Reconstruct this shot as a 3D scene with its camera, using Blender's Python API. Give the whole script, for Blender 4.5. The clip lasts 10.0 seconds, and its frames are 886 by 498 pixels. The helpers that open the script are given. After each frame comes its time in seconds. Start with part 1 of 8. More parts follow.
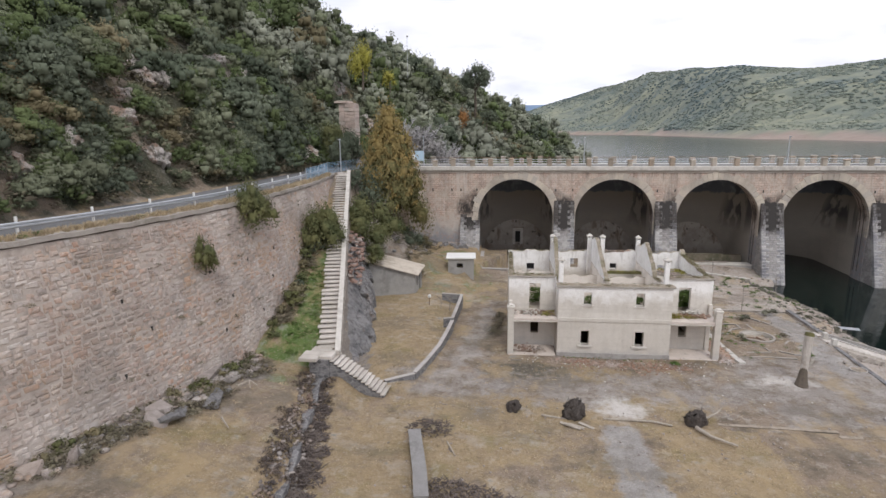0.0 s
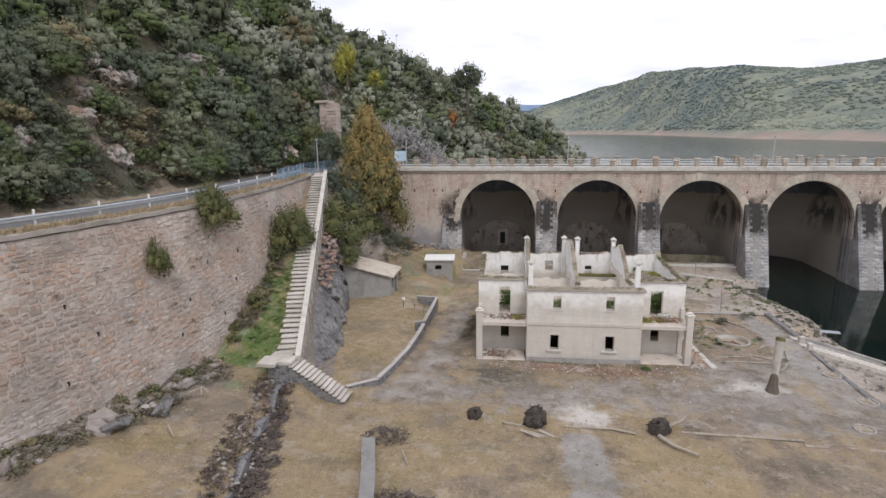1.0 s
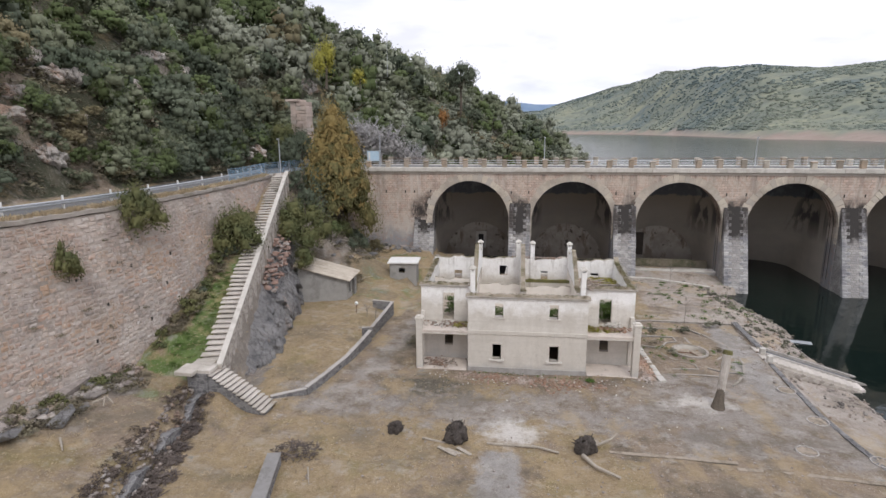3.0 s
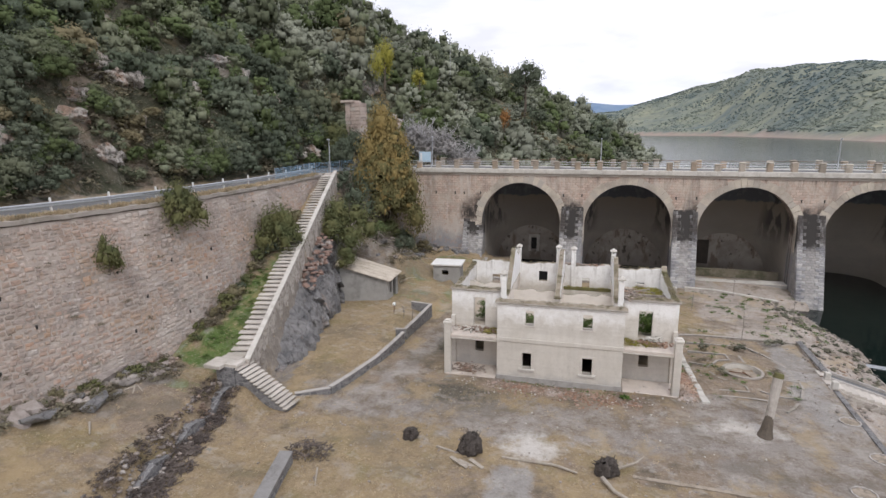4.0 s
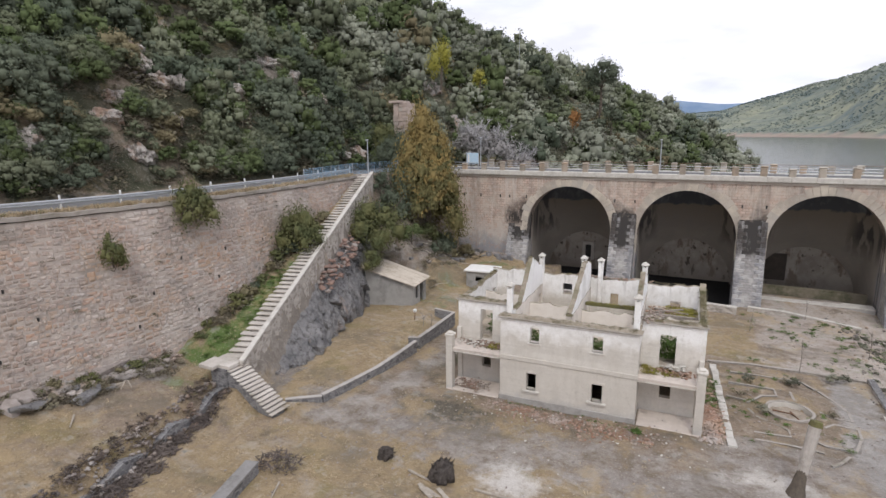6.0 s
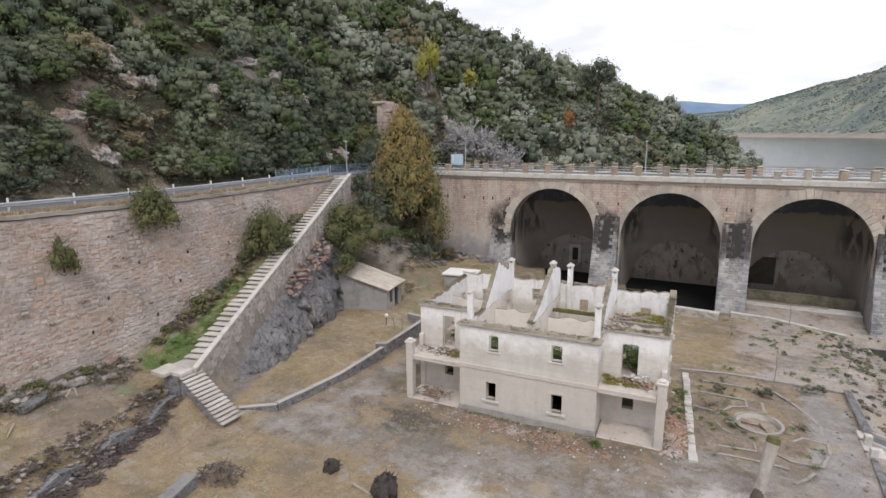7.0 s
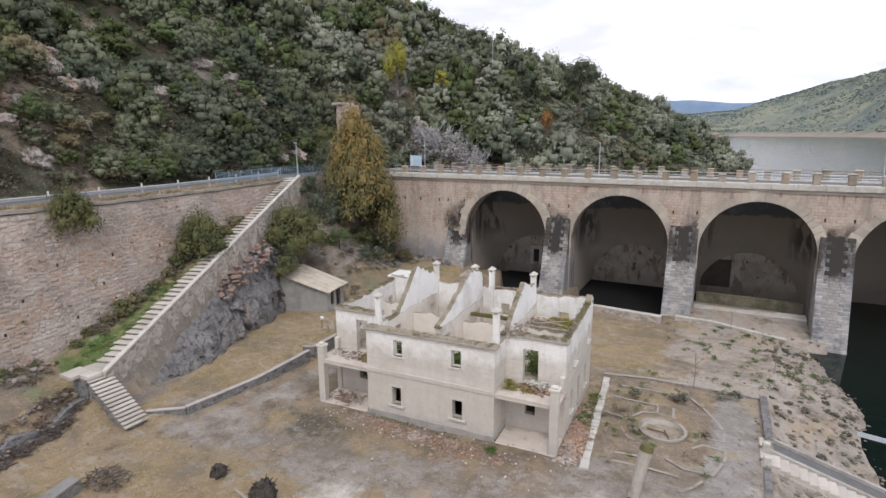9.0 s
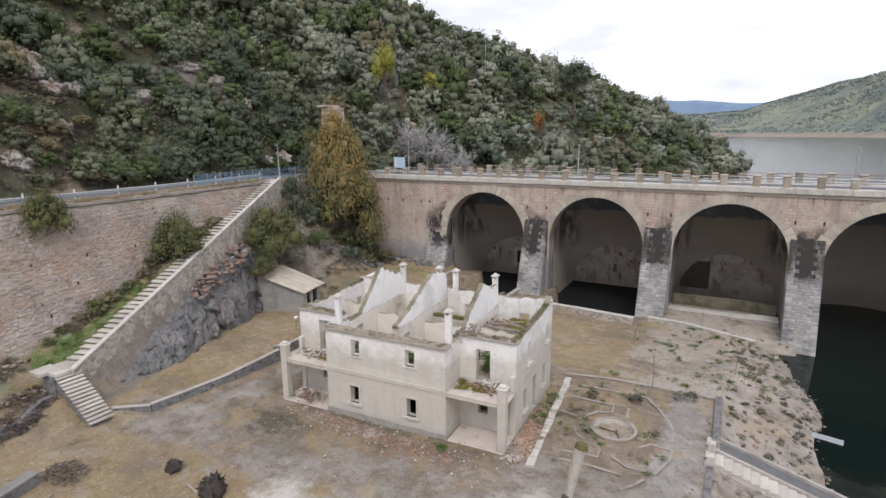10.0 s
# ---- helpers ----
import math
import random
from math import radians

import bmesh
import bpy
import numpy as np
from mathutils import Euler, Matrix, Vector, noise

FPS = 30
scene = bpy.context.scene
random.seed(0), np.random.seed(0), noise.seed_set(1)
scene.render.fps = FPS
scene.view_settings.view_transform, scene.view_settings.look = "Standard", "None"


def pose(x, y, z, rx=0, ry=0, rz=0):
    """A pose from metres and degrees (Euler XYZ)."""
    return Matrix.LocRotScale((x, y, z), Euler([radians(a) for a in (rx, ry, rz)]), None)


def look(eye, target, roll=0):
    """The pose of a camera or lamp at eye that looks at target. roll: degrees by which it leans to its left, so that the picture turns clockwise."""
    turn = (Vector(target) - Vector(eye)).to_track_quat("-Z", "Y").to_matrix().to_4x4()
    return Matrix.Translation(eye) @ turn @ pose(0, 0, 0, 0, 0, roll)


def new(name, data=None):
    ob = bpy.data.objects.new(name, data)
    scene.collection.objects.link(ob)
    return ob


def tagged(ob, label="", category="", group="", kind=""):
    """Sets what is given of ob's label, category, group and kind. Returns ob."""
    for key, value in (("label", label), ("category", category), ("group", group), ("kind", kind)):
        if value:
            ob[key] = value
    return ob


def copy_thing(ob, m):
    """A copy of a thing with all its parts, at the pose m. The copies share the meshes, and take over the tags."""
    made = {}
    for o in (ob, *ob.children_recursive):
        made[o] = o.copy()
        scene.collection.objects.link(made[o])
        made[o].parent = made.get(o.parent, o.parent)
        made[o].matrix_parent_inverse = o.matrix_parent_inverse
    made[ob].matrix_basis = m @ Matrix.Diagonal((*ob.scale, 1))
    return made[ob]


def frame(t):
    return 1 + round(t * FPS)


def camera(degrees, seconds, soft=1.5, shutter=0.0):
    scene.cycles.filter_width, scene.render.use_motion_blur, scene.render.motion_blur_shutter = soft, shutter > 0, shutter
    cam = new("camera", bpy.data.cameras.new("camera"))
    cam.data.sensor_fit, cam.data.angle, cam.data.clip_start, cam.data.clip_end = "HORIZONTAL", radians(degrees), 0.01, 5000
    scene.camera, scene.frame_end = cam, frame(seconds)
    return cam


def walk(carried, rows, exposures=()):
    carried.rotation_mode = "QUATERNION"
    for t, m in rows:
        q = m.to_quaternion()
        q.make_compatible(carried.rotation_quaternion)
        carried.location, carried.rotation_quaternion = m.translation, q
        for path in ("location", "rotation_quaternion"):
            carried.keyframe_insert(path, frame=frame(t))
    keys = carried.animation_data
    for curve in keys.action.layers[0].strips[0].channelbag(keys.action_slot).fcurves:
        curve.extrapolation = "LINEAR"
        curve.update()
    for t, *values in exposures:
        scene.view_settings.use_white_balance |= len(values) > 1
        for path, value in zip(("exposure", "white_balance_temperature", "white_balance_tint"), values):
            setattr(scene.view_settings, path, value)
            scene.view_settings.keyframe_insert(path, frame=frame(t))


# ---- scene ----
cam = camera(77.7, 10.0)
EXPOSURES = [(0.0, 0.17), (10.0, 0.2)]
PATH = [
    (0, (-0.235, -1.36, 19.69), (-0.528, 0.573, 19.271), -0.6),
    (0.5, (1.042, -0.676, 19.672), (0.749, 1.258, 19.253), -0.6),
    (1, (2.46, 0.008, 19.708), (2.166, 1.941, 19.288), -0.6),
    (1.5, (3.886, 0.719, 19.77), (3.591, 2.652, 19.349), -0.5),
    (2, (5.337, 1.444, 19.754), (5.04, 3.377, 19.333), -0.5),
    (3.5, (9.629, 3.733, 19.621), (9.201, 5.641, 19.2), -0.4),
    (4, (11.048, 4.691, 19.579), (10.465, 6.559, 19.163), -0.4),
    (4.5, (12.375, 5.758, 19.564), (11.639, 7.571, 19.149), -0.4),
    (5, (13.595, 6.953, 19.503), (12.744, 8.715, 19.091), -0.4),
    (5.5, (14.792, 8.21, 19.478), (13.927, 9.966, 19.067), -0.4),
    (7, (18.604, 12.161, 19.56), (17.71, 13.902, 19.151), -0.4),
    (7.5, (19.96, 13.295, 19.56), (19.06, 15.034, 19.152), -0.4),
    (8, (21.472, 14.207, 19.681), (20.566, 15.942, 19.27), -0.4),
    (8.5, (23.026, 14.94, 19.751), (22.118, 16.673, 19.339), -0.4),
    (9, (24.677, 15.537, 19.836), (23.767, 17.27, 19.424), -0.4),
    (9.5, (26.369, 16.046, 19.966), (25.455, 17.776, 19.555), -0.4),
    (10, (28.126, 16.494, 20.095), (27.196, 18.216, 19.684), -0.4),
]
walk(cam, [(t, look(eye, target, roll)) for t, eye, target, roll in PATH], EXPOSURES)

# ---- world and sun: a bright overcast sky ----
world = bpy.data.worlds.new("overcast")
scene.world = world
world.use_nodes = True
wn, wl = world.node_tree.nodes, world.node_tree.links
wn.clear()
SUN_ELEVATION, SUN_TURN = radians(48), radians(200)
sky = wn.new("ShaderNodeTexSky")
sky.sky_type, sky.sun_disc = "NISHITA", False
sky.sun_elevation, sky.sun_rotation = SUN_ELEVATION, SUN_TURN
sky.air_density, sky.dust_density = 1.0, 2.0
sky_strength = wn.new("ShaderNodeVectorMath")
sky_strength.operation = "SCALE"
sky_strength.inputs["Scale"].default_value = 0.12
wl.new(sky.outputs[0], sky_strength.inputs[0])
coords = wn.new("ShaderNodeTexCoord")
stretch = wn.new("ShaderNodeMapping")
stretch.inputs["Scale"].default_value = (1.0, 1.0, 3.5)
wl.new(coords.outputs["Generated"], stretch.inputs[0])
clouds = wn.new("ShaderNodeTexNoise")
clouds.inputs["Scale"].default_value, clouds.inputs["Detail"].default_value = 2.2, 5
wl.new(stretch.outputs[0], clouds.inputs[0])
cover = wn.new("ShaderNodeMapRange")
cover.inputs["From Min"].default_value, cover.inputs["From Max"].default_value = 0.30, 0.46
cover.inputs["To Min"].default_value, cover.inputs["To Max"].default_value = 0.72, 1.0
wl.new(clouds.outputs[0], cover.inputs[0])
blend = wn.new("ShaderNodeMix")
blend.data_type = "RGBA"
greys = wn.new("ShaderNodeTexNoise")
greys.inputs["Scale"].default_value, greys.inputs["Detail"].default_value = 5.0, 6
wl.new(stretch.outputs[0], greys.inputs[0])
grey_range = wn.new("ShaderNodeMapRange")
grey_range.inputs["From Min"].default_value, grey_range.inputs["From Max"].default_value = 0.35, 0.65
wl.new(greys.outputs[0], grey_range.inputs[0])
cloud_tint = wn.new("ShaderNodeMix")
cloud_tint.data_type = "RGBA"
cloud_tint.inputs[6].default_value = (0.80, 0.81, 0.91, 1)
cloud_tint.inputs[7].default_value = (1.12, 1.125, 1.25, 1)
wl.new(grey_range.outputs[0], cloud_tint.inputs[0])
wl.new(cloud_tint.outputs[2], blend.inputs[7])
wl.new(cover.outputs[0], blend.inputs[0])
wl.new(sky_strength.outputs[0], blend.inputs[6])
back = wn.new("ShaderNodeBackground")
back.inputs[1].default_value = 1.0
wl.new(blend.outputs[2], back.inputs[0])
wout = wn.new("ShaderNodeOutputWorld")
wl.new(back.outputs[0], wout.inputs[0])

sun_data = bpy.data.lights.new("sun", "SUN")
sun_data.energy, sun_data.angle, sun_data.color = 1.1, radians(16), (1.0, 0.97, 0.93)
sun = new("sun", sun_data)
sun.matrix_world = look((0, 0, 60), (-30, 70, -40))


# ---- material helpers ----
class Nodes:
    """A small builder of node materials."""

    def __init__(self, name, rough=0.9):
        self.mat = bpy.data.materials.new(name)
        self.mat.use_nodes = True
        self.tree = self.mat.node_tree
        self.bsdf = self.tree.nodes["Principled BSDF"]
        self.bsdf.inputs["Roughness"].default_value = rough
        self.bsdf.inputs["Specular IOR Level"].default_value = 0.25
        self.pos = self.tree.nodes.new("ShaderNodeNewGeometry").outputs["Position"]

    def n(self, kind, **values):
        node = self.tree.nodes.new("ShaderNode" + kind)
        for k, v in values.items():
            node.inputs[k.replace("_", " ")].default_value = v
        return node

    def link(self, a, b):
        self.tree.links.new(a, b)

    def scaled(self, sx, sy, sz):
        m = self.n("Mapping", Scale=(sx, sy, sz))
        self.link(self.pos, m.inputs[0])
        return m.outputs[0]

    def noise(self, scale, detail=4, rough=0.6, at=None, low=0.3, high=0.7):
        t = self.n("TexNoise", Scale=scale, Detail=detail, Roughness=rough)
        self.link(at or self.pos, t.inputs[0])
        return self.span(t.outputs[0], low, high)

    def span(self, value, low, high, to_low=0.0, to_high=1.0):
        m = self.n("MapRange")
        m.inputs[1].default_value, m.inputs[2].default_value = low, high
        m.inputs[3].default_value, m.inputs[4].default_value = to_low, to_high
        self.link(value, m.inputs[0])
        return m.outputs[0]

    def mix(self, fac, a, b, kind="MIX"):
        m = self.tree.nodes.new("ShaderNodeMix")
        m.data_type, m.blend_type = "RGBA", kind
        for socket, v in ((m.inputs[0], fac), (m.inputs[6], a), (m.inputs[7], b)):
            if isinstance(v, (int, float)):
                socket.default_value = v
            elif isinstance(v, tuple):
                socket.default_value = (*v, 1)
            else:
                self.link(v, socket)
        return m.outputs[2]

    def maths(self, op, a, b=0.0):
        m = self.tree.nodes.new("ShaderNodeMath")
        m.operation = op
        for socket, v in zip(m.inputs, (a, b)):
            if isinstance(v, (int, float)):
                socket.default_value = v
            else:
                self.link(v, socket)
        return m.outputs[0]

    def height(self):
        s = self.n("SeparateXYZ")
        self.link(self.pos, s.inputs[0])
        return s.outputs[2]

    def attribute(self, name):
        a = self.tree.nodes.new("ShaderNodeAttribute")
        a.attribute_name = name
        return a.outputs["Fac"]

    def done(self, colour, bump=None, strength=0.4, distance=0.05):
        if isinstance(colour, tuple):
            self.bsdf.inputs["Base Color"].default_value = (*colour, 1)
        else:
            self.link(colour, self.bsdf.inputs["Base Color"])
        if bump is not None:
            b = self.n("Bump", Strength=strength, Distance=distance)
            self.link(bump, b.inputs["Height"])
            self.link(b.outputs[0], self.bsdf.inputs["Normal"])
        return self.mat


def random_of(m, per="object"):
    if per == "object":
        return m.tree.nodes.new("ShaderNodeObjectInfo").outputs["Random"]
    return m.tree.nodes.new("ShaderNodeNewGeometry").outputs["Random Per Island"]


def make_stone(name, a, b, c, dirt, per, moss=0.0, rough=0.92):
    """Stone of three tints, picked piece by piece, with grain and dirt."""
    m = Nodes(name, rough)
    r = random_of(m, per)
    col = m.mix(m.span(r, 0.0, 0.6), a, b)
    col = m.mix(m.span(r, 0.55, 1.0), col, c)
    if name.startswith("wall_stone"):
        pick = m.maths("FRACT", m.maths("MULTIPLY", r, 17.3))
        col = m.mix(m.span(pick, 0.84, 0.88, 0.0, 0.6), col, (0.46, 0.27, 0.18))
        col = m.mix(m.span(pick, 0.14, 0.20, 0.6, 0.0), col, (0.60, 0.56, 0.53))
        col = m.mix(m.maths("MULTIPLY", m.span(pick, 0.40, 0.44), m.span(pick, 0.50, 0.54, 0.6, 0.0)), col, (0.22, 0.195, 0.18))
    col = m.mix(m.maths("MULTIPLY", m.noise(0.35, 5, 0.65, None, 0.42, 0.62), 0.8), col, dirt)
    if per != "object" or name == "wall_stone":
        col = m.mix(m.maths("MULTIPLY", m.noise(0.22, 4, 0.6, None, 0.5, 0.66), 0.5), col, (0.50, 0.345, 0.26))
        col = m.mix(m.maths("MULTIPLY", m.noise(2.6, 5, 0.7, None, 0.56, 0.66), 0.65), col, (0.17, 0.14, 0.12))
        col = m.mix(m.maths("MULTIPLY", m.noise(1.1, 5, 0.7, m.scaled(1, 1, 0.6), 0.55, 0.68), 0.5), col, (0.60, 0.55, 0.51))
        col = m.mix(m.maths("MULTIPLY", m.noise(0.16, 5, 0.7, None, 0.48, 0.60), 0.65), col, (0.61, 0.565, 0.525))
        col = m.mix(m.maths("MULTIPLY", m.noise(0.28, 5, 0.75, m.scaled(1, 1, 0.5), 0.53, 0.66), 0.65), col, (0.235, 0.21, 0.19))
        col = m.mix(m.maths("MULTIPLY", m.noise(0.35, 6, 0.75, m.scaled(1, 1.1, 0.8), 0.52, 0.62), 0.6), col, (0.43, 0.30, 0.20))
        col = m.mix(m.maths("MULTIPLY", m.noise(0.17, 6, 0.75, m.scaled(1.2, 0.8, 1.2), 0.51, 0.60), 0.55), col, (0.27, 0.24, 0.215))
        col = m.mix(m.maths("MULTIPLY", m.noise(0.7, 6, 0.8, m.scaled(1.2, 1, 0.35), 0.56, 0.65), 0.6), col, (0.25, 0.235, 0.22))
        col = m.mix(m.maths("MULTIPLY", m.noise(1.6, 5, 0.75, m.scaled(1, 0.9, 1.2), 0.57, 0.65), 0.55), col, (0.62, 0.55, 0.48))
    grain = m.noise(9.0, 6, 0.7)
    col = m.mix(m.maths("MULTIPLY", grain, 0.35), col, (0.62, 0.56, 0.5), "MULTIPLY")
    if moss:
        col = m.mix(m.maths("MULTIPLY", m.noise(0.8, 5, 0.7, None, 0.5, 0.7), moss), col, (0.09, 0.10, 0.04))
    return m.done(col, grain, 0.6, 0.03)


def make_plaster():
    m = Nodes("old_plaster", 0.9)
    streaks = m.noise(1.0, 5, 0.7, m.scaled(1.6, 1.6, 0.25), 0.35, 0.7)
    patches = m.noise(0.55, 6, 0.7, None, 0.44, 0.6)
    col = m.mix(streaks, (0.66, 0.62, 0.56), (0.585, 0.545, 0.485))
    z = m.height()
    bare = m.n("TexNoise", Scale=0.9, Detail=5, Roughness=0.65)
    m.link(m.pos, bare.inputs[0])
    edge = m.maths("ADD", z, m.maths("MULTIPLY", m.maths("SUBTRACT", bare.outputs[0], 0.5), 2.4))
    col = m.mix(m.span(z, 3.5, 3.7), col, m.mix(streaks, (0.72, 0.685, 0.63), (0.64, 0.60, 0.54)))
    tide = m.noise(1.0, 4, 0.6, m.scaled(0.12, 0.12, 2.6), 0.46, 0.60)
    col = m.mix(m.maths("MULTIPLY", tide, 0.3), col, (0.50, 0.465, 0.415))
    col = m.mix(m.span(edge, 4.9, 5.7), col, (0.90, 0.89, 0.87))
    damp = m.span(edge, 0.1, 0.9, 1.0, 0.0)
    col = m.mix(m.maths("MULTIPLY", damp, 0.65), col, (0.42, 0.41, 0.40))
    col = m.mix(m.maths("MULTIPLY", patches, 0.35), col, (0.53, 0.49, 0.43))
    drips = m.noise(1.0, 5, 0.75, m.scaled(2.2, 2.2, 0.2), 0.54, 0.68)
    col = m.mix(m.maths("MULTIPLY", drips, m.span(z, 5.6, 6.6, 0.08, 0.5)), col, (0.40, 0.37, 0.33))
    col = m.mix(m.maths("MULTIPLY", m.noise(3.2, 5, 0.75, None, 0.55, 0.65), 0.28), col, (0.46, 0.42, 0.37))
    cracks = m.n("TexVoronoi", Scale=0.7)
    cracks.feature = "DISTANCE_TO_EDGE"
    wob = m.n("TexNoise", Scale=1.5, Detail=4)
    m.link(m.pos, wob.inputs[0])
    m.link(m.mix(0.35, m.pos, wob.outputs[1], "LINEAR_LIGHT"), cracks.inputs[0])
    col = m.mix(m.span(cracks.outputs[0], 0.0, 0.010, 0.16, 0.0), col, (0.22, 0.2, 0.18))
    fine = m.noise(12.0, 6, 0.7)
    col = m.mix(m.maths("MULTIPLY", fine, 0.2), col, (0.6, 0.57, 0.52), "MULTIPLY")
    return m.done(col, fine, 0.5, 0.02)


def make_plain(name, a, b, scale=2.0, rough=0.85, bump=0.4, dark=None, metallic=0.0):
    m = Nodes(name, rough)
    col = m.mix(m.noise(scale, 6, 0.68), a, b)
    if dark:
        col = m.mix(m.noise(scale * 0.25, 5, 0.7, None, 0.5, 0.68), col, dark)
    m.bsdf.inputs["Metallic"].default_value = metallic
    fine = m.noise(scale * 6, 5, 0.7)
    return m.done(col, fine, bump, 0.03)


def make_leaf(name, a, b, c, scale=0.12):
    """Leaves: tints wander over the place and from leaf to leaf."""
    m = Nodes(name, 0.75)
    r = random_of(m, "island")
    col = m.mix(m.noise(scale, 3, 0.6, None, 0.38, 0.62), a, b)
    col = m.mix(m.span(r, 0.2, 1.0, 0.0, 0.22), col, c)
    col = m.mix(m.maths("MULTIPLY", m.noise(scale * 30, 3, 0.7, None, 0.45, 0.65), 0.3), col, (0.55, 0.58, 0.55), "MULTIPLY")
    shade = m.span(m.attribute("tint"), 0.0, 1.0, 0.66, 1.5)
    grey = m.n("CombineXYZ")
    for k in range(3):
        m.link(shade, grey.inputs[k])
    col = m.mix(1.0, col, grey.outputs[0], "MULTIPLY")
    m.bsdf.inputs["Specular IOR Level"].default_value = 0.06
    return m.done(col)


# ---- mesh helpers ----
ANCHORED = []


def attach(ob, parent):
    """Puts ob under parent; parts of an anchored thing are given in the world's metres."""
    ob.parent = parent
    if parent in ANCHORED:
        ob.matrix_parent_inverse = Matrix.Translation(-parent.location)


def mesh_object(name, verts, faces, mat, parent=None, label="", smooth=False):
    me = bpy.data.meshes.new(name)
    me.from_pydata(verts, [], faces)
    me.materials.append(mat)
    if smooth:
        me.shade_smooth()
    ob = new(name, me)
    attach(ob, parent)
    if label:
        tagged(ob, label)
    return ob


def part(name, bm, mat, parent=None, label="", smooth=False):
    """Links a bmesh as one mesh object under a thing or a part."""
    me = bpy.data.meshes.new(name)
    bm.normal_update()
    bm.to_mesh(me)
    bm.free()
    me.materials.append(mat)
    if smooth:
        me.shade_smooth()
    ob = new(name, me)
    attach(ob, parent)
    if label:
        tagged(ob, label)
    return ob


def thing(name, label, category, at=(0, 0, 0), group="", kind="", anchored=False):
    ob = new(name)
    ob.location = at
    ob.empty_display_size = 0.3
    if anchored:
        ANCHORED.append(ob)
    return tagged(ob, label, category, group, kind)


def box(bm, x0, x1, y0, y1, z0, z1, turn=None, bevel=0.0):
    made = bmesh.ops.create_cube(bm, size=1.0)["verts"]
    m = Matrix.Translation(((x0 + x1) / 2, (y0 + y1) / 2, (z0 + z1) / 2)) @ Matrix.Diagonal((x1 - x0, y1 - y0, z1 - z0, 1))
    bmesh.ops.transform(bm, matrix=(turn @ m) if turn else m, verts=made)
    if bevel:
        edges = list({e for v in made for e in v.link_edges})
        bmesh.ops.bevel(bm, geom=edges, offset=bevel, segments=1, affect="EDGES")
    return made


def boxed(name, dims, mat, parent=None, label="", turn=None, bevel=0.02):
    bm = bmesh.new()
    box(bm, *dims, turn=turn, bevel=bevel)
    return part(name, bm, mat, parent, label)


def tube(bm, points, radii, sides=8):
    """A tapered tube along points, with capped ends."""
    rings = []
    points = [Vector(p) for p in points]
    for i, p in enumerate(points):
        d = (points[min(i + 1, len(points) - 1)] - points[max(i - 1, 0)]).normalized()
        q = d.to_track_quat("Z", "Y")
        rings.append([bm.verts.new(p + q @ Vector((math.cos(a) * radii[i], math.sin(a) * radii[i], 0)))
                      for a in [2 * math.pi * k / sides for k in range(sides)]])
    for lo, hi in zip(rings, rings[1:]):
        for k in range(sides):
            bm.faces.new((lo[k], lo[(k + 1) % sides], hi[(k + 1) % sides], hi[k]))
    bm.faces.new(rings[0][::-1])
    bm.faces.new(rings[-1])


def smooth_step(a, b, v):
    t = np.clip((np.asarray(v, float) - a) / (b - a), 0, 1)
    return t * t * (3 - 2 * t)


_waves = np.random.RandomState(5)
_kx, _ky, _kp = (_waves.uniform(-1, 1, 24), _waves.uniform(-1, 1, 24), _waves.uniform(0, 6.28, 24))


def ripple(x, y, size):
    """Smooth random waves of about that size, from -1 to 1."""
    total = 0.0
    for i in range(12):
        total = total + np.sin((x * _kx[i] + y * _ky[i]) * 6.0 / size + _kp[i])
    for i in range(12, 24):
        total = total + 0.5 * np.sin((x * _kx[i] + y * _ky[i]) * 15.0 / size + _kp[i])
    return total / 5.0


# ---- the lie of the land ----
WATER = -2.2
ROAD = 14.35
DAM_Y = 83.6


def wall_top_x(y):
    """The outer edge of the retaining wall's top."""
    y = np.asarray(y, float)
    x = np.where(y < 44, -22.7 - 0.0080 * (y - 44) ** 2, -22.7 - 0.0042 * (y - 44) ** 2)
    return np.where(y < 18, -22.7 - 0.0080 * 26 ** 2 - (18 - y) * 0.42, x)


def stair_z(y):
    return 3.1 + 0.377 * (np.asarray(y, float) - 37.6)


def stair_x(y):
    """The outer (yard-side) edge of the long flight."""
    return -14.4 - 0.278 * (np.asarray(y, float) - 37.4)


def bank_z(y):
    """Ground at the foot of the retaining wall."""
    y = np.asarray(y, float)
    return np.where(y < 38, 2.9 + 0.01 * (y - 38), stair_z(y) + 0.1)


def rubble_x(y):
    return np.interp(y, [0, 15, 24, 30, 36.5], [-9.0, -11.5, -13.4, -14.7, -15.9])


def hill_far(x, y):
    fx = np.interp(y, [-60, 95, 150, 230, 285, 330, 450], [-14, -14, 2, 20, 30, 8, -80])
    d = (fx - x) * 0.94
    p = np.interp(d, [-60, -10, 0, 30, 50, 80, 200, 600], [-12, -6, 0, 26.0, 42.5, 61, 94, 130])
    low = np.interp(d, [-60, -10, 0, 17, 28, 52, 75, 101, 200, 600], [-12, -6, 4, 17, 24.5, 36, 45.5, 55, 87, 122])
    k = smooth_step(165, 250, y)
    p = p * (1 - k) + low * k
    end = smooth_step(330, 430, y)
    return (p - 2.2) * (1 - end) - 8 * end


def hill_near(x, y):
    d = -30.5 - x
    return ROAD + np.interp(d, [0, 1, 6, 40, 200, 600], [0, 0.6, 9.5, 36, 78, 120])


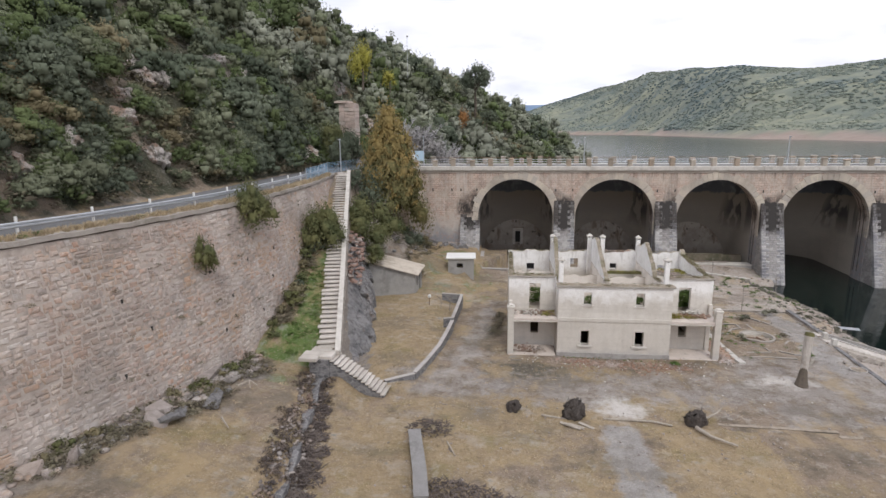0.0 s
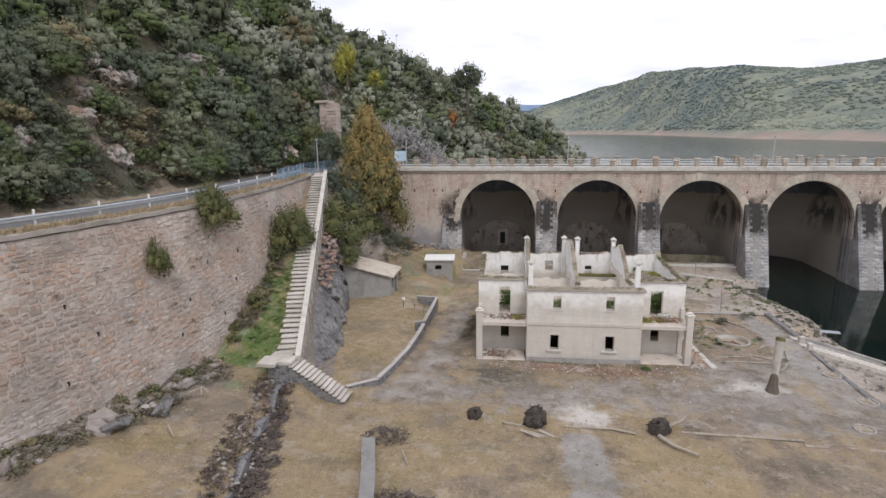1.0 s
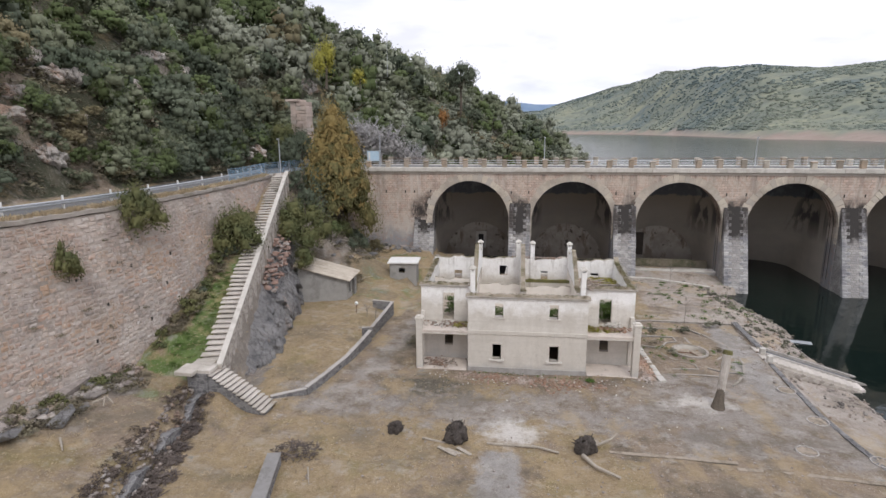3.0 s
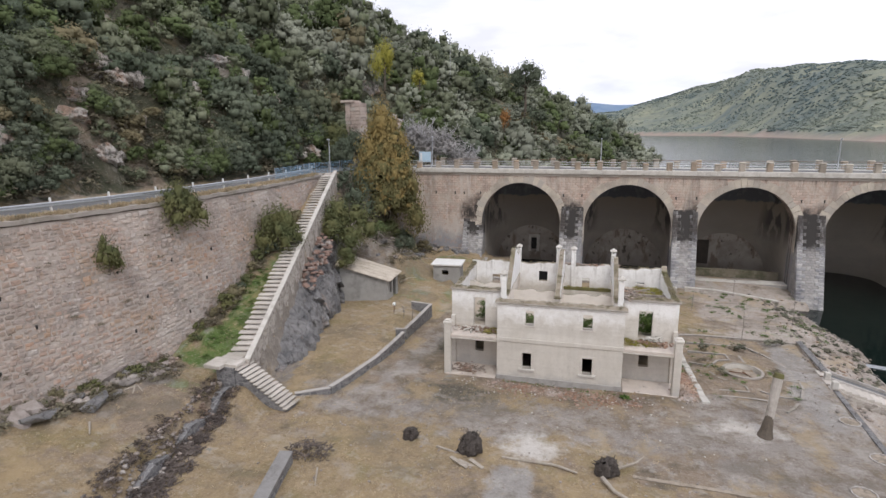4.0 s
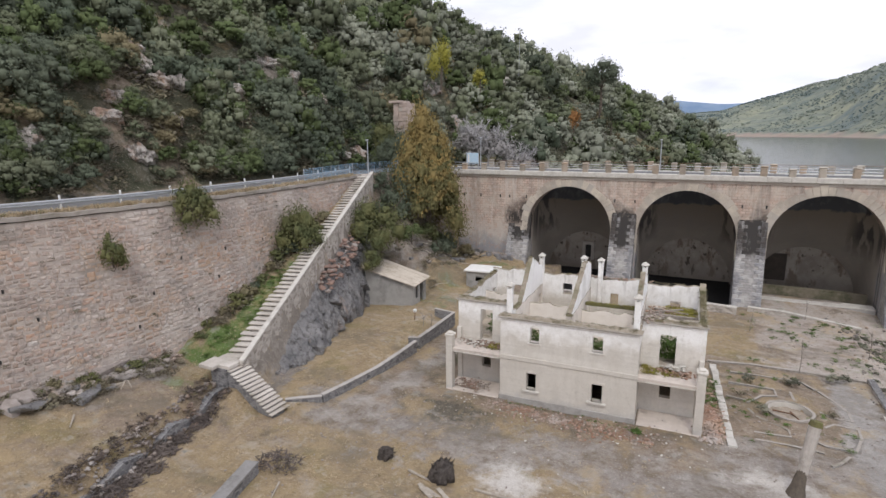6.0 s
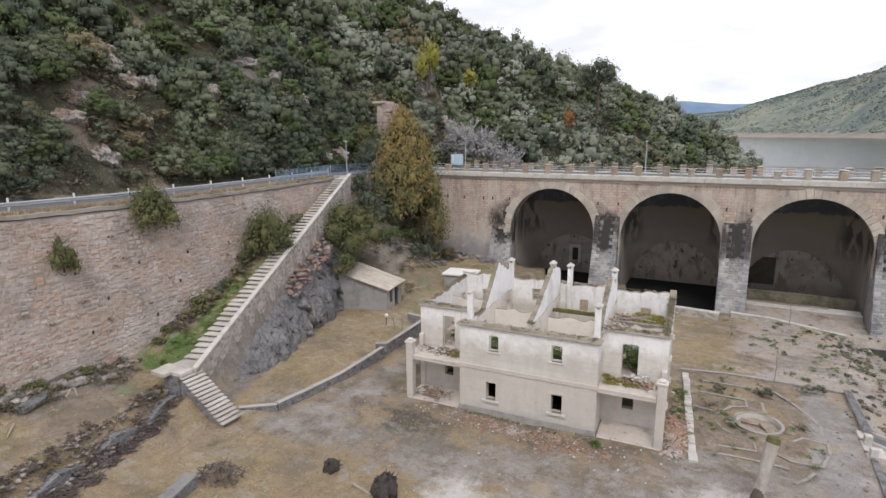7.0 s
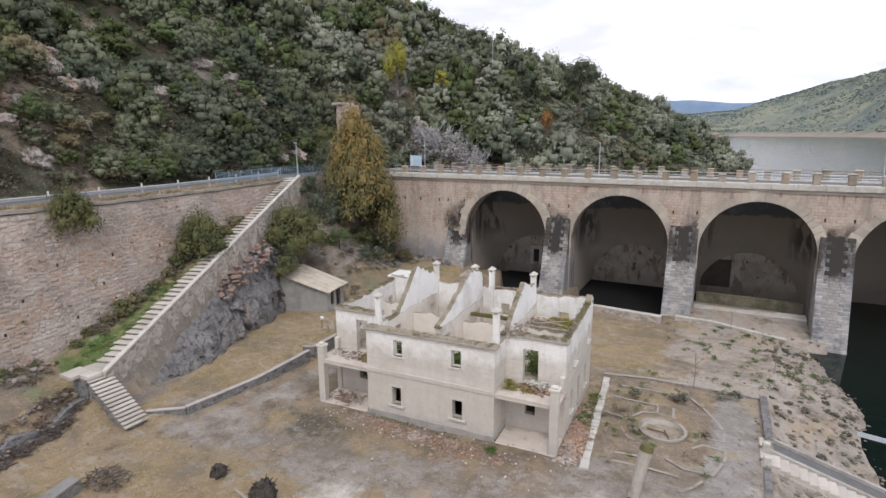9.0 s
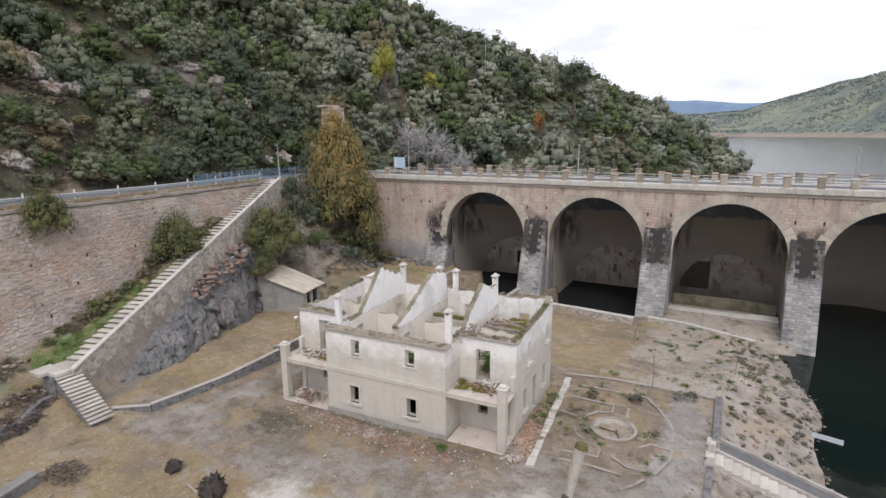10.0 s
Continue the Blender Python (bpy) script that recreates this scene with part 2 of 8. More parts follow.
def distant(x, y):
    az = np.degrees(np.arctan2(x - 10, y - 8))
    r = np.hypot(x - 10, y - 8)
    shore = np.interp(az, [-60, -8, 0, 8, 14, 20, 30, 60], [2800, 2900, 2750, 2500, 1800, 1250, 1080, 900]) + 45 * ripple(x, y, 900)
    ridge = np.interp(az, [-60, -3, 0, 2.9, 6.7, 10.7, 15.5, 20, 26, 60], [120, 130, 143, 200, 262, 296, 264, 214, 206, 200])
    t = r - shore
    h = np.interp(t, [-200, 0, 50, 110], [-12, -2.2, 11, 20])
    rise = smooth_step(60, 1000, t)
    h = h + rise * (ridge - 20) + smooth_step(120, 400, t) * 9 * ripple(x, y, 420)
    return h


def ground_height(x, y):
    x, y = np.asarray(x, float), np.asarray(y, float)
    bumps = 0.10 * ripple(x, y, 9) + 0.05 * ripple(x + 40, y, 2.5)
    # yard, garden and the slope to the water
    edge = np.interp(y, [0, 40, 50, 62, 80], [28.5, 29.8, 29.8, 29.5, 28.5])
    yard = np.where(x > edge, -(x - edge) * np.interp(y, [40, 75], [0.36, 0.34]), 0.0)
    drop = np.interp(y, [20, 53.9, 54.6, 62, 66], [0.9, 0.9, 0.25, 0.25, 0.0])
    fall = np.interp(y, [20, 53.9, 54.6, 80], [0.21, 0.21, 0.31, 0.33])
    yard = np.where((x > 28.5) & (y < 66), -drop - (x - 28.5) * fall, yard)
    yard = np.where(y > 64, yard - 0.045 * (np.minimum(y, 80) - 64) * smooth_step(8, 18, x), yard)
    yard = np.maximum(yard, -9)
    behind = np.maximum(0, y - 60)
    left = smooth_step(6, -8, x)
    yard = yard + left * behind * 0.045
    yard = yard + np.where((x < -7) & (y > 37), 0.45 * smooth_step(-7.5, -11, x) + 0.02 * np.maximum(0, y - 40), 0)
    yard = np.where((y > 86) & (x > -14), -9.0, yard)
    h = yard + bumps * 0.8
    # sunken basins under the first two vaults
    for x0, x1, y0 in ((-6.2, 3.9, 74.4), (8.0, 18.9, 77.6)):
        h = np.where((x > x0) & (x < x1) & (y > y0), -4.5, h)
    h = np.where((x > 20.5) & (x < 35) & (y > 79), np.where(y < 92, -0.9 + 0.12 * (y - 79) - np.maximum(0, x - 30) * 0.15, -0.9), h)
    h = np.where(np.hypot(x - 22.0, y - 52.35) < 1.3, -0.5, h)
    # upper field beside the rubble wall
    rx = rubble_x(y)
    field = 1.5 + (rx - x) * 0.19 + bumps
    field = np.minimum(field, 3.1)
    up = smooth_step(0.35, -0.35, x - rx) * (y < 37.2)
    h = h * (1 - up) + field * up
    h = np.where(y < 37.2, np.maximum(h, 1.5 * np.exp(-((x + 14.2) / 1.5) ** 2 - ((y - 35.9) / 1.3) ** 2) + bumps), h)
    # bank between the long flight and the wall, and the rock face below the flight
    sx = stair_x(y)
    foot = np.minimum(bank_z(y), ROAD - 0.4)
    bank = foot - 0.55 + 0.45 * smooth_step(sx - 1.6, wall_top_x(y) + 2, x) + bumps * 0.7
    drop = smooth_step(0.1, 0.7, x - sx)
    rock = (bank - 1.2) * (1 - drop) + h * drop
    inside = (y >= 37.2) & (y < 70)
    h = np.where(inside & (x < sx + 0.1), bank, np.where(inside & (x < sx + 1.9), rock, h))
    # scree from the road to the yard beside the dam
    pe = np.interp(y, [66, 70, 84, 90], [-24.2, -23.8, -19.0, -18.5])
    e = x - pe
    scree = np.interp(e, [0, 0.4, 6.5, 13], [ROAD, ROAD - 1.6, 5.2, 1.5])
    cliff = np.interp(e, [0, 0.3, 1.0, 4.0, 13], [ROAD, ROAD - 5, 2.6, 1.4, 0.9])
    k = smooth_step(70, 79, y)
    scree = scree * (1 - k) + cliff * k + 0.5 * ripple(x, y, 5) * (1 - 0.6 * k)
    w = smooth_step(62, 69, y)
    h = np.where((y > 62) & (y < 91) & (e < 16) & (e > 0), np.maximum(h, scree * w + h * (1 - w)), h)
    # road shelf
    top = np.where(y < 69, wall_top_x(y) - 0.55, pe)
    h = np.where((x < top) & (y < 91), ROAD, h)
    # hillside
    k = smooth_step(66, 98, y)
    near, far = hill_near(x, y), hill_far(x, y)
    lumps = (0.9 * ripple(x, y, 14) + 1.6 * ripple(x, y + 70, 40))
    hill = near * (1 - k) + far * k
    rough = smooth_step(0, 5, -30.5 - x) * (1 - k) + k * smooth_step(0, 12, far + 2)
    hill = hill + lumps * rough
    hill = np.where((y < 91) & (x > -30.5), -50, hill)
    h = np.where(y < 91, np.maximum(h, hill), np.where(y < 500, hill, -8))
    h = np.where((y >= 86) & (y < 91) & (x > -14), np.minimum(h, -5), h)
    r = np.hypot(x - 10, y - 8)
    return np.where(r > 560, np.maximum(distant(x, y), np.where(x < -30, h, -9)), h)


def grid_lines(fine_lo, fine_hi, step, mid_lo, mid_hi, mid_step, lo, hi):
    out = list(np.arange(fine_lo, fine_hi + 1e-6, step))
    s, v = step, fine_hi
    while v < hi:
        s = min(s * 1.12, mid_step if v < mid_hi else (34 if v < 2600 else 180))
        v += s
        out.append(v)
    s, v = step, fine_lo
    while v > lo:
        s = min(s * 1.12, mid_step if v > mid_lo else (60 if v > -800 else 240))
        v -= s
        out.insert(0, v)
    return np.array(out)


# ---- materials ----
plaster = make_plaster()
WALL_TINTS = ((0.49, 0.395, 0.33), (0.45, 0.34, 0.27), (0.41, 0.37, 0.34), (0.36, 0.31, 0.28))
wall_stone = make_stone("wall_stone", *WALL_TINTS, "object")
wall_stone_rest = make_stone("wall_stone_rest", *WALL_TINTS, "island")
concrete = make_plain("old_concrete", (0.41, 0.39, 0.365), (0.32, 0.305, 0.285), 1.4, 0.9, 0.4, (0.22, 0.205, 0.185))
wall_cap = make_plain("wall_cap", (0.47, 0.44, 0.41), (0.37, 0.345, 0.32), 1.6, 0.93, 0.5, (0.26, 0.24, 0.21))
coping_mat = make_plain("coping_concrete", (0.40, 0.365, 0.325), (0.30, 0.27, 0.24), 1.1, 0.93, 0.6, (0.20, 0.18, 0.135))
pale_stone = make_plain("pale_stone", (0.62, 0.59, 0.54), (0.50, 0.47, 0.42), 2.0, 0.9, 0.4, (0.42, 0.39, 0.35))
voussoir_stone = make_stone("voussoir_stone", (0.66, 0.60, 0.50), (0.57, 0.51, 0.43), (0.50, 0.46, 0.41), (0.40, 0.35, 0.30), "object")
bark = make_plain("bark", (0.16, 0.13, 0.10), (0.10, 0.085, 0.07), 6.0, 0.95, 0.8)
dead_wood = make_plain("bleached_wood", (0.36, 0.32, 0.28), (0.24, 0.21, 0.18), 5.0, 0.95, 0.8, (0.14, 0.12, 0.10))
stump_wood = make_plain("rotten_stump", (0.15, 0.13, 0.115), (0.05, 0.042, 0.038), 7.0, 0.97, 0.9, (0.07, 0.06, 0.055))
galvanised = make_plain("galvanised_steel", (0.55, 0.57, 0.60), (0.44, 0.46, 0.48), 3.0, 0.45, 0.1, None, 0.6)
white_paint = make_plain("white_paint", (0.80, 0.80, 0.78), (0.66, 0.66, 0.64), 4.0, 0.6, 0.1)
rusty = make_plain("rusty_iron", (0.22, 0.12, 0.07), (0.12, 0.08, 0.06), 5.0, 0.85, 0.4)
yellow_paint = make_plain("yellow_paint", (0.50, 0.36, 0.08), (0.36, 0.27, 0.10), 4.0, 0.6, 0.1)
blue_paint = make_plain("blue_paint", (0.22, 0.42, 0.62), (0.35, 0.52, 0.68), 3.0, 0.5, 0.1)
faded_blue = make_plain("faded_blue_panel", (0.42, 0.58, 0.70), (0.52, 0.65, 0.74), 2.0, 0.6, 0.1)
asphalt = make_plain("asphalt", (0.17, 0.17, 0.17), (0.12, 0.12, 0.12), 1.5, 0.95, 0.3)
debris = make_plain("debris", (0.42, 0.36, 0.29), (0.30, 0.25, 0.20), 2.5, 0.97, 0.9, (0.20, 0.17, 0.13))
moss = make_plain("moss", (0.13, 0.13, 0.05), (0.20, 0.18, 0.08), 4.0, 0.97, 0.9, (0.10, 0.09, 0.05))
terracotta = make_stone("terracotta", (0.36, 0.205, 0.14), (0.29, 0.17, 0.12), (0.43, 0.31, 0.24), (0.22, 0.16, 0.12), "island")


def make_rock():
    m = Nodes("cliff_rock", 0.95)
    col = m.mix(m.noise(0.9, 6, 0.7), (0.31, 0.30, 0.295), (0.21, 0.205, 0.205))
    col = m.mix(m.noise(0.5, 5, 0.7, None, 0.5, 0.66), col, (0.15, 0.148, 0.152))
    col = m.mix(m.maths("MULTIPLY", m.noise(0.6, 5, 0.7, m.scaled(1, 1, 0.5), 0.56, 0.7), 0.7), col, (0.40, 0.30, 0.24))
    crack = m.n("TexVoronoi", Scale=1.3)
    crack.feature = "DISTANCE_TO_EDGE"
    wob = m.n("TexNoise", Scale=1.2, Detail=5)
    m.link(m.pos, wob.inputs[0])
    m.link(m.mix(0.5, m.scaled(1, 1, 0.55), wob.outputs[1], "LINEAR_LIGHT"), crack.inputs[0])
    col = m.mix(m.span(crack.outputs[0], 0.0, 0.035, 0.6, 0.0), col, (0.06, 0.056, 0.054))
    fine = m.noise(4.0, 6, 0.75)
    return m.done(col, m.maths("ADD", fine, m.span(crack.outputs[0], 0.0, 0.1)), 0.9, 0.1)


rock_mat = make_rock()
rubble_stone = make_stone("rubble_stone", (0.19, 0.173, 0.158), (0.125, 0.115, 0.108), (0.25, 0.222, 0.195), (0.085, 0.077, 0.07), "island")
pink_rock = make_plain("pale_rock", (0.40, 0.355, 0.325), (0.27, 0.23, 0.205), 1.3, 0.95, 1.0, (0.20, 0.17, 0.15))
# near-black that paints in the shade of holes, joints and openings
dark_void = make_plain("void_black", (0.05, 0.047, 0.044), (0.035, 0.033, 0.03), 2.0, 0.95, 0.2)


def make_ground():
    m = Nodes("ground", 0.95)
    grass, bare, green, wood, soil, scree_a = (m.attribute(k) for k in ("grass", "bare", "green", "wood", "soil", "rocky"))
    paved, lime, burnt, silt = (m.attribute(k) for k in ("paved", "lime", "burnt", "silt"))
    big, mid, fine = m.noise(0.22, 5, 0.6), m.noise(1.1, 6, 0.7), m.noise(9.0, 6, 0.75)
    wob = m.maths("MULTIPLY", m.maths("SUBTRACT", m.noise(0.7, 6, 0.7), 0.5), 0.9)

    def mask(a):
        return m.span(m.maths("ADD", a, wob), 0.3, 0.7)
    earth = m.mix(mid, (0.255, 0.20, 0.15), (0.345, 0.28, 0.215))
    earth = m.mix(m.noise(0.4, 6, 0.72, None, 0.48, 0.64), earth, (0.17, 0.14, 0.105))
    straw = m.mix(mid, (0.405, 0.315, 0.198), (0.312, 0.240, 0.147))
    straw = m.mix(m.maths("MULTIPLY", m.noise(0.3, 5, 0.7, None, 0.5, 0.66), 0.8), straw, (0.255, 0.215, 0.105))
    straw = m.mix(m.maths("MULTIPLY", m.noise(0.35, 6, 0.7, m.scaled(1.6, 0.8, 1.0), 0.54, 0.68), 0.6), straw, (0.27, 0.20, 0.13))
    col = m.mix(mask(grass), earth, straw)
    grey = m.mix(big, (0.275, 0.248, 0.225), (0.40, 0.365, 0.33))
    grey = m.mix(m.noise(0.45, 6, 0.72, None, 0.46, 0.62), grey, (0.215, 0.175, 0.135))
    grey = m.mix(m.maths("MULTIPLY", m.noise(0.3, 5, 0.7, m.scaled(1.0, 1.7, 1.0), 0.55, 0.68), 0.7), grey, (0.42, 0.385, 0.345))
    col = m.mix(mask(bare), col, grey)
    col = m.mix(m.maths("MULTIPLY", mask(silt), 0.75), col, m.mix(mid, (0.54, 0.48, 0.43), (0.44, 0.39, 0.345)))
    col = m.mix(mask(green), col, m.mix(mid, (0.095, 0.165, 0.045), (0.15, 0.20, 0.065)))
    col = m.mix(mask(scree_a), col, m.mix(mid, (0.30, 0.27, 0.24), (0.20, 0.175, 0.15)))
    col = m.mix(m.maths("MULTIPLY", mask(burnt), 1.0), col, m.mix(mid, (0.10, 0.092, 0.075), (0.17, 0.15, 0.115)))
    smooth_wob = m.maths("MULTIPLY", wob, 0.9)
    col = m.mix(m.span(m.maths("ADD", paved, smooth_wob), 0.36, 0.70), col, m.mix(m.noise(0.5, 6, 0.7), (0.29, 0.272, 0.255), (0.43, 0.41, 0.385)))
    col = m.mix(m.span(m.maths("ADD", lime, m.maths("MULTIPLY", wob, 0.9)), 0.12, 0.7), col, m.mix(mid, (0.70, 0.67, 0.63), (0.56, 0.525, 0.48)))
    col = m.mix(mask(wood), col, m.mix(mid, (0.048, 0.056, 0.034), (0.085, 0.082, 0.052)))
    crowns = m.n("TexVoronoi", Scale=0.032)
    m.link(m.pos, crowns.inputs[0])
    cell = m.n("SeparateXYZ")
    m.link(crowns.outputs[1], cell.inputs[0])
    # hills across the lake: haze mixed in as paler, bluer woods
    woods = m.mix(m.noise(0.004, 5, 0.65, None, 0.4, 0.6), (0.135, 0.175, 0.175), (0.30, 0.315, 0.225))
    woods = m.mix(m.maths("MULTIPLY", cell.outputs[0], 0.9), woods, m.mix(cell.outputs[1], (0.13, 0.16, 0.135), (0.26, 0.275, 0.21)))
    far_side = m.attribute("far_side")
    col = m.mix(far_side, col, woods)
    col = m.mix(soil, col, m.mix(m.noise(0.02, 5, 0.6), (0.30, 0.235, 0.20), (0.36, 0.30, 0.26)))
    col = m.mix(m.maths("MULTIPLY", fine, 0.5), col, (0.52, 0.47, 0.42), "MULTIPLY")
    col = m.mix(m.maths("MULTIPLY", m.noise(2.6, 5, 0.75, None, 0.52, 0.64), 0.4), col, (0.55, 0.50, 0.44), "MULTIPLY")
    col = m.mix(m.maths("MULTIPLY", m.noise(3.4, 5, 0.75, m.scaled(1, 1.3, 1), 0.58, 0.68), 0.35), col, (0.46, 0.41, 0.355))
    near_side = m.span(far_side, 0.0, 1.0, 1.0, 0.0)
    col = m.mix(m.maths("MULTIPLY", m.noise(5.5, 4, 0.65, None, 0.60, 0.68), m.maths("MULTIPLY", near_side, 0.35)), col, (0.14, 0.115, 0.085))
    col = m.mix(m.maths("MULTIPLY", m.noise(7.5, 3, 0.6, m.scaled(1.0, 1.2, 1.0), 0.62, 0.69), m.maths("MULTIPLY", near_side, 0.45)), col, (0.56, 0.51, 0.45))
    col = m.mix(m.maths("MULTIPLY", m.noise(0.13, 6, 0.7, m.scaled(1.0, 1.5, 1.0), 0.52, 0.62), m.maths("MULTIPLY", near_side, 0.5)), col, (0.15, 0.13, 0.10))
    col = m.mix(m.maths("MULTIPLY", m.noise(0.18, 6, 0.72, m.scaled(1.3, 0.9, 1.0), 0.53, 0.63), m.maths("MULTIPLY", near_side, 0.5)), col, (0.40, 0.30, 0.17))
    col = m.mix(m.maths("MULTIPLY", m.noise(0.25, 6, 0.75, m.scaled(0.8, 1.2, 1.0), 0.55, 0.65), m.maths("MULTIPLY", near_side, 0.4)), col, (0.44, 0.40, 0.355))
    pebbles = m.n("TexVoronoi", Scale=5.0)
    m.link(m.pos, pebbles.inputs[0])
    bump = m.maths("ADD", fine, m.maths("MULTIPLY", pebbles.outputs[0], 0.6))
    bump = m.maths("ADD", bump, m.maths("MULTIPLY", m.maths("MULTIPLY", crowns.outputs[0], far_side), -60.0))
    return m.done(col, bump, 0.7, 0.06)


def build_ground():
    xs = grid_lines(-33.0, 37.0, 0.5, -130, 45, 3.0, -2600, 2600)
    ys = grid_lines(17.0, 83.0, 0.5, -60, 330, 3.5, -600, 4400)
    X, Y = np.meshgrid(xs, ys)
    Z = ground_height(X, Y)
    nx, ny = len(xs), len(ys)
    verts = np.stack([X, Y, Z], -1).reshape(-1, 3)
    i = np.arange(nx * ny).reshape(ny, nx)
    quads = np.stack([i[:-1, :-1], i[:-1, 1:], i[1:, 1:], i[1:, :-1]], -1).reshape(-1, 4)
    me = bpy.data.meshes.new("ground")
    me.from_pydata(verts.tolist(), [], quads.tolist())
    me.materials.append(make_ground())
    x, y, z = verts.T
    n1, n2 = ripple(x, y, 11), ripple(x + 90, y - 30, 5)
    sx = stair_x(y)
    hill = (x < -30.8) | (y > 91)
    grass = 0.75 + 0.35 * n1
    grass = np.where((x > -7.5) & (y > 37.5), 0.30 + 0.45 * n1, grass)
    grass = np.where((x > 13) & (y < 47), 0.25 + 0.5 * n1, grass)
    grass = np.where((x > 6) & (x < 21) & (y > 61) & (y < 75), 0.8, grass)
    grass = np.where((x < -8) & (y > 37.5) & (y < 60) & (x > sx), 0.9, grass)
    lane = np.exp(-((y - 39.5 - 0.05 * x) / 3.2) ** 2) * smooth_step(-14, -8, x)
    lane = np.maximum(lane, np.exp(-((x + 4.8 - 0.1 * (y - 50)) / 1.4) ** 2) * smooth_step(40, 44, y) * smooth_step(64, 58, y))
    right = smooth_step(14, 19, x) * smooth_step(34, 37, y) * (y < 62) * np.where(y > 47, smooth_step(24.0, 25.5, x), 1.0)
    bare = np.maximum(lane * 0.9 + 0.2 * n2, right * 0.85 + 0.2 * n2)
    grass = np.where((x > 16.5) & (x < 25.5) & (y > 47) & (y < 61), 0.35 + 0.45 * n2, grass)
    grass = np.where((x < -14.5) & (y < 37), 0.5 + 0.4 * n1, grass)
    grass = np.where((x > 9) & (x < 15.5) & (y < 34.5), 1.0, grass)
    bare = np.where(y < 33.5, 0.0, bare)
    bare = np.where((x > 22) & (y > 60), 0.55 + 0.3 * n2, bare)
    green = np.zeros_like(x)
    bank = (y > 36.5) & (y < 58) & (x < sx - 0.8) & (x > wall_top_x(y))
    green = np.where(bank, 0.85 + 0.4 * n2 + 0.15 * n1 - 0.05 * np.maximum(0, y - 45) - 0.75 * smooth_step(3.4, 1.6, x - wall_top_x(y) - 0.165 * (14 - bank_z(y)) + 1.2), green)
    green = np.where((y > 33) & (y <= 36.5) & (x < -15.5) & (x > -20), 0.35 + 0.3 * n2, green)
    green = np.where((y > 61) & (x > 19) & (x < 35), 0.02 + 0.25 * n2, green)
    green = np.where((x < -22) & (x > -26) & (y < 66) & (z > 14), 0.7, green)
    green = np.where((x < -4) & (x > -16) & (y > 60) & (y < 80), 0.22 + 0.3 * n2, green)
    rocky = np.where((y > 66) & (y < 84) & (x < -14) & (x > -24), 0.75 + 0.2 * n2, 0.0)
    rocky = np.where((y > 62) & (y < 84) & (x < -14) & (x > -24), 0.55 + 0.5 * n2, rocky)
    rocky = np.where((y > 37.2) & (y < 66) & (x >= sx - 0.2) & (x < sx + 2.4), 1.0, rocky)
    rocky = np.where((x > 29) & (y < 90) & (z < -1.5), 0.35 + 0.3 * n2, rocky)
    paved = np.clip(0.5 + 0.75 * (1.35 + 0.012 * (34 - y) - np.abs(x - 6.3 - 0.055 * (34 - y))), 0, 1) * smooth_step(34.6, 33.2, y)
    walk = np.clip(0.5 + 0.8 * (x - 24.9), 0, 1) * np.clip(0.5 + 0.5 * (27.8 - x), 0, 1) * smooth_step(40, 47, y) * (y < 61)
    paved = np.maximum(paved, walk * (0.85 + 0.25 * n2))
    lime = np.clip(1.15 - np.hypot((x - 6.9) / 2.2, (y - 36.3) / 2.0), 0, 1)
    lime = np.maximum(lime, np.clip(1.0 - np.hypot((x - 20.6) / 3.6, (y - 42.6) / 1.8), 0, 1) * 0.8)
    silt = np.where((y > 60.5) & (y < 90) & (x > 17), smooth_step(17, 24, x) * (0.8 + 0.3 * n2), 0.0)
    silt = np.where((x > 28.4) & (y > 40) & (y <= 60.5), 0.75 + 0.3 * n2, silt)
    burnt = np.clip(1.1 - np.hypot((x + 0.0) / 5.5, (y - 42.3) / 2.6), 0, 1)
    burnt = np.maximum(burnt, 0.7 * np.clip(1.0 - np.hypot((x + 3.2) / 2.2, (y - 50.5) / 5.0), 0, 1))
    r = np.hypot(x - 10, y - 8)
    wood = np.where(hill & (z > -1.2), 1.0, 0.0)
    rocky = np.where((x < -30.8) & (y < 120), 0.4 + 0.6 * n2, rocky)
    wood = np.where((x < -30.8) & (x > -37) & (y < 75), 0.95 + 0.25 * n1, wood)
    wood = np.where((x < -30.8) & (x > -41) & (y < 50), 0.55 + 0.5 * n2, wood)
    for cx, cy, cr in ((-42.4, 73.0, 4.0), (-40.2, 55.0, 2.6), (-39.6, 61.4, 2.6), (-41.0, 50.0, 3.2)):
        near = np.hypot(x - cx, y - cy) < cr
        wood, rocky = np.where(near, 0.0, wood), np.where(near, 1.0, rocky)
    grass = np.where(x < -30.8, 0.0, grass)
    grass = np.where((y > 63) & (y < 84) & (x < -15), 0.1, grass)
    grass = np.where((y > 58) & (y < 82) & (x > -15) & (x < -6), 0.85, grass)
    rocky = np.where((y < 36.5) & (x < wall_top_x(y) + 4.6) & (x > wall_top_x(y)), np.maximum(rocky, 0.5 + 0.5 * n2), rocky)
    soil = np.where((r > 600) & (z < 11), 1.0, 0.0)
    for key, values in (("grass", grass), ("bare", bare), ("green", green), ("wood", wood), ("soil", soil), ("far_side", np.where(r > 560, 1.0, 0.0)), ("rocky", rocky), ("paved", paved), ("lime", lime), ("burnt", burnt), ("silt", silt)):
        a = me.attributes.new(key, "FLOAT", "POINT")
        a.data.foreach_set("value", np.clip(values, 0, 1).astype(np.float32))
    me.shade_smooth()
    return tagged(new("ground", me), "dry grass, grey earth and scree of the drained valley", "ground", kind="structure")


build_ground()


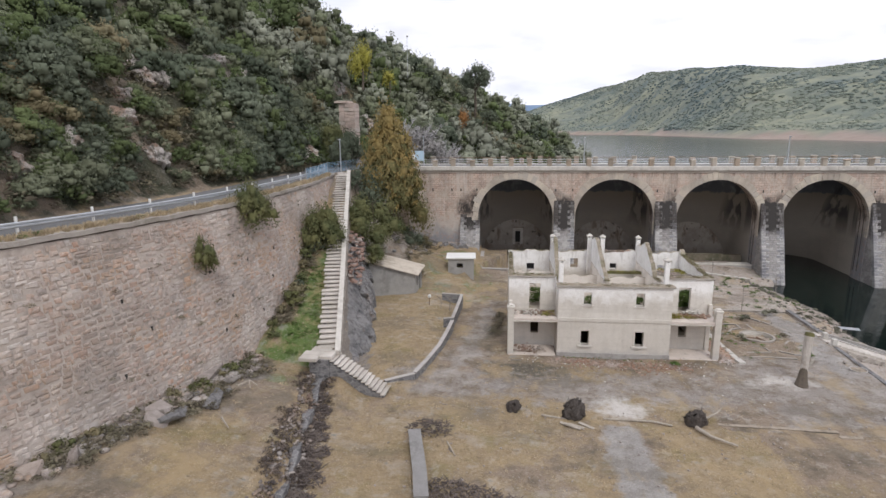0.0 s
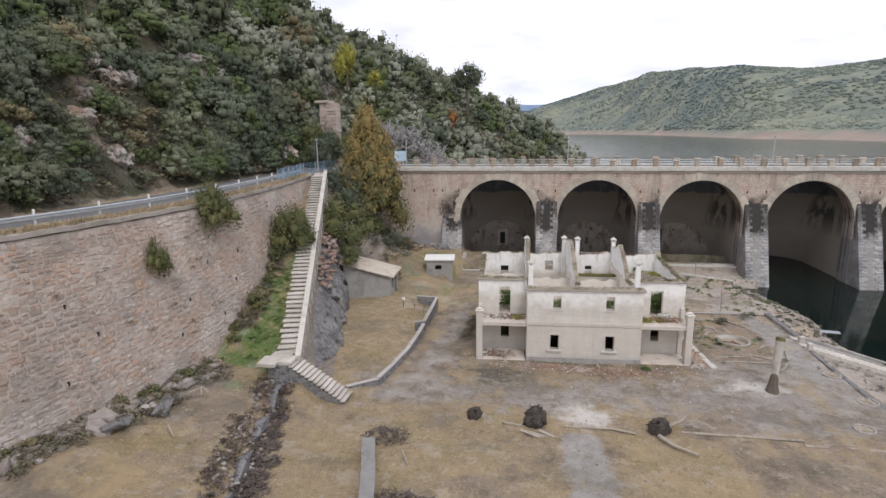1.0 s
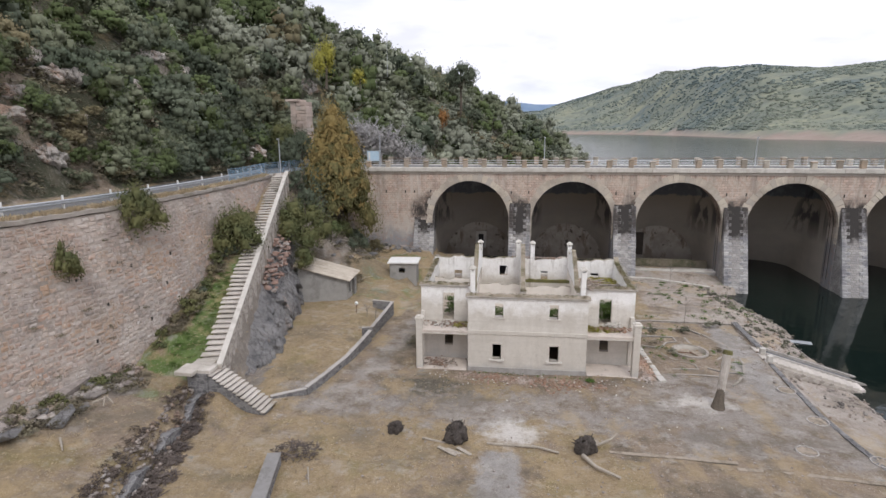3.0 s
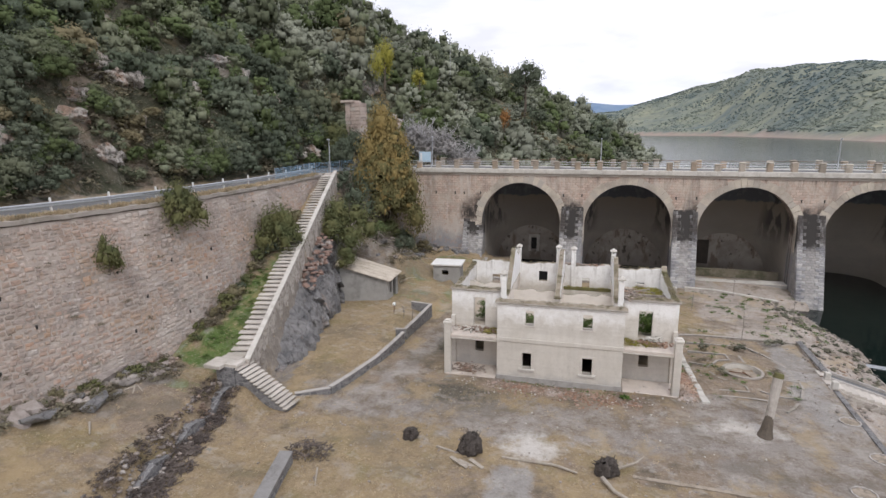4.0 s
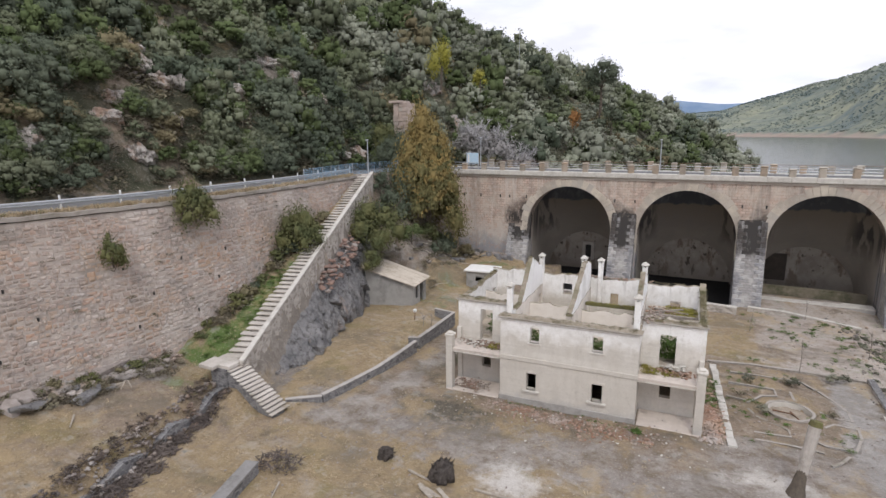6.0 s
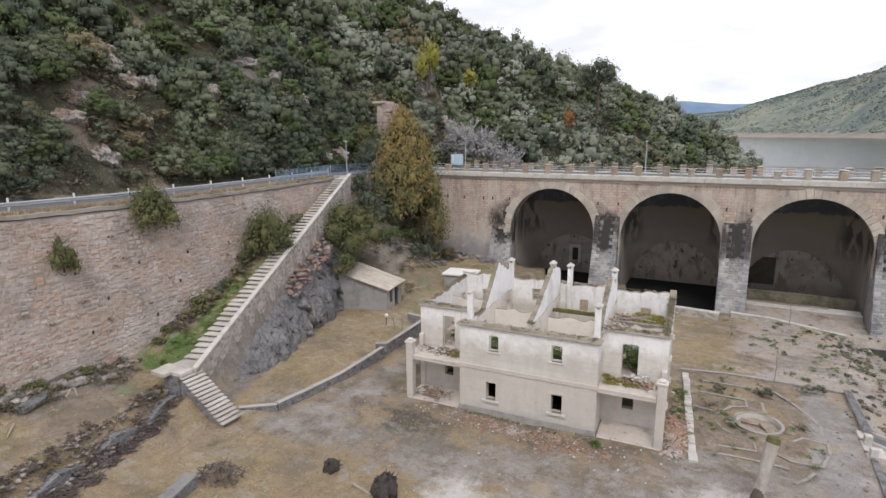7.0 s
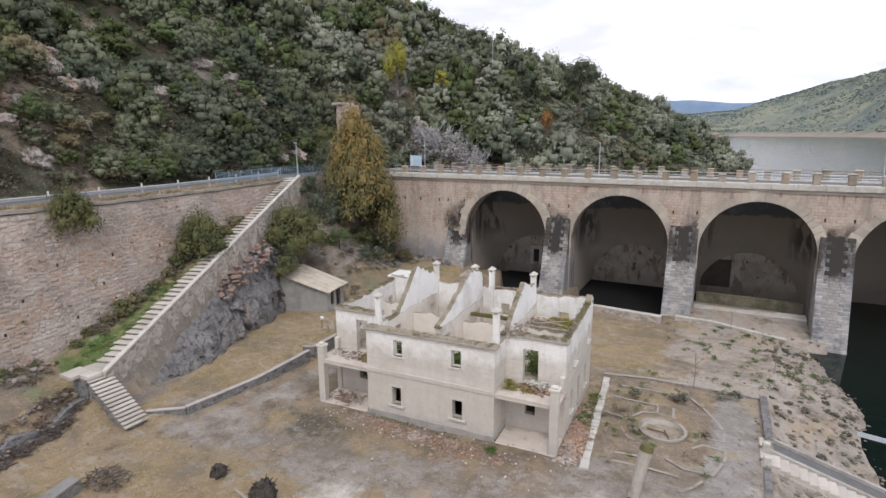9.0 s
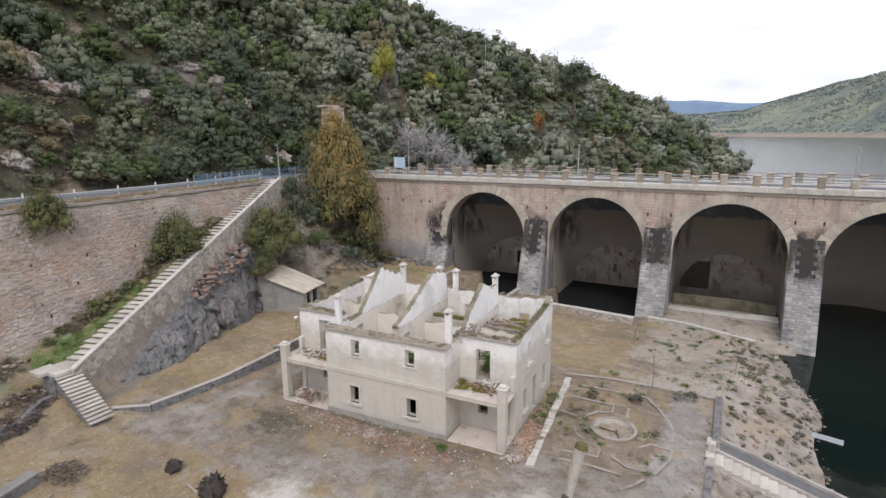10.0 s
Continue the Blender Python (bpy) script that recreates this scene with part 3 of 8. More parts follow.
def make_water():
    m = Nodes("lake_water", 0.06)
    m.bsdf.inputs["IOR"].default_value = 1.33
    m.bsdf.inputs["Specular IOR Level"].default_value = 0.5
    n = m.n("TexNoise", Scale=0.9, Detail=3, Roughness=0.5)
    m.link(m.pos, n.inputs[0])
    s = m.n("SeparateXYZ")
    m.link(m.pos, s.inputs[0])
    wind = m.span(s.outputs[1], 95, 160, 0.04, 0.3)
    m.link(m.span(s.outputs[1], 100, 200, 0.05, 0.12), m.bsdf.inputs["Roughness"])
    return m.done((0.007, 0.013, 0.011), m.maths("MULTIPLY", n.outputs[0], wind), 0.9, 0.35)


def far_ridge():
    """The range at the end of the lake, far beyond everything else, its haze painted in as blue."""
    xs = np.linspace(-2600, 2600, 140)
    verts, faces = [], []
    for x in xs:
        y = 4000 - abs(x) * 0.25
        top = 215 + 22 * float(ripple(x, 0, 2200)) + 6 * float(ripple(x, 50, 300))
        verts += [(x, y, -10), (x, y + 60, top * 0.7), (x, y + 200, top)]
    for i in range(len(xs) - 1):
        for k in (0, 1):
            a = 3 * i + k
            faces.append((a, a + 3, a + 4, a + 1))
    m = Nodes("haze_blue_range", 1.0)
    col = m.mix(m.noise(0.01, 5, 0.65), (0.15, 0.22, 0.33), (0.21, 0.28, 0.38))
    tagged(mesh_object("backdrop", verts, faces, m.done(col), smooth=True), "mountain range at the end of the lake, haze painted in as blue", "backdrop", kind="structure")


far_ridge()
tagged(mesh_object("water", [(-2400, -500, WATER), (2500, -500, WATER), (2500, 4000, WATER), (-2400, 4000, WATER)], [(0, 1, 2, 3)], make_water()),
       "still dark green reservoir water", "lake", kind="structure")


# ---- retaining wall, road and dam ----
def retaining_wall():
    """A battered wall: a backing mass here; its stones are laid over it last."""
    wall = thing("retaining_wall", "tall battered retaining wall of pinkish squared stone blocks", "wall", (-23, 44, 3), kind="structure", anchored=True)
    ys = np.arange(-4, 70.01, 1.0)
    verts, faces = [], []
    for y in ys:
        tx = float(wall_top_x(y))
        zb = min(float(bank_z(y)) - 1.2, ROAD - 1.5)
        bx = tx + 0.165 * (14.0 - zb) - 0.10
        verts += [(bx, y, zb), (tx - 0.10, y, 14.0), (tx - 1.6, y, 14.0), (tx - 1.6, y, zb)]
    for i in range(len(ys) - 1):
        a, b = 4 * i, 4 * i + 4
        faces += [(a, b, b + 1, a + 1), (a + 1, b + 1, b + 2, a + 2), (a + 2, b + 2, b + 3, a + 3), (a + 3, b + 3, b, a)]
    faces += [(0, 1, 2, 3), tuple(4 * (len(ys) - 1) + k for k in (3, 2, 1, 0))]
    ob = mesh_object("mortar_core", verts, faces, make_plain("mortar", (0.47, 0.41, 0.36), (0.36, 0.31, 0.27), 1.2, 0.97, 0.6, (0.25, 0.215, 0.185)), wall)
    # the weathered concrete coping
    verts, faces = [], []
    for y in ys:
        tx = float(wall_top_x(y))
        w = 0.05 * math.sin(y * 2.1)
        verts += [(tx + 0.02, y, 14.08 + w * 0.6), (tx + 0.02, y, 14.36 + w), (tx - 0.75, y, 14.44 + w * 0.4), (tx - 0.75, y, 13.75)]
    ob = mesh_object("coping", verts, faces[:0] + [f for i in range(len(ys) - 1) for f in
                     ((4 * i, 4 * i + 4, 4 * i + 5, 4 * i + 1), (4 * i + 1, 4 * i + 5, 4 * i + 6, 4 * i + 2), (4 * i + 2, 4 * i + 6, 4 * i + 7, 4 * i + 3))],
                     coping_mat, wall, "grey weathered concrete coping")
    return wall


RETAINING = retaining_wall()


def strip(name, pts, half, z, mat, thick=0.05):
    """A ribbon along points in plan."""
    verts, faces = [], []
    pts = [Vector((p[0], p[1], p[2] if len(p) > 2 else z)) for p in pts]
    for i, p in enumerate(pts):
        d = (pts[min(i + 1, len(pts) - 1)] - pts[max(i - 1, 0)])
        n = Vector((-d.y, d.x, 0)).normalized() * half
        for q in (p + n, p - n):
            verts += [tuple(q), (q.x, q.y, q.z - thick)]
    for i in range(len(pts) - 1):
        a, b = 4 * i, 4 * i + 4
        faces += [(a, a + 2, b + 2, b), (a, b, b + 1, a + 1), (a + 2, a + 3, b + 3, b + 2)]
    return mesh_object(name, verts, faces, mat)


road_line = [(float(wall_top_x(y)) - 4.6, y) for y in range(-4, 70, 3)] + [(-28.2, 73), (-26.8, 78), (-24.6, 82.5), (-21.5, 85.6), (-17.5, 86.9)]
tagged(strip("road", road_line, 2.7, ROAD + 0.06, asphalt), "narrow grey asphalt road along the wall", "road", kind="structure")

# plan of the dam: vault centres and half width
VAULTS = [-1.8, 12.95, 27.6, 42.1, 56.7, 71.3, 85.9]
HALF = 5.75
SPRING, CROWN = 6.6, 12.45
DECK = 14.25


def make_masonry():
    m = Nodes("dam_masonry", 0.93)
    bricks = m.n("TexBrick", Scale=1.0)
    bricks.inputs["Mortar Size"].default_value = 0.022
    bricks.inputs["Brick Width"].default_value, bricks.inputs["Row Height"].default_value = 0.66, 0.34
    c = m.n("CombineXYZ")
    s = m.n("SeparateXYZ")
    m.link(m.pos, s.inputs[0])
    m.link(m.maths("ADD", s.outputs[0], m.maths("MULTIPLY", s.outputs[1], 1.0)), c.inputs[0])
    m.link(s.outputs[2], c.inputs[1])
    m.link(c.outputs[0], bricks.inputs[0])
    bricks.inputs[1].default_value = (0.63, 0.49, 0.405, 1)
    bricks.inputs[2].default_value = (0.44, 0.345, 0.29, 1)
    bricks.inputs[3].default_value = (0.27, 0.22, 0.185, 1)
    col = m.mix(m.noise(0.5, 5, 0.7, None, 0.4, 0.65), bricks.outputs[0], (0.56, 0.49, 0.42))
    run = m.noise(1.0, 5, 0.7, m.scaled(0.55, 0.55, 0.07), 0.50, 0.66)
    z = s.outputs[2]
    wob = m.n("TexNoise", Scale=0.35, Detail=5, Roughness=0.7)
    m.link(m.pos, wob.inputs[0])
    lvl = m.maths("ADD", z, m.maths("MULTIPLY", m.maths("SUBTRACT", wob.outputs[0], 0.5), 6.0))
    col = m.mix(m.span(lvl, 5.8, 7.4, 0.8, 0.0), col, (0.54, 0.49, 0.44))
    col = m.mix(m.span(lvl, 3.4, 5.2, 0.9, 0.0), col, (0.30, 0.305, 0.325))
    col = m.mix(m.maths("MULTIPLY", m.noise(1.6, 4, 0.7, None, 0.52, 0.62), 0.4), col, (0.46, 0.30, 0.235))
    col = m.mix(m.maths("MULTIPLY", m.noise(0.9, 4, 0.7, m.scaled(1, 1, 0.5), 0.56, 0.66), 0.5), col, (0.62, 0.57, 0.52))
    col = m.mix(m.maths("MULTIPLY", run, 0.45), col, (0.16, 0.135, 0.115))
    pale = m.noise(1.0, 5, 0.7, m.scaled(0.8, 0.8, 0.1), 0.54, 0.68)
    col = m.mix(m.maths("MULTIPLY", pale, m.span(z, 7.0, 10.0, 0.0, 0.6)), col, (0.64, 0.595, 0.545))
    dark = m.noise(1.0, 5, 0.7, m.scaled(1.4, 1.4, 0.12), 0.56, 0.66)
    col = m.mix(m.maths("MULTIPLY", dark, m.span(z, 11.6, 13.4, 0.0, 0.7)), col, (0.15, 0.12, 0.10))
    local = m.maths("SUBTRACT", m.maths("FRACT", m.maths("DIVIDE", m.maths("ADD", s.outputs[0], 1.8), 14.6)), 0.5)
    near = m.span(m.maths("ABSOLUTE", local), 0.09, 0.135, 1.0, 0.0)
    sooty = m.maths("MULTIPLY", near, m.maths("MULTIPLY", m.span(lvl, 6.2, 7.4), m.span(lvl, 8.8, 10.6, 1.0, 0.0)))
    col = m.mix(m.maths("MULTIPLY", sooty, m.noise(0.8, 4, 0.7, m.scaled(1.2, 1.2, 0.3), 0.34, 0.48)), col, (0.06, 0.053, 0.048))
    fine = m.noise(6.0, 6, 0.7)
    col = m.mix(m.maths("MULTIPLY", fine, 0.3), col, (0.6, 0.55, 0.5), "MULTIPLY")
    return m.done(col, m.maths("ADD", bricks.outputs[1], m.maths("MULTIPLY", fine, -0.7)), -0.6, 0.05)


def make_vault():
    """Stained concrete: brown darkening towards the crown, slate-dark above 9.6 m, dark runs at the sides."""
    m = Nodes("vault_concrete", 0.9)
    s = m.n("SeparateXYZ")
    m.link(m.pos, s.inputs[0])
    x, z = s.outputs[0], s.outputs[2]
    wob = m.n("TexNoise", Scale=0.6, Detail=4, Roughness=0.6)
    m.link(m.scaled(1.0, 1.0, 0.25), wob.inputs[0])
    w = m.maths("SUBTRACT", wob.outputs[0], 0.5)
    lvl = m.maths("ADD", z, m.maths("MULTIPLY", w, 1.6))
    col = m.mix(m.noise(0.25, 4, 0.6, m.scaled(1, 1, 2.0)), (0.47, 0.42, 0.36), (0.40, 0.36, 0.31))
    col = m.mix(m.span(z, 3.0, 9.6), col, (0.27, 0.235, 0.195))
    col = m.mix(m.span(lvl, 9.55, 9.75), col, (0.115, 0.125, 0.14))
    streak = m.noise(1.0, 3, 0.6, m.scaled(0.8, 0.8, 0.02), 0.50, 0.66)
    col = m.mix(m.maths("MULTIPLY", streak, m.span(lvl, 9.5, 9.7, 0.12, 0.55)), col, (0.24, 0.25, 0.26))
    off = m.maths("SUBTRACT", m.maths("FRACT", m.maths("ADD", m.maths("DIVIDE", m.maths("ADD", x, 1.8), 14.6), 0.5)), 0.5)
    side = m.span(m.maths("ABSOLUTE", off), 0.26, 0.34)
    runs = m.noise(1.0, 3, 0.5, m.scaled(1.5, 0.5, 0.03), 0.46, 0.54)
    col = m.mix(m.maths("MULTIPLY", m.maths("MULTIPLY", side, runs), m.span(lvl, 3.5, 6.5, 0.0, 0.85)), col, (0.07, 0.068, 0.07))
    return m.done(col, m.noise(3.0, 5, 0.7), 0.35, 0.05)


def make_end_wall():
    """The chalky flat wall that closes a vault, with brown shapes of old stains."""
    m = Nodes("vault_end_wall", 0.95)
    col = m.mix(m.noise(0.5, 5, 0.65, None, 0.42, 0.62), (0.44, 0.395, 0.34), (0.33, 0.29, 0.245))
    col = m.mix(m.noise(0.36, 5, 0.6, m.scaled(1.3, 1, 0.6), 0.55, 0.60), col, (0.24, 0.19, 0.15))
    col = m.mix(m.noise(1.3, 4, 0.6, m.scaled(1.2, 1, 0.7), 0.62, 0.66), col, (0.13, 0.11, 0.09))
    col = m.mix(m.span(m.height(), -2.0, 0.4, 0.7, 0.0), col, (0.24, 0.21, 0.185))
    return m.done(col, m.noise(3.0, 5, 0.7), 0.35, 0.05)


end_wall_mat = make_end_wall()
masonry, vault_mat = make_masonry(), make_vault()
dam = thing("dam", "old multiple-arch masonry dam with stained stone piers", "dam", (0, 0, 0), kind="structure")


def arch_points(n=28):
    """Half-round of an opening, from its left springing to its right one."""
    return [(-HALF * math.cos(math.pi * k / n), SPRING + (CROWN - SPRING) * math.sin(math.pi * k / n)) for k in range(n + 1)]


def build_dam():
    left, right = -34.0, VAULTS[-1] + 9
    top = DECK - 0.55
    yf, yb = DAM_Y, DAM_Y + 2.6
    # spandrel wall with the openings, one bay at a time
    for i, c in enumerate(VAULTS):
        x0 = -9.3 if i == 0 else (VAULTS[i - 1] + c) / 2
        x1 = right if i == len(VAULTS) - 1 else (VAULTS[i + 1] + c) / 2
        pts = [(c + px, pz) for px, pz in arch_points()]
        bm = bmesh.new()
        # front and back faces as strips from the opening to the bay's outline
        def quad(a, b, cc, d):
            f = [bm.verts.new((p[0], yf, p[1])) for p in (a, b, cc, d)]
            bm.faces.new(f)
            g = [bm.verts.new((p[0], yb, p[1])) for p in (d, cc, b, a)]
            bm.faces.new(g)
        quad((x0, -6.0), (pts[0][0], -6.0), pts[0], (x0, pts[0][1]))
        quad((pts[-1][0], -6.0), (x1, -6.0), (x1, pts[-1][1]), pts[-1])
        n = len(pts)
        for k in range(n - 1):
            def up(p, j):
                a = math.pi * j / (n - 1)
                if a < 0.6:
                    return (x0, SPRING + (top - SPRING) * a / 0.6)
                if a > math.pi - 0.6:
                    return (x1, SPRING + (top - SPRING) * (math.pi - a) / 0.6)
                return (x0 + (x1 - x0) * (a - 0.6) / (math.pi - 1.2), top)
            ua, ub = up(pts[k], k), up(pts[k + 1], k + 1)
            quad(pts[k], pts[k + 1], ub, ua)
            if ua[0] != ub[0] and ua[1] != ub[1]:
                corner = (x0 if ua[0] == x0 else x1, top)
                f = [bm.verts.new((p[0], yf, p[1])) for p in (ua, ub, corner)]
                bm.faces.new(f)
        # soffit
        full = [(pts[0][0], -6.0)] + pts + [(pts[-1][0], -6.0)]
        for a, b in zip(full, full[1:]):
            bm.faces.new([bm.verts.new(p) for p in ((a[0], yf, a[1]), (a[0], yb, a[1]), (b[0], yb, b[1]), (b[0], yf, b[1]))])
        bmesh.ops.remove_doubles(bm, verts=bm.verts, dist=0.001)
        bmesh.ops.recalc_face_normals(bm, faces=bm.faces)
        part("spandrel_wall", bm, masonry, dam, "pinkish coursed masonry with water stains")
        # the leaning vault behind the opening
        bm = bmesh.new()
        rows = []
        zs = np.linspace(-6, 13.2, 21)
        for z in zs:
            back = yb - 0.4 + (13.2 - z) * 0.75
            row = []
            for k in range(21):
                a = math.pi * k / 20
                row.append(bm.verts.new((c - (HALF + 0.35) * math.cos(a), back + (HALF - 0.6) * math.sin(a) - 0.6, z)))
            rows.append([bm.verts.new((c - HALF - 0.35, yb - 0.5, z))] + row + [bm.verts.new((c + HALF + 0.35, yb - 0.5, z))])
        for lo, hi in zip(rows, rows[1:]):
            for k in range(len(lo) - 1):
                bm.faces.new((lo[k], lo[k + 1], hi[k + 1], hi[k]))
        part("vault", bm, vault_mat, dam, "stained concrete vault, darker towards the crown", smooth=True)
        # joints between the soffit's rings: dark strips laid on for their recess shade
        for y in (yf + 1.05, yf + 1.95):
            bm = bmesh.new()
            line = [(pts[0][0], -1.0)] + pts + [(pts[-1][0], -1.0)]
            rows = [[bm.verts.new((c + (p[0] - c) * 0.9965, yy, SPRING + (p[1] - SPRING) * (0.9965 if p[1] > SPRING else 1.0))) for p in line] for yy in (y, y + 0.16)]
            for k in range(len(line) - 1):
                bm.faces.new((rows[0][k], rows[0][k + 1], rows[1][k + 1], rows[1][k]))
            part("soffit_joint", bm, dark_void, dam, "dark strip for the shade of a recess in the arch soffit")
        if i < 3:
            bm = bmesh.new()
            box(bm, c - HALF - 0.6, c + HALF + 0.6, 97.2, 97.6, -6.0, 7.0)
            part("end_wall", bm, end_wall_mat, dam, "chalky stained end wall of a vault")
    # left abutment
    bm = bmesh.new()
    box(bm, -34.0, -9.3, yf + 0.02, yb, -2.0, top)
    part("abutment", bm, masonry, dam)
    # deck body and cornice
    bm = bmesh.new()
    box(bm, -24.0, right, yb - 0.1, yf + 9.5, top - 0.6, DECK - 0.02)
    part("deck", bm, asphalt, dam, "narrow asphalt crest road")
    for k in range(int((right + 22) / 2.4)):
        x = -22 + 2.4 * k
        boxed("cornice_stone", (x, x + 2.385, yf - 0.38, yf + 0.75, DECK - 0.52, DECK + 0.12), pale_stone, dam, bevel=0.05)
    boxed("cornice_band", (-24, right, yf - 0.14, yf + 0.4, DECK - 0.86, DECK - 0.53), voussoir_stone, dam)
    boxed("far_kerb", (-24, right, yf + 6.4, yf + 7.0, DECK - 0.3, DECK + 0.14), pale_stone, dam)


build_dam()

# piers with a battered front
def pier(cx):
    p = thing("pier", "stone buttress with battered face and quoins, stained grey", "pier", (cx, DAM_Y, 0), "dam piers", "structure")
    w = 1.48
    bm = bmesh.new()
    zs = [-5.0, 9.2]
    front = lambda z: -0.10 - max(0.0, 9.0 - z) * 0.30
    v = [bm.verts.new(q) for z in zs for q in ((-w, front(z), z), (w, front(z), z), (w, 0.35, z), (-w, 0.35, z))]
    for f in ((0, 1, 5, 4), (1, 2, 6, 5), (2, 3, 7, 6), (3, 0, 4, 7), (4, 5, 6, 7)):
        bm.faces.new([v[k] for k in f])
    part("pier_core", bm, pier_mat, p)
    for side in (-1, 1):
        z, k = -4.4, 0
        while z < 8.9:
            long = 0.95 if k % 2 == 0 else 0.55
            hgt = 0.42
            bm = bmesh.new()
            x0, x1 = (side * (w + 0.05), side * (w - long))
            y = front(z + hgt / 2)
            box(bm, min(x0, x1), max(x0, x1), y - 0.13, y + 0.5, z + 0.012, z + hgt - 0.012, bevel=0.03)
            part("quoin", bm, quoin_stone, p)
            z += hgt
            k += 1
    return p


def make_pier():
    m = Nodes("pier_masonry", 0.93)
    s = m.n("SeparateXYZ")
    m.link(m.pos, s.inputs[0])
    c = m.n("CombineXYZ")
    m.link(m.maths("ADD", s.outputs[0], s.outputs[1]), c.inputs[0])
    m.link(s.outputs[2], c.inputs[1])
    bricks = m.n("TexBrick", Scale=1.0)
    bricks.inputs["Brick Width"].default_value, bricks.inputs["Row Height"].default_value = 0.55, 0.3
    bricks.inputs["Mortar Size"].default_value = 0.02
    m.link(c.outputs[0], bricks.inputs[0])
    bricks.inputs[1].default_value = (0.36, 0.34, 0.32, 1)
    bricks.inputs[2].default_value = (0.29, 0.28, 0.275, 1)
    bricks.inputs[3].default_value = (0.20, 0.19, 0.18, 1)
    wob = m.n("TexNoise", Scale=0.7, Detail=5, Roughness=0.7)
    m.link(m.pos, wob.inputs[0])
    lvl = m.maths("ADD", s.outputs[2], m.maths("MULTIPLY", m.maths("SUBTRACT", wob.outputs[0], 0.5), 5.0))
    streak = m.noise(1.0, 5, 0.7, m.scaled(1.3, 1.3, 0.12), 0.22, 0.42)
    col = m.mix(m.maths("MULTIPLY", m.span(lvl, 4.0, 5.4), streak), bricks.outputs[0], (0.05, 0.046, 0.043))
    col = m.mix(m.span(lvl, 9.2, 10.6), col, (0.37, 0.30, 0.25))
    white = m.noise(0.6, 5, 0.7, None, 0.5, 0.62)
    col = m.mix(m.maths("MULTIPLY", white, m.span(lvl, 3.5, 5.0, 0.7, 0.0)), col, (0.50, 0.48, 0.46))
    fine = m.noise(6.0, 6, 0.7)
    return m.done(col, m.maths("ADD", bricks.outputs[1], m.maths("MULTIPLY", fine, -0.7)), -0.6, 0.05)


def make_quoin():
    m = Nodes("quoin_stone", 0.93)
    r = random_of(m)
    col = m.mix(r, (0.60, 0.585, 0.565), (0.42, 0.415, 0.42))
    wob = m.n("TexNoise", Scale=0.7, Detail=5, Roughness=0.7)
    m.link(m.pos, wob.inputs[0])
    lvl = m.maths("ADD", m.height(), m.maths("MULTIPLY", m.maths("SUBTRACT", wob.outputs[0], 0.5), 5.0))
    col = m.mix(m.noise(0.5, 5, 0.7, None, 0.45, 0.62), col, (0.25, 0.25, 0.265))
    streak = m.noise(1.0, 5, 0.7, m.scaled(1.3, 1.3, 0.12), 0.32, 0.52)
    col = m.mix(m.maths("MULTIPLY", m.span(lvl, 4.8, 6.2, 0.0, 0.95), streak), col, (0.085, 0.075, 0.068))
    fine = m.noise(6.0, 6, 0.7)
    col = m.mix(m.maths("MULTIPLY", fine, 0.3), col, (0.6, 0.57, 0.54), "MULTIPLY")
    return m.done(col, fine, 0.6, 0.04)


quoin_stone = make_quoin()
pier_mat = make_pier()
PIERS = [-8.9] + [(a + b) / 2 for a, b in zip(VAULTS, VAULTS[1:])]
first_pier = pier(PIERS[1])
for cx in PIERS[2:]:
    copy_thing(first_pier, pose(cx, DAM_Y, 0))
copy_thing(first_pier, pose(PIERS[0] + 0.15, DAM_Y + 0.9, 0))


def voussoirs():
    n = 27
    for c in VAULTS[:6]:
        for k in range(n):
            a0, a1 = math.pi * (k + 0.03) / n, math.pi * (k + 0.97) / n
            deep = 1.0 + 0.16 * math.sin(k * 7.3 + c) + 0.08 * math.sin(k * 3.1 + c)
            bm = bmesh.new()
            v = []
            for y in (DAM_Y - 0.11 - 0.05 * math.sin(k * 5.7 + c), DAM_Y + 0.5):
                for a, r in ((a0, 0), (a1, 0), (a1, deep), (a0, deep)):
                    v.append(bm.verts.new((c - (HALF - 0.04 + r) * math.cos(a), y, SPRING + (CROWN - SPRING - 0.04 + r) * math.sin(a))))
            for f in ((0, 1, 2, 3), (0, 4, 5, 1), (1, 5, 6, 2), (2, 6, 7, 3), (3, 7, 4, 0)):
                bm.faces.new([v[j] for j in f])
            bmesh.ops.recalc_face_normals(bm, faces=bm.faces)
            part("voussoir", bm, voussoir_stone, dam)
        for side in (-1, 1):
            z = 4.2
            for k in range(6):
                boxed("impost_stone", (c + side * (HALF + 0.42) - 0.5, c + side * (HALF + 0.42) + 0.5, DAM_Y - 0.15, DAM_Y + 0.45, z + 0.01, z + 0.39), voussoir_stone, dam, bevel=0.03)
                z += 0.4


voussoirs()


# weep holes in the spandrels: near-black boxes coloured like the shade inside
for cx in PIERS[:6]:
    for dx, dz in ((-1.3, 0.0), (1.2, 0.05)):
        boxed("weep_hole", (cx + dx - 0.09, cx + dx + 0.09, DAM_Y - 0.006, DAM_Y + 0.2, 10.55 + dz, 10.95 + dz), dark_void, dam, bevel=0.0)
for x in (-17.2, -14.6, -11.6):
    boxed("weep_hole", (x - 0.09, x + 0.09, DAM_Y - 0.006, DAM_Y + 0.2, 10.5, 10.95), dark_void, dam, bevel=0.0)


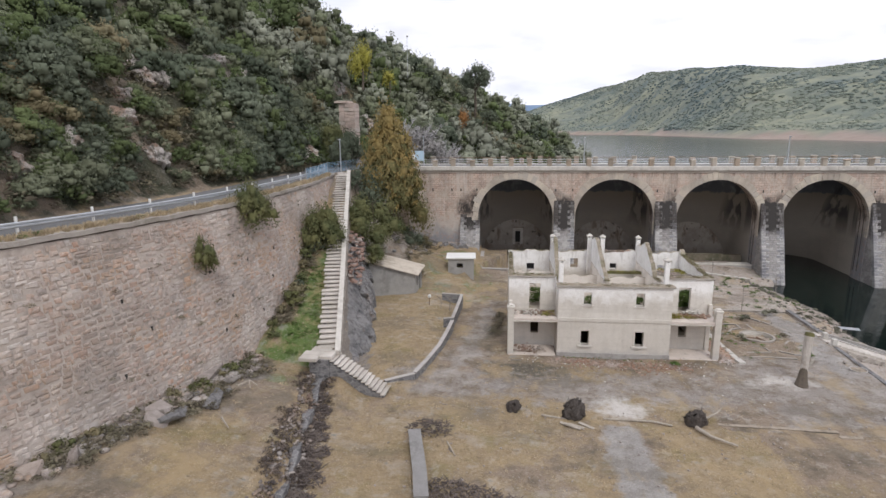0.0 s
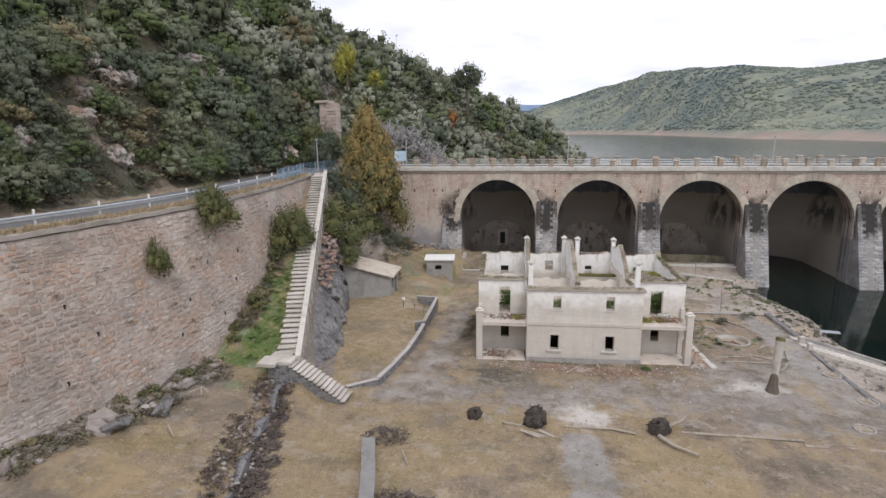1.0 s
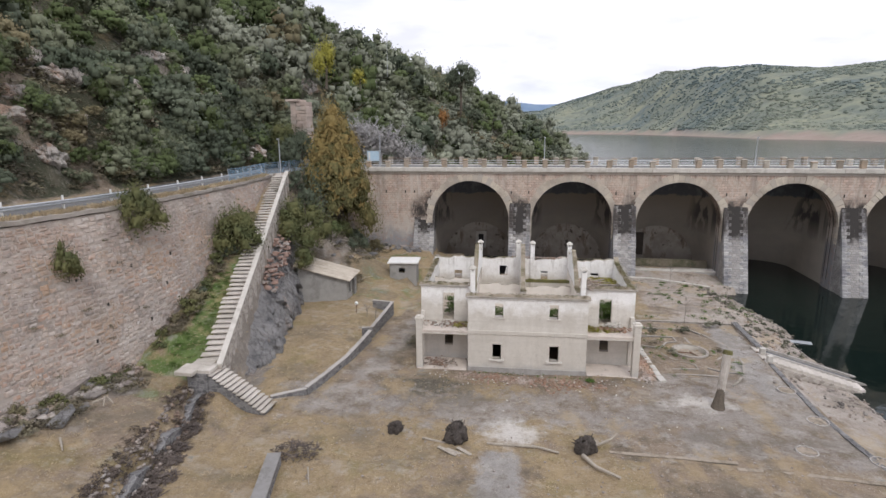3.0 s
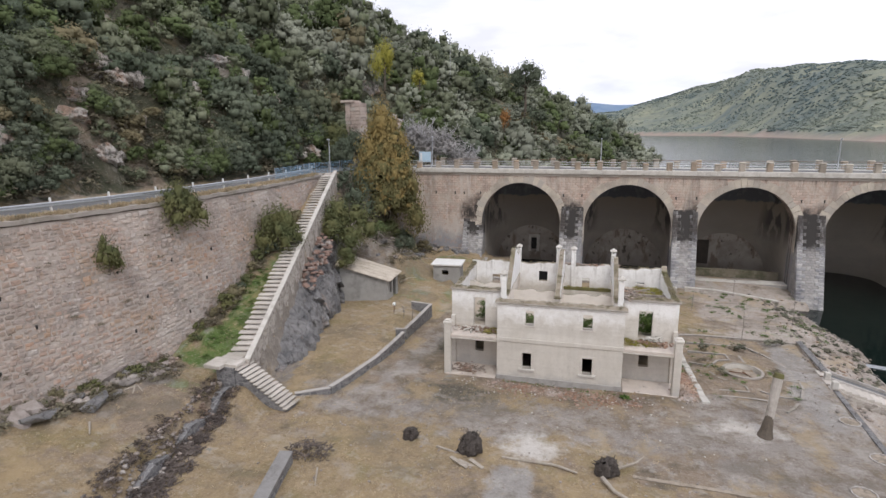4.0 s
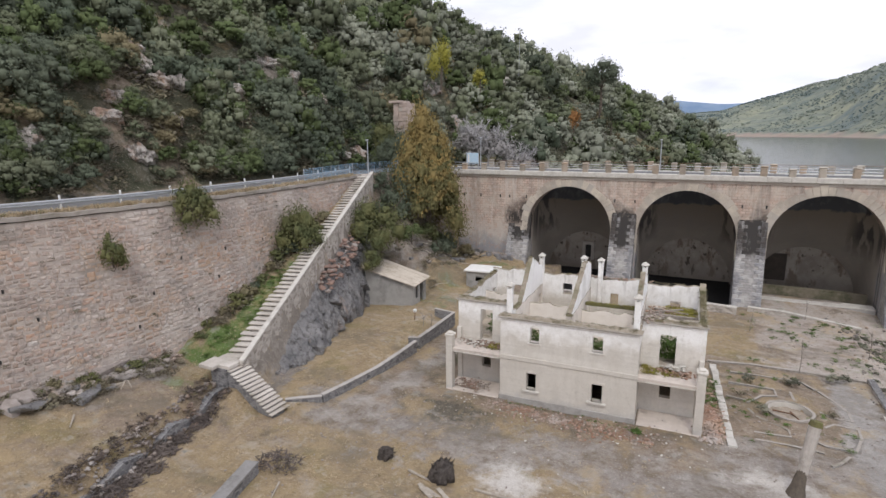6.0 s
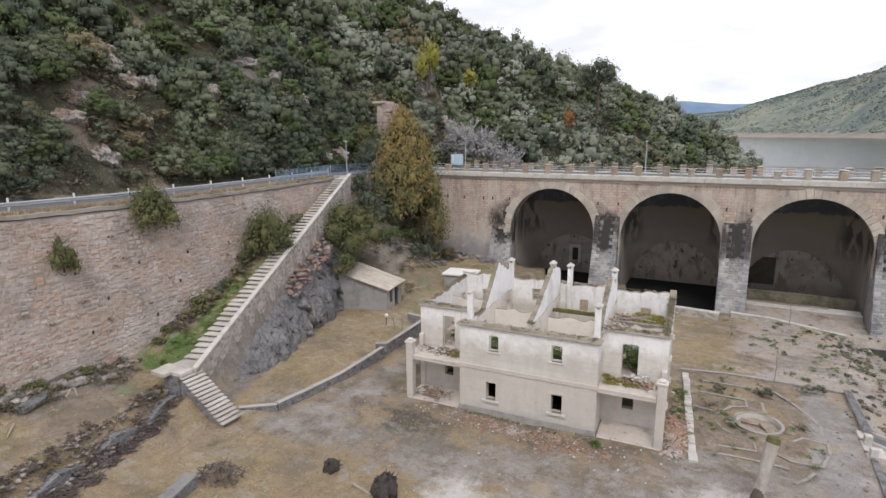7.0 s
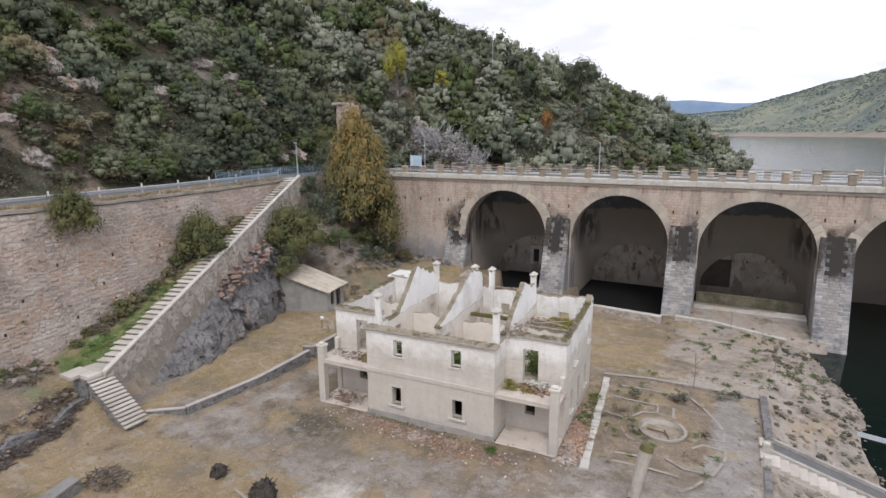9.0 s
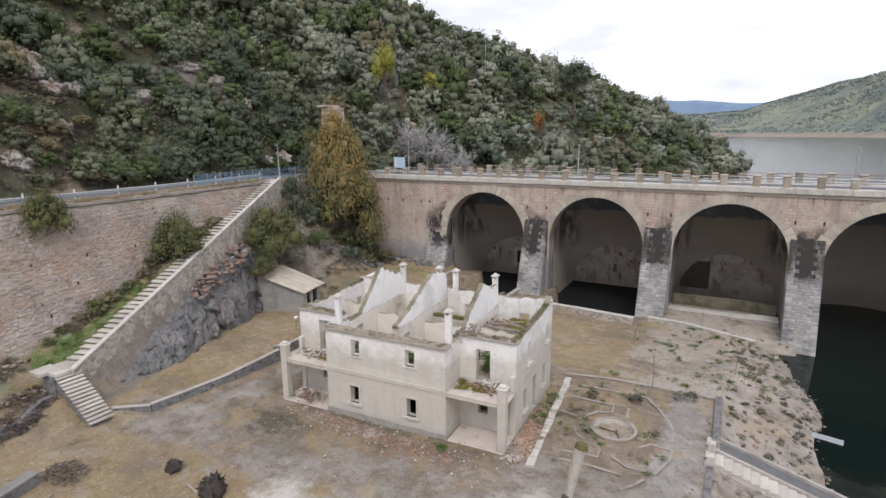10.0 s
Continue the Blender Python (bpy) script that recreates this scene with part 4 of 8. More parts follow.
# ---- crest: parapet posts, rails, lamp posts, sign ----
def parapet_post():
    p = thing("parapet_post", "weathered pale stone parapet post on the dam crest", "post", (0, 0, DECK + 0.1), "parapet posts")
    bm = bmesh.new()
    box(bm, -0.36, 0.36, -0.3, 0.3, 0.0, 1.05, bevel=0.08)
    part("shaft", bm, post_stone, p)
    bm = bmesh.new()
    box(bm, -0.42, 0.42, -0.36, 0.36, 1.0, 1.24, bevel=0.11)
    part("cap", bm, post_stone, p)
    return p


post_stone = make_stone("post_stone", (0.56, 0.52, 0.45), (0.42, 0.37, 0.31), (0.46, 0.35, 0.25), (0.24, 0.21, 0.17), "object")
rnd = random.Random(11)
post = None
for row, (y, x0, step) in enumerate(((DAM_Y + 0.15, -17.2, 2.92), (DAM_Y + 6.7, -15.6, 2.92))):
    for k in range(33):
        m = pose(x0 + step * k + rnd.uniform(-0.12, 0.12), y, DECK + 0.1 - rnd.choice((0, 0, 0.12, 0.3)), rnd.uniform(-1.5, 1.5), rnd.uniform(-1.5, 1.5), rnd.uniform(-4, 4))
        if post is None:
            post = parapet_post()
            post.matrix_world = m
        else:
            copy_thing(post, m)
for y, mat, name in ((DAM_Y + 0.15, galvanised, "railing"), (DAM_Y + 6.7, rusty, "railing")):
    rail = thing(name, "thin iron railing between the parapet posts", "railing", (20, y, DECK), anchored=True)
    for z in (0.45, 0.8, 1.12):
        bm = bmesh.new()
        tube(bm, [(-19, y, DECK + z), (95, y, DECK + z)], [0.03, 0.03], 6)
        part("rail_bar", bm, mat, rail)


def lamp_post(x, y, z, height, lean=0.0):
    p = thing("lamp_post", "slim grey metal pole beside the road", "pole", (x, y, z), "poles")
    bm = bmesh.new()
    tube(bm, [(0, 0, -0.3), (lean, 0, height)], [0.09, 0.06], 8)
    part("pole", bm, galvanised, p)
    bm = bmesh.new()
    box(bm, -0.12, 0.12, -0.35, 0.1, height - 0.08, height + 0.08, bevel=0.03)
    part("lamp_head", bm, galvanised, p)
    return p


lamp_post(-24.6, 69.6, ROAD, 4.4)
lamp_post(8.9, 90.2, DECK - 0.1, 4.3)
lamp_post(39.0, 90.0, DECK - 0.1, 4.2)
lamp_post(-17.0, 89.2, DECK, 4.6)


def sign_board():
    p = thing("sign_board", "faded light blue notice board on two posts", "sign", (-17.6, 87.6, ROAD), anchored=True)
    boxed("panel", (-18.6, -16.7, 87.55, 87.62, 15.0, 16.6), faded_blue, p)
    boxed("notice", (-18.45, -18.15, 87.52, 87.55, 15.2, 16.4), white_paint, p, "white faded strip")
    for x in (-18.65, -16.68):
        boxed("leg", (x - 0.05, x + 0.05, 87.56, 87.64, 14.2, 16.7), galvanised, p)


sign_board()


# ---- long stair ----
def long_stair():
    st = thing("stone_stair", "long pale stone stair climbing the bank to the road", "stair", (-18, 50, 6), kind="structure", anchored=True)
    n = 52
    y0, y1 = 37.6, 67.6
    direction = Vector((-0.278, 1, 0)).normalized()
    across = Vector((-1, -0.278, 0)).normalized()
    turn = math.degrees(math.atan2(0.278, 1))
    r = random.Random(3)
    tread = (y1 - y0) / n
    for k in range(n):
        y = y0 + tread * k
        z = float(stair_z(y)) + 0.11
        w = 1.75 + r.uniform(-0.12, 0.16)
        bm = bmesh.new()
        box(bm, -w, -0.32, -0.05, tread * 1.02, -0.12, 0.0, bevel=0.025)
        ob = part("step", bm, step_stone, st)
        ob.matrix_basis = pose(float(stair_x(y)), y, z, r.uniform(-0.8, 0.8), r.uniform(-1.2, 1.2), turn)
    verts, faces = [], []
    for y in (y0 - 0.2, y1 + 0.6):
        x, z = float(stair_x(y)), float(stair_z(y)) - 0.06
        verts += [(x - 0.25, y, z - 1.2), (x - 0.25, y, z), (x - 1.62, y, z), (x - 1.62, y, z - 1.2)]
    mesh_object("stair_core", verts, [(0, 1, 5, 4), (1, 2, 6, 5), (2, 3, 7, 6), (0, 3, 2, 1), (4, 5, 6, 7)], flank_mat, st, "dark rubble below the treads")
    # yard-side parapet wall, with a rubble face below its coping
    verts, faces, cv, cf = [], [], [], []
    ys = np.linspace(y0 - 0.6, y1 + 0.5, 60)
    for y in ys:
        x, z = float(stair_x(y)), float(stair_z(y)) + 0.16
        b = max(0.2, z - 4.4) if y > 39 else 0.2
        verts += [(x + 0.16, y, b), (x + 0.05, y, z), (x - 0.30, y, z), (x - 0.30, y, b)]
        cv += [(x + 0.12, y, z), (x + 0.12, y, z + 0.13), (x - 0.34, y, z + 0.13), (x - 0.34, y, z)]
    for i in range(len(ys) - 1):
        a, b = 4 * i, 4 * i + 4
        quads = [(a, b, b + 1, a + 1), (a + 1, b + 1, b + 2, a + 2), (a + 2, b + 2, b + 3, a + 3)]
        faces += quads
        cf += quads
    faces.append((0, 1, 2, 3))
    cf.append((0, 1, 2, 3))
    mesh_object("flank_wall", verts, faces, flank_mat, st, "rubble flank wall of the stair")
    mesh_object("coping", cv, cf, pale_stone, st, "pale stone coping strip")
    # landing slabs
    r = random.Random(8)
    for (x0, x1, ya, yb, z) in ((-16.9, -15.5, 35.3, 36.1, 3.12), (-16.9, -15.4, 36.0, 36.8, 3.14), (-16.5, -14.9, 36.7, 37.7, 3.16), (-15.7, -14.5, 35.9, 37.2, 3.1)):
        boxed("landing_slab", (x0, x1, ya, yb, z - 0.3, z), step_stone, st, turn=None, bevel=0.04)
    boxed("landing_base", (-16.3, -14.75, 35.85, 37.8, 0.0, 2.84), dark_rubble, st)
    # short flight down to the yard
    for k in range(15):
        x = -14.9 + 0.30 * k
        z = 2.95 - 0.188 * k
        bm = bmesh.new()
        box(bm, -0.04, 0.32, -0.85, 0.85, -0.11, 0.0, bevel=0.02)
        ob = part("step", bm, step_stone, st)
        ob.matrix_basis = pose(x, 36.75 - 0.012 * k, z, r.uniform(-1, 1), r.uniform(-1, 1), r.uniform(-2, 2) - 3)
    verts = [(-15.0, 36.0, 2.78), (-10.5, 35.9, -0.05), (-15.0, 36.0, -0.2), (-15.0, 37.4, 2.78), (-10.5, 37.3, -0.05), (-15.0, 37.4, -0.2)]
    mesh_object("flight_base", verts, [(0, 2, 1), (3, 4, 5), (0, 1, 4, 3)], dark_rubble, st)
    return st


step_stone = make_stone("step_stone", (0.66, 0.62, 0.57), (0.58, 0.54, 0.49), (0.52, 0.48, 0.44), (0.40, 0.37, 0.32), "object")


def make_rubble_face(name, a, b, joint):
    m = Nodes(name, 0.95)
    v = m.n("TexVoronoi", Scale=2.6)
    v.feature = "DISTANCE_TO_EDGE"
    m.link(m.scaled(1, 1, 1.5), v.inputs[0])
    v2 = m.n("TexVoronoi", Scale=2.6)
    m.link(m.scaled(1, 1, 1.5), v2.inputs[0])
    grey = m.n("SeparateXYZ")
    m.link(v2.outputs[1], grey.inputs[0])
    col = m.mix(grey.outputs[0], a, b)
    col = m.mix(m.span(v.outputs[0], 0.0, 0.06, 0.9, 0.0), col, joint)
    col = m.mix(m.noise(0.6, 5, 0.7, None, 0.6, 0.85), col, (0.21, 0.19, 0.17))
    return m.done(col, v.outputs[0], 0.9, 0.08)


flank_mat = make_rubble_face("rubble_masonry", (0.52, 0.475, 0.42), (0.27, 0.24, 0.21), (0.50, 0.465, 0.425))
dark_rubble = make_rubble_face("dark_rubble_masonry", (0.24, 0.235, 0.235), (0.12, 0.117, 0.12), (0.34, 0.33, 0.315))
old_cap = make_plain("weathered_cap", (0.30, 0.29, 0.28), (0.22, 0.21, 0.20), 1.4, 0.95, 0.9, (0.15, 0.14, 0.125))
long_stair()


# ---- the ruined house ----
HX0, HX1 = -1.75, 16.15
CX0, CX1 = 2.5, 12.1
FRONT, WING, REAR = 45.55, 47.85, 56.75
HOUSE_TURN = radians(2.4)
EAVE = 6.45
FLOOR = 3.45
house = thing("ruined_house", "roofless two-storey house with stained cream plaster walls", "house", (7, 52, 0), anchored=True)
walls_rnd = random.Random(21)


def in_house(x, y):
    """A place given in the house's own plan, turned with the house when it lies inside it."""
    if HX0 - 0.5 < x < HX1 + 0.5 and FRONT - 0.3 < y < REAR + 0.5:
        c, s, dx, dy = math.cos(HOUSE_TURN), math.sin(HOUSE_TURN), x - 7, y - 52
        return 7 + c * dx - s * dy, 52.12 + s * dx + c * dy
    return x, y


crust = make_plain("mossy_crust", (0.27, 0.225, 0.165), (0.40, 0.355, 0.295), 1.6, 0.97, 0.9, (0.19, 0.175, 0.10))


limewash = make_plain("limewash", (0.92, 0.915, 0.90), (0.84, 0.83, 0.81), 1.3, 0.9, 0.5, (0.70, 0.685, 0.655))


def ruined_wall(name, axis, at, thick, a0, a1, z0, top, openings=(), jag=0.12, mat=None, label=""):
    """A wall along an axis ('x' or 'y'), from at to at + thick, with openings (a0, a1, z0, z1) right through it and a broken top."""
    cuts = {a0, a1}
    for o in openings:
        cuts |= {o[0], o[1]}
    cuts = sorted(cuts)
    edges = []
    for lo, hi in zip(cuts, cuts[1:]):
        n = max(1, round((hi - lo) / (0.24 if mat is limewash else 0.4)))
        edges += [lo + (hi - lo) * k / n for k in range(n)]
    edges.append(cuts[-1])
    heights = [(top(a) if callable(top) else top) + walls_rnd.uniform(-jag, jag) for a in edges]
    bm = bmesh.new()

    def cell(a, b, lo_a, lo_b, hi_a, hi_b):
        q = []
        for t in (0, thick):
            for s, z in ((a, lo_a), (b, lo_b), (b, hi_b), (a, hi_a)):
                q.append(bm.verts.new((s, at + t, z) if axis == "x" else (at + t, s, z)))
        for f in ((0, 1, 2, 3), (7, 6, 5, 4), (3, 2, 6, 7), (0, 4, 5, 1), (0, 3, 7, 4), (1, 5, 6, 2)):
            bm.faces.new([q[k] for k in f])
    for i in range(len(edges) - 1):
        a, b = edges[i], edges[i + 1]
        mid = (a + b) / 2
        z = z0
        for o in sorted((o for o in openings if o[0] < mid < o[1]), key=lambda o: o[2]):
            if o[2] > z:
                cell(a, b, z, z, o[2], o[2])
            z = o[3]
        if heights[i] > z + 0.05:
            cell(a, b, z, z, heights[i], max(heights[i + 1], z + 0.05))
    bmesh.ops.remove_doubles(bm, verts=bm.verts, dist=0.0005)
    dead = [f for f in bm.faces if all(len(e.link_faces) > 2 for e in f.edges)]
    bmesh.ops.recalc_face_normals(bm, faces=bm.faces)
    bm.normal_update()
    for f in bm.faces:
        if (abs(f.normal.z) > 0.25 or mat is limewash and abs(f.normal.y) > 0.4) and f.calc_center_median().z > EAVE - 1.2:
            f.material_index = 1
    ob = part(name, bm, mat or plaster, house, label)
    ob.data.materials.append(crust)
    return ob


def window_surround(x0, x1, z0, z1, y, sill=True):
    """A raised plaster frame and a stone sill in front of an opening."""
    for dims in ((x0 - 0.16, x0, y - 0.05, y, z0, z1 + 0.16), (x1, x1 + 0.16, y - 0.05, y, z0, z1 + 0.16), (x0, x1, y - 0.05, y, z1, z1 + 0.16)):
        boxed("window_surround", dims, plaster, house, bevel=0.012)
    if sill:
        boxed("window_sill", (x0 - 0.28, x1 + 0.28, y - 0.17, y + 0.2, z0 - 0.17, z0), pale_stone, house, "pale stone sill", bevel=0.02)


G1, G2 = (4.53, 5.23, 1.15, 2.45), (9.15, 9.88, 1.15, 2.45)
U1, U2 = (4.69, 5.38, 4.78, 5.95), (9.07, 9.78, 4.78, 5.95)
ruined_wall("front_wall", "x", FRONT, 0.5, CX0, CX1, -0.3, EAVE, (G1, G2, U1, U2), 0.05, label="cream plaster front wall, grey with damp below")
for w in (G1, G2):
    window_surround(*w, FRONT)
for w in (U1, U2):
    boxed("window_sill", (w[0] - 0.18, w[1] + 0.18, FRONT - 0.08, FRONT + 0.2, w[2] - 0.13, w[2]), plaster, house, bevel=0.02)
boxed("string_course", (CX0 - 0.04, CX1 + 0.04, FRONT - 0.07, FRONT, 3.3, 3.62), plaster, house, bevel=0.02)
boxed("plinth", (CX0 - 0.05, CX1 + 0.05, FRONT - 0.07, FRONT, -0.3, 0.42), concrete, house, "grey damp plinth", bevel=0.02)
# central block's sides
ruined_wall("side_wall", "y", CX0, 0.45, FRONT + 0.5, WING, -0.3, EAVE, (), 0.06)
ruined_wall("side_wall", "y", CX1 - 0.45, 0.45, FRONT + 0.5, WING, -0.3, EAVE, (), 0.06)
# wings
ruined_wall("wing_wall", "x", WING, 0.45, HX0, CX0, -0.3, EAVE + 0.2, ((0.11, 1.11, 3.5, 6.05), (0.28, 1.0, 1.3, 2.36)), 0.05)
ruined_wall("wing_wall", "x", WING, 0.45, CX1, HX1, -0.3, EAVE + 0.2, ((13.28, 14.31, 3.5, 5.88), (13.46, 14.18, 1.25, 2.28)), 0.05)
SIDE = ((50.4, 51.2, 4.2, 5.8), (55.0, 55.75, 4.2, 5.65), (49.55, 50.3, 1.04, 2.6), (51.75, 52.7, 0.1, 2.7), (54.3, 55.1, 0.9, 2.6))
ruined_wall("gable_wall", "y", HX1 - 0.45, 0.45, WING + 0.45, REAR - 0.45, -0.3, lambda y: EAVE + 0.2 + 0.05 * (y - WING) + (0.45 if y > REAR - 0.9 else 0.0), SIDE, 0.1)
ruined_wall("gable_wall", "y", HX0, 0.45, WING + 0.45, REAR - 0.45, -0.3, lambda y: EAVE + 0.15 + 0.05 * (y - WING), SIDE, 0.14)
for y0, y1, z0, z1 in (SIDE[0], SIDE[1], SIDE[2], SIDE[4]):
    boxed("window_sill", (HX1, HX1 + 0.14, y0 - 0.2, y1 + 0.2, z0 - 0.14, z0), pale_stone, house, bevel=0.02)
ruined_wall("rear_wall", "x", REAR - 0.45, 0.45, HX0, HX1, -0.3, lambda x: 7.22 + 0.1 * math.sin(x * 1.3), ((4.74, 5.57, 5.5, 6.48), (8.8, 9.5, 4.9, 6.0), (0.2, 1.0, 3.5, 5.9), (13.6, 14.4, 4.4, 5.9)), 0.12)


inner_plaster = make_plain("inner_plaster", (0.82, 0.77, 0.71), (0.70, 0.645, 0.58), 0.9, 0.92, 0.4, (0.56, 0.50, 0.44))
floor_dirt = make_plain("floor_rubble", (0.60, 0.53, 0.45), (0.48, 0.42, 0.35), 1.6, 0.97, 0.9, (0.28, 0.24, 0.18))


def profile(points):
    """A broken gable line through (place, height) points."""
    def height(y):
        return float(np.interp(y, [p[0] for p in points], [p[1] for p in points]))
    return height


# cross walls: a lower wall up to a ledge, and a thinner limewashed gable on it
GABLES = ((CX0 + 0.05, ((49.6, 6.5), (50.8, 7.6), (51.9, 8.7), (52.6, 9.45), (53.4, 9.0), (54.6, 8.5), (55.6, 8.2), (56.2, 7.6))),
          (6.75, ((47.9, 6.5), (49.6, 7.1), (51.2, 7.9), (52.6, 8.7), (53.8, 9.1), (55.0, 8.9), (55.9, 8.6), (56.2, 8.0))),
          (CX1 - 0.75, ((49.6, 6.6), (50.6, 7.5), (51.8, 8.2), (53.0, 8.85), (53.8, 8.7), (54.8, 8.0), (55.8, 8.1), (56.2, 7.7))))
for x, line in GABLES:
    ruined_wall("cross_wall", "y", x, 0.45, WING + 0.02, REAR - 0.47, 0.0, EAVE - 0.1, ((48.6, 49.6, FLOOR, 5.6), (54.7, 55.6, FLOOR, 5.6)), 0.1, inner_plaster, "inner wall with a broken mossy ledge")
    ruined_wall("attic_gable", "y", x + 0.03, 0.38, line[0][0], line[-1][0], EAVE - 0.3, profile(line), (), 0.12, limewash, "white limewashed attic gable with broken top")
# partitions across the rooms
for x0, x1, y, top in ((HX0 + 0.46, CX0 - 0.01, 53.0, 5.9), (CX0 + 0.52, 6.74, 51.6, 5.9), (7.22, CX1 - 0.77, 51.9, 5.7), (CX1 + 0.01, HX1 - 0.46, 51.6, 5.9)):
    w = (x1 - x0) * 0.5
    ruined_wall("partition_wall", "x", y, 0.22, x0, x1, FLOOR - 0.1, top, ((x0 + w - 0.4, x0 + w + 0.45, FLOOR, 5.3),) if x0 < 3 else (), 0.14, inner_plaster, "beige inner partition with broken top")
# floors
for x0, x1, y0, y1 in ((HX0 + 0.46, CX0 - 0.01, WING + 0.46, REAR - 0.46), (CX0 + 0.52, 6.74, FRONT + 0.51, REAR - 0.46), (7.22, CX1 - 0.77, FRONT + 0.51, REAR - 0.46), (CX1 + 0.01, HX1 - 0.46, WING + 0.46, REAR - 0.46)):
    boxed("upper_floor", (x0, x1, y0, y1, FLOOR - 0.22, FLOOR), floor_dirt, house, "earth and rubble covered floor slab", bevel=0)
# remnants of the attic floor behind the partitions
boxed("attic_slab", (CX1 + 0.02, HX1 - 0.47, 52.6, 55.2, 5.55, 5.7), floor_dirt, house, "mossy remnant of the attic floor", bevel=0.0)
boxed("attic_beam", (7.22, CX1 - 0.77, 53.4, 53.65, 5.6, 5.87), moss, house, "mossy beam across the room", bevel=0.03)
boxed("attic_beam", (CX1 + 0.02, HX1 - 0.47, 52.0, 52.25, 5.7, 6.0), dead_wood, house, "weathered beam across the room", bevel=0.03)
# cornice of the central block and the wings, mossy on top
worn_cornice = make_plain("worn_cornice", (0.50, 0.465, 0.42), (0.38, 0.35, 0.31), 1.4, 0.95, 0.6, (0.27, 0.24, 0.19))


def cornice(x0, x1, y0, y1, z):
    boxed("cornice", (x0, x1, y0, y1, z, z + 0.14), worn_cornice, house, bevel=0.04)
    bm = bmesh.new()
    nx, ny = max(2, round((x1 - x0) / 0.22)), max(2, round((y1 - y0) / 0.22))
    grid = [[bm.verts.new((x0 + (x1 - x0) * i / nx, y0 + (y1 - y0) * j / ny, z + 0.142 + (0.0 if i in (0, nx) or j in (0, ny) else walls_rnd.uniform(0.02, 0.16)))) for i in range(nx + 1)] for j in range(ny + 1)]
    for j in range(ny):
        for i in range(nx):
            bm.faces.new((grid[j][i], grid[j][i + 1], grid[j + 1][i + 1], grid[j + 1][i]))
    part("roof_crust", bm, crust, house, "mossy brown crust on the wall top")
cornice(CX0 - 0.18, CX1 + 0.18, FRONT - 0.2, FRONT + 0.62, EAVE - 0.02)
cornice(HX0 - 0.14, CX0 - 0.2, WING - 0.16, WING + 0.55, EAVE + 0.18)
cornice(CX1 + 0.2, HX1 + 0.14, WING - 0.16, WING + 0.55, EAVE + 0.18)


porch_dirt = make_plain("dusty_paving", (0.66, 0.585, 0.52), (0.54, 0.475, 0.42), 1.5, 0.95, 0.7, (0.38, 0.33, 0.285))


# balconies over the porches
def porch(x0, x1, outer):
    boxed("balcony_slab", (x0, x1, FRONT + 0.05, WING - 0.01, FLOOR - 0.2, FLOOR), porch_dirt, house, "pale balcony slab with rubble", bevel=0.02)
    boxed("balcony_beam", (x0, x1, FRONT + 0.05, FRONT + 0.33, FLOOR - 0.33, FLOOR - 0.21), plaster, house, bevel=0.02)
    s = -1 if outer == x0 else 1
    cx = outer - s * 0.27
    post = boxed("porch_post", (cx - 0.27, cx + 0.27, FRONT - 0.06, FRONT + 0.48, -0.3, 4.35), plaster, house, "square plastered corner post", bevel=0.03)
    boxed("post_cap", (cx - 0.34, cx + 0.34, FRONT - 0.13, FRONT + 0.55, 4.36, 4.55), plaster, post, bevel=0.04)
    boxed("post_cap", (cx - 0.22, cx + 0.22, FRONT - 0.01, FRONT + 0.43, 4.56, 4.68), plaster, post, bevel=0.05)
    boxed("pilaster", (cx - 0.2, cx + 0.2, WING - 0.14, WING - 0.005, 0.0, FLOOR - 0.21), plaster, house, bevel=0.02)
    ped = FLOOR + 1.0
    boxed("balcony_post", (cx - 0.16, cx + 0.16, WING - 0.36, WING - 0.01, FLOOR, ped), plaster, house, bevel=0.03)
    boxed("porch_floor", (x0 + 0.1, x1 - 0.1, FRONT - 0.1, WING - 0.01, -0.2, 0.14), porch_dirt, house, "broken paving under dust", bevel=0.03)


porch(HX0 - 0.1, CX0 - 0.01, HX0 - 0.1)
porch(CX1 + 0.01, HX1 + 0.1, HX1 + 0.1)


def chimney(x, y, z0, z1):
    shaft = boxed("chimney_shaft", (x - 0.20, x + 0.20, y - 0.20, y + 0.20, z0, z1 - 0.42), plaster, house, bevel=0.03)
    boxed("chimney_cap", (x - 0.205, x + 0.205, y - 0.205, y + 0.205, z1 - 0.42, z1 - 0.30), plaster, shaft, bevel=0.02)
    for dx in (-0.15, 0.15):
        boxed("chimney_vent", (x + dx - 0.06, x + dx + 0.06, y - 0.20, y + 0.20, z1 - 0.30, z1 - 0.12), plaster, shaft, bevel=0.01)
    bm = bmesh.new()
    foot = [bm.verts.new((x + sx * 0.295, y + sy * 0.295, z1 - 0.12)) for sx, sy in ((-1, -1), (1, -1), (1, 1), (-1, 1))]
    eave = [bm.verts.new((x + sx * 0.295, y + sy * 0.295, z1 - 0.06)) for sx, sy in ((-1, -1), (1, -1), (1, 1), (-1, 1))]
    tip = bm.verts.new((x, y, z1 + 0.2))
    bm.faces.new(foot[::-1])
    for k in range(4):
        bm.faces.new((foot[k], foot[(k + 1) % 4], eave[(k + 1) % 4], eave[k]))
        bm.faces.new((eave[k], eave[(k + 1) % 4], tip))
    part("chimney_roof", bm, pale_stone, shaft)


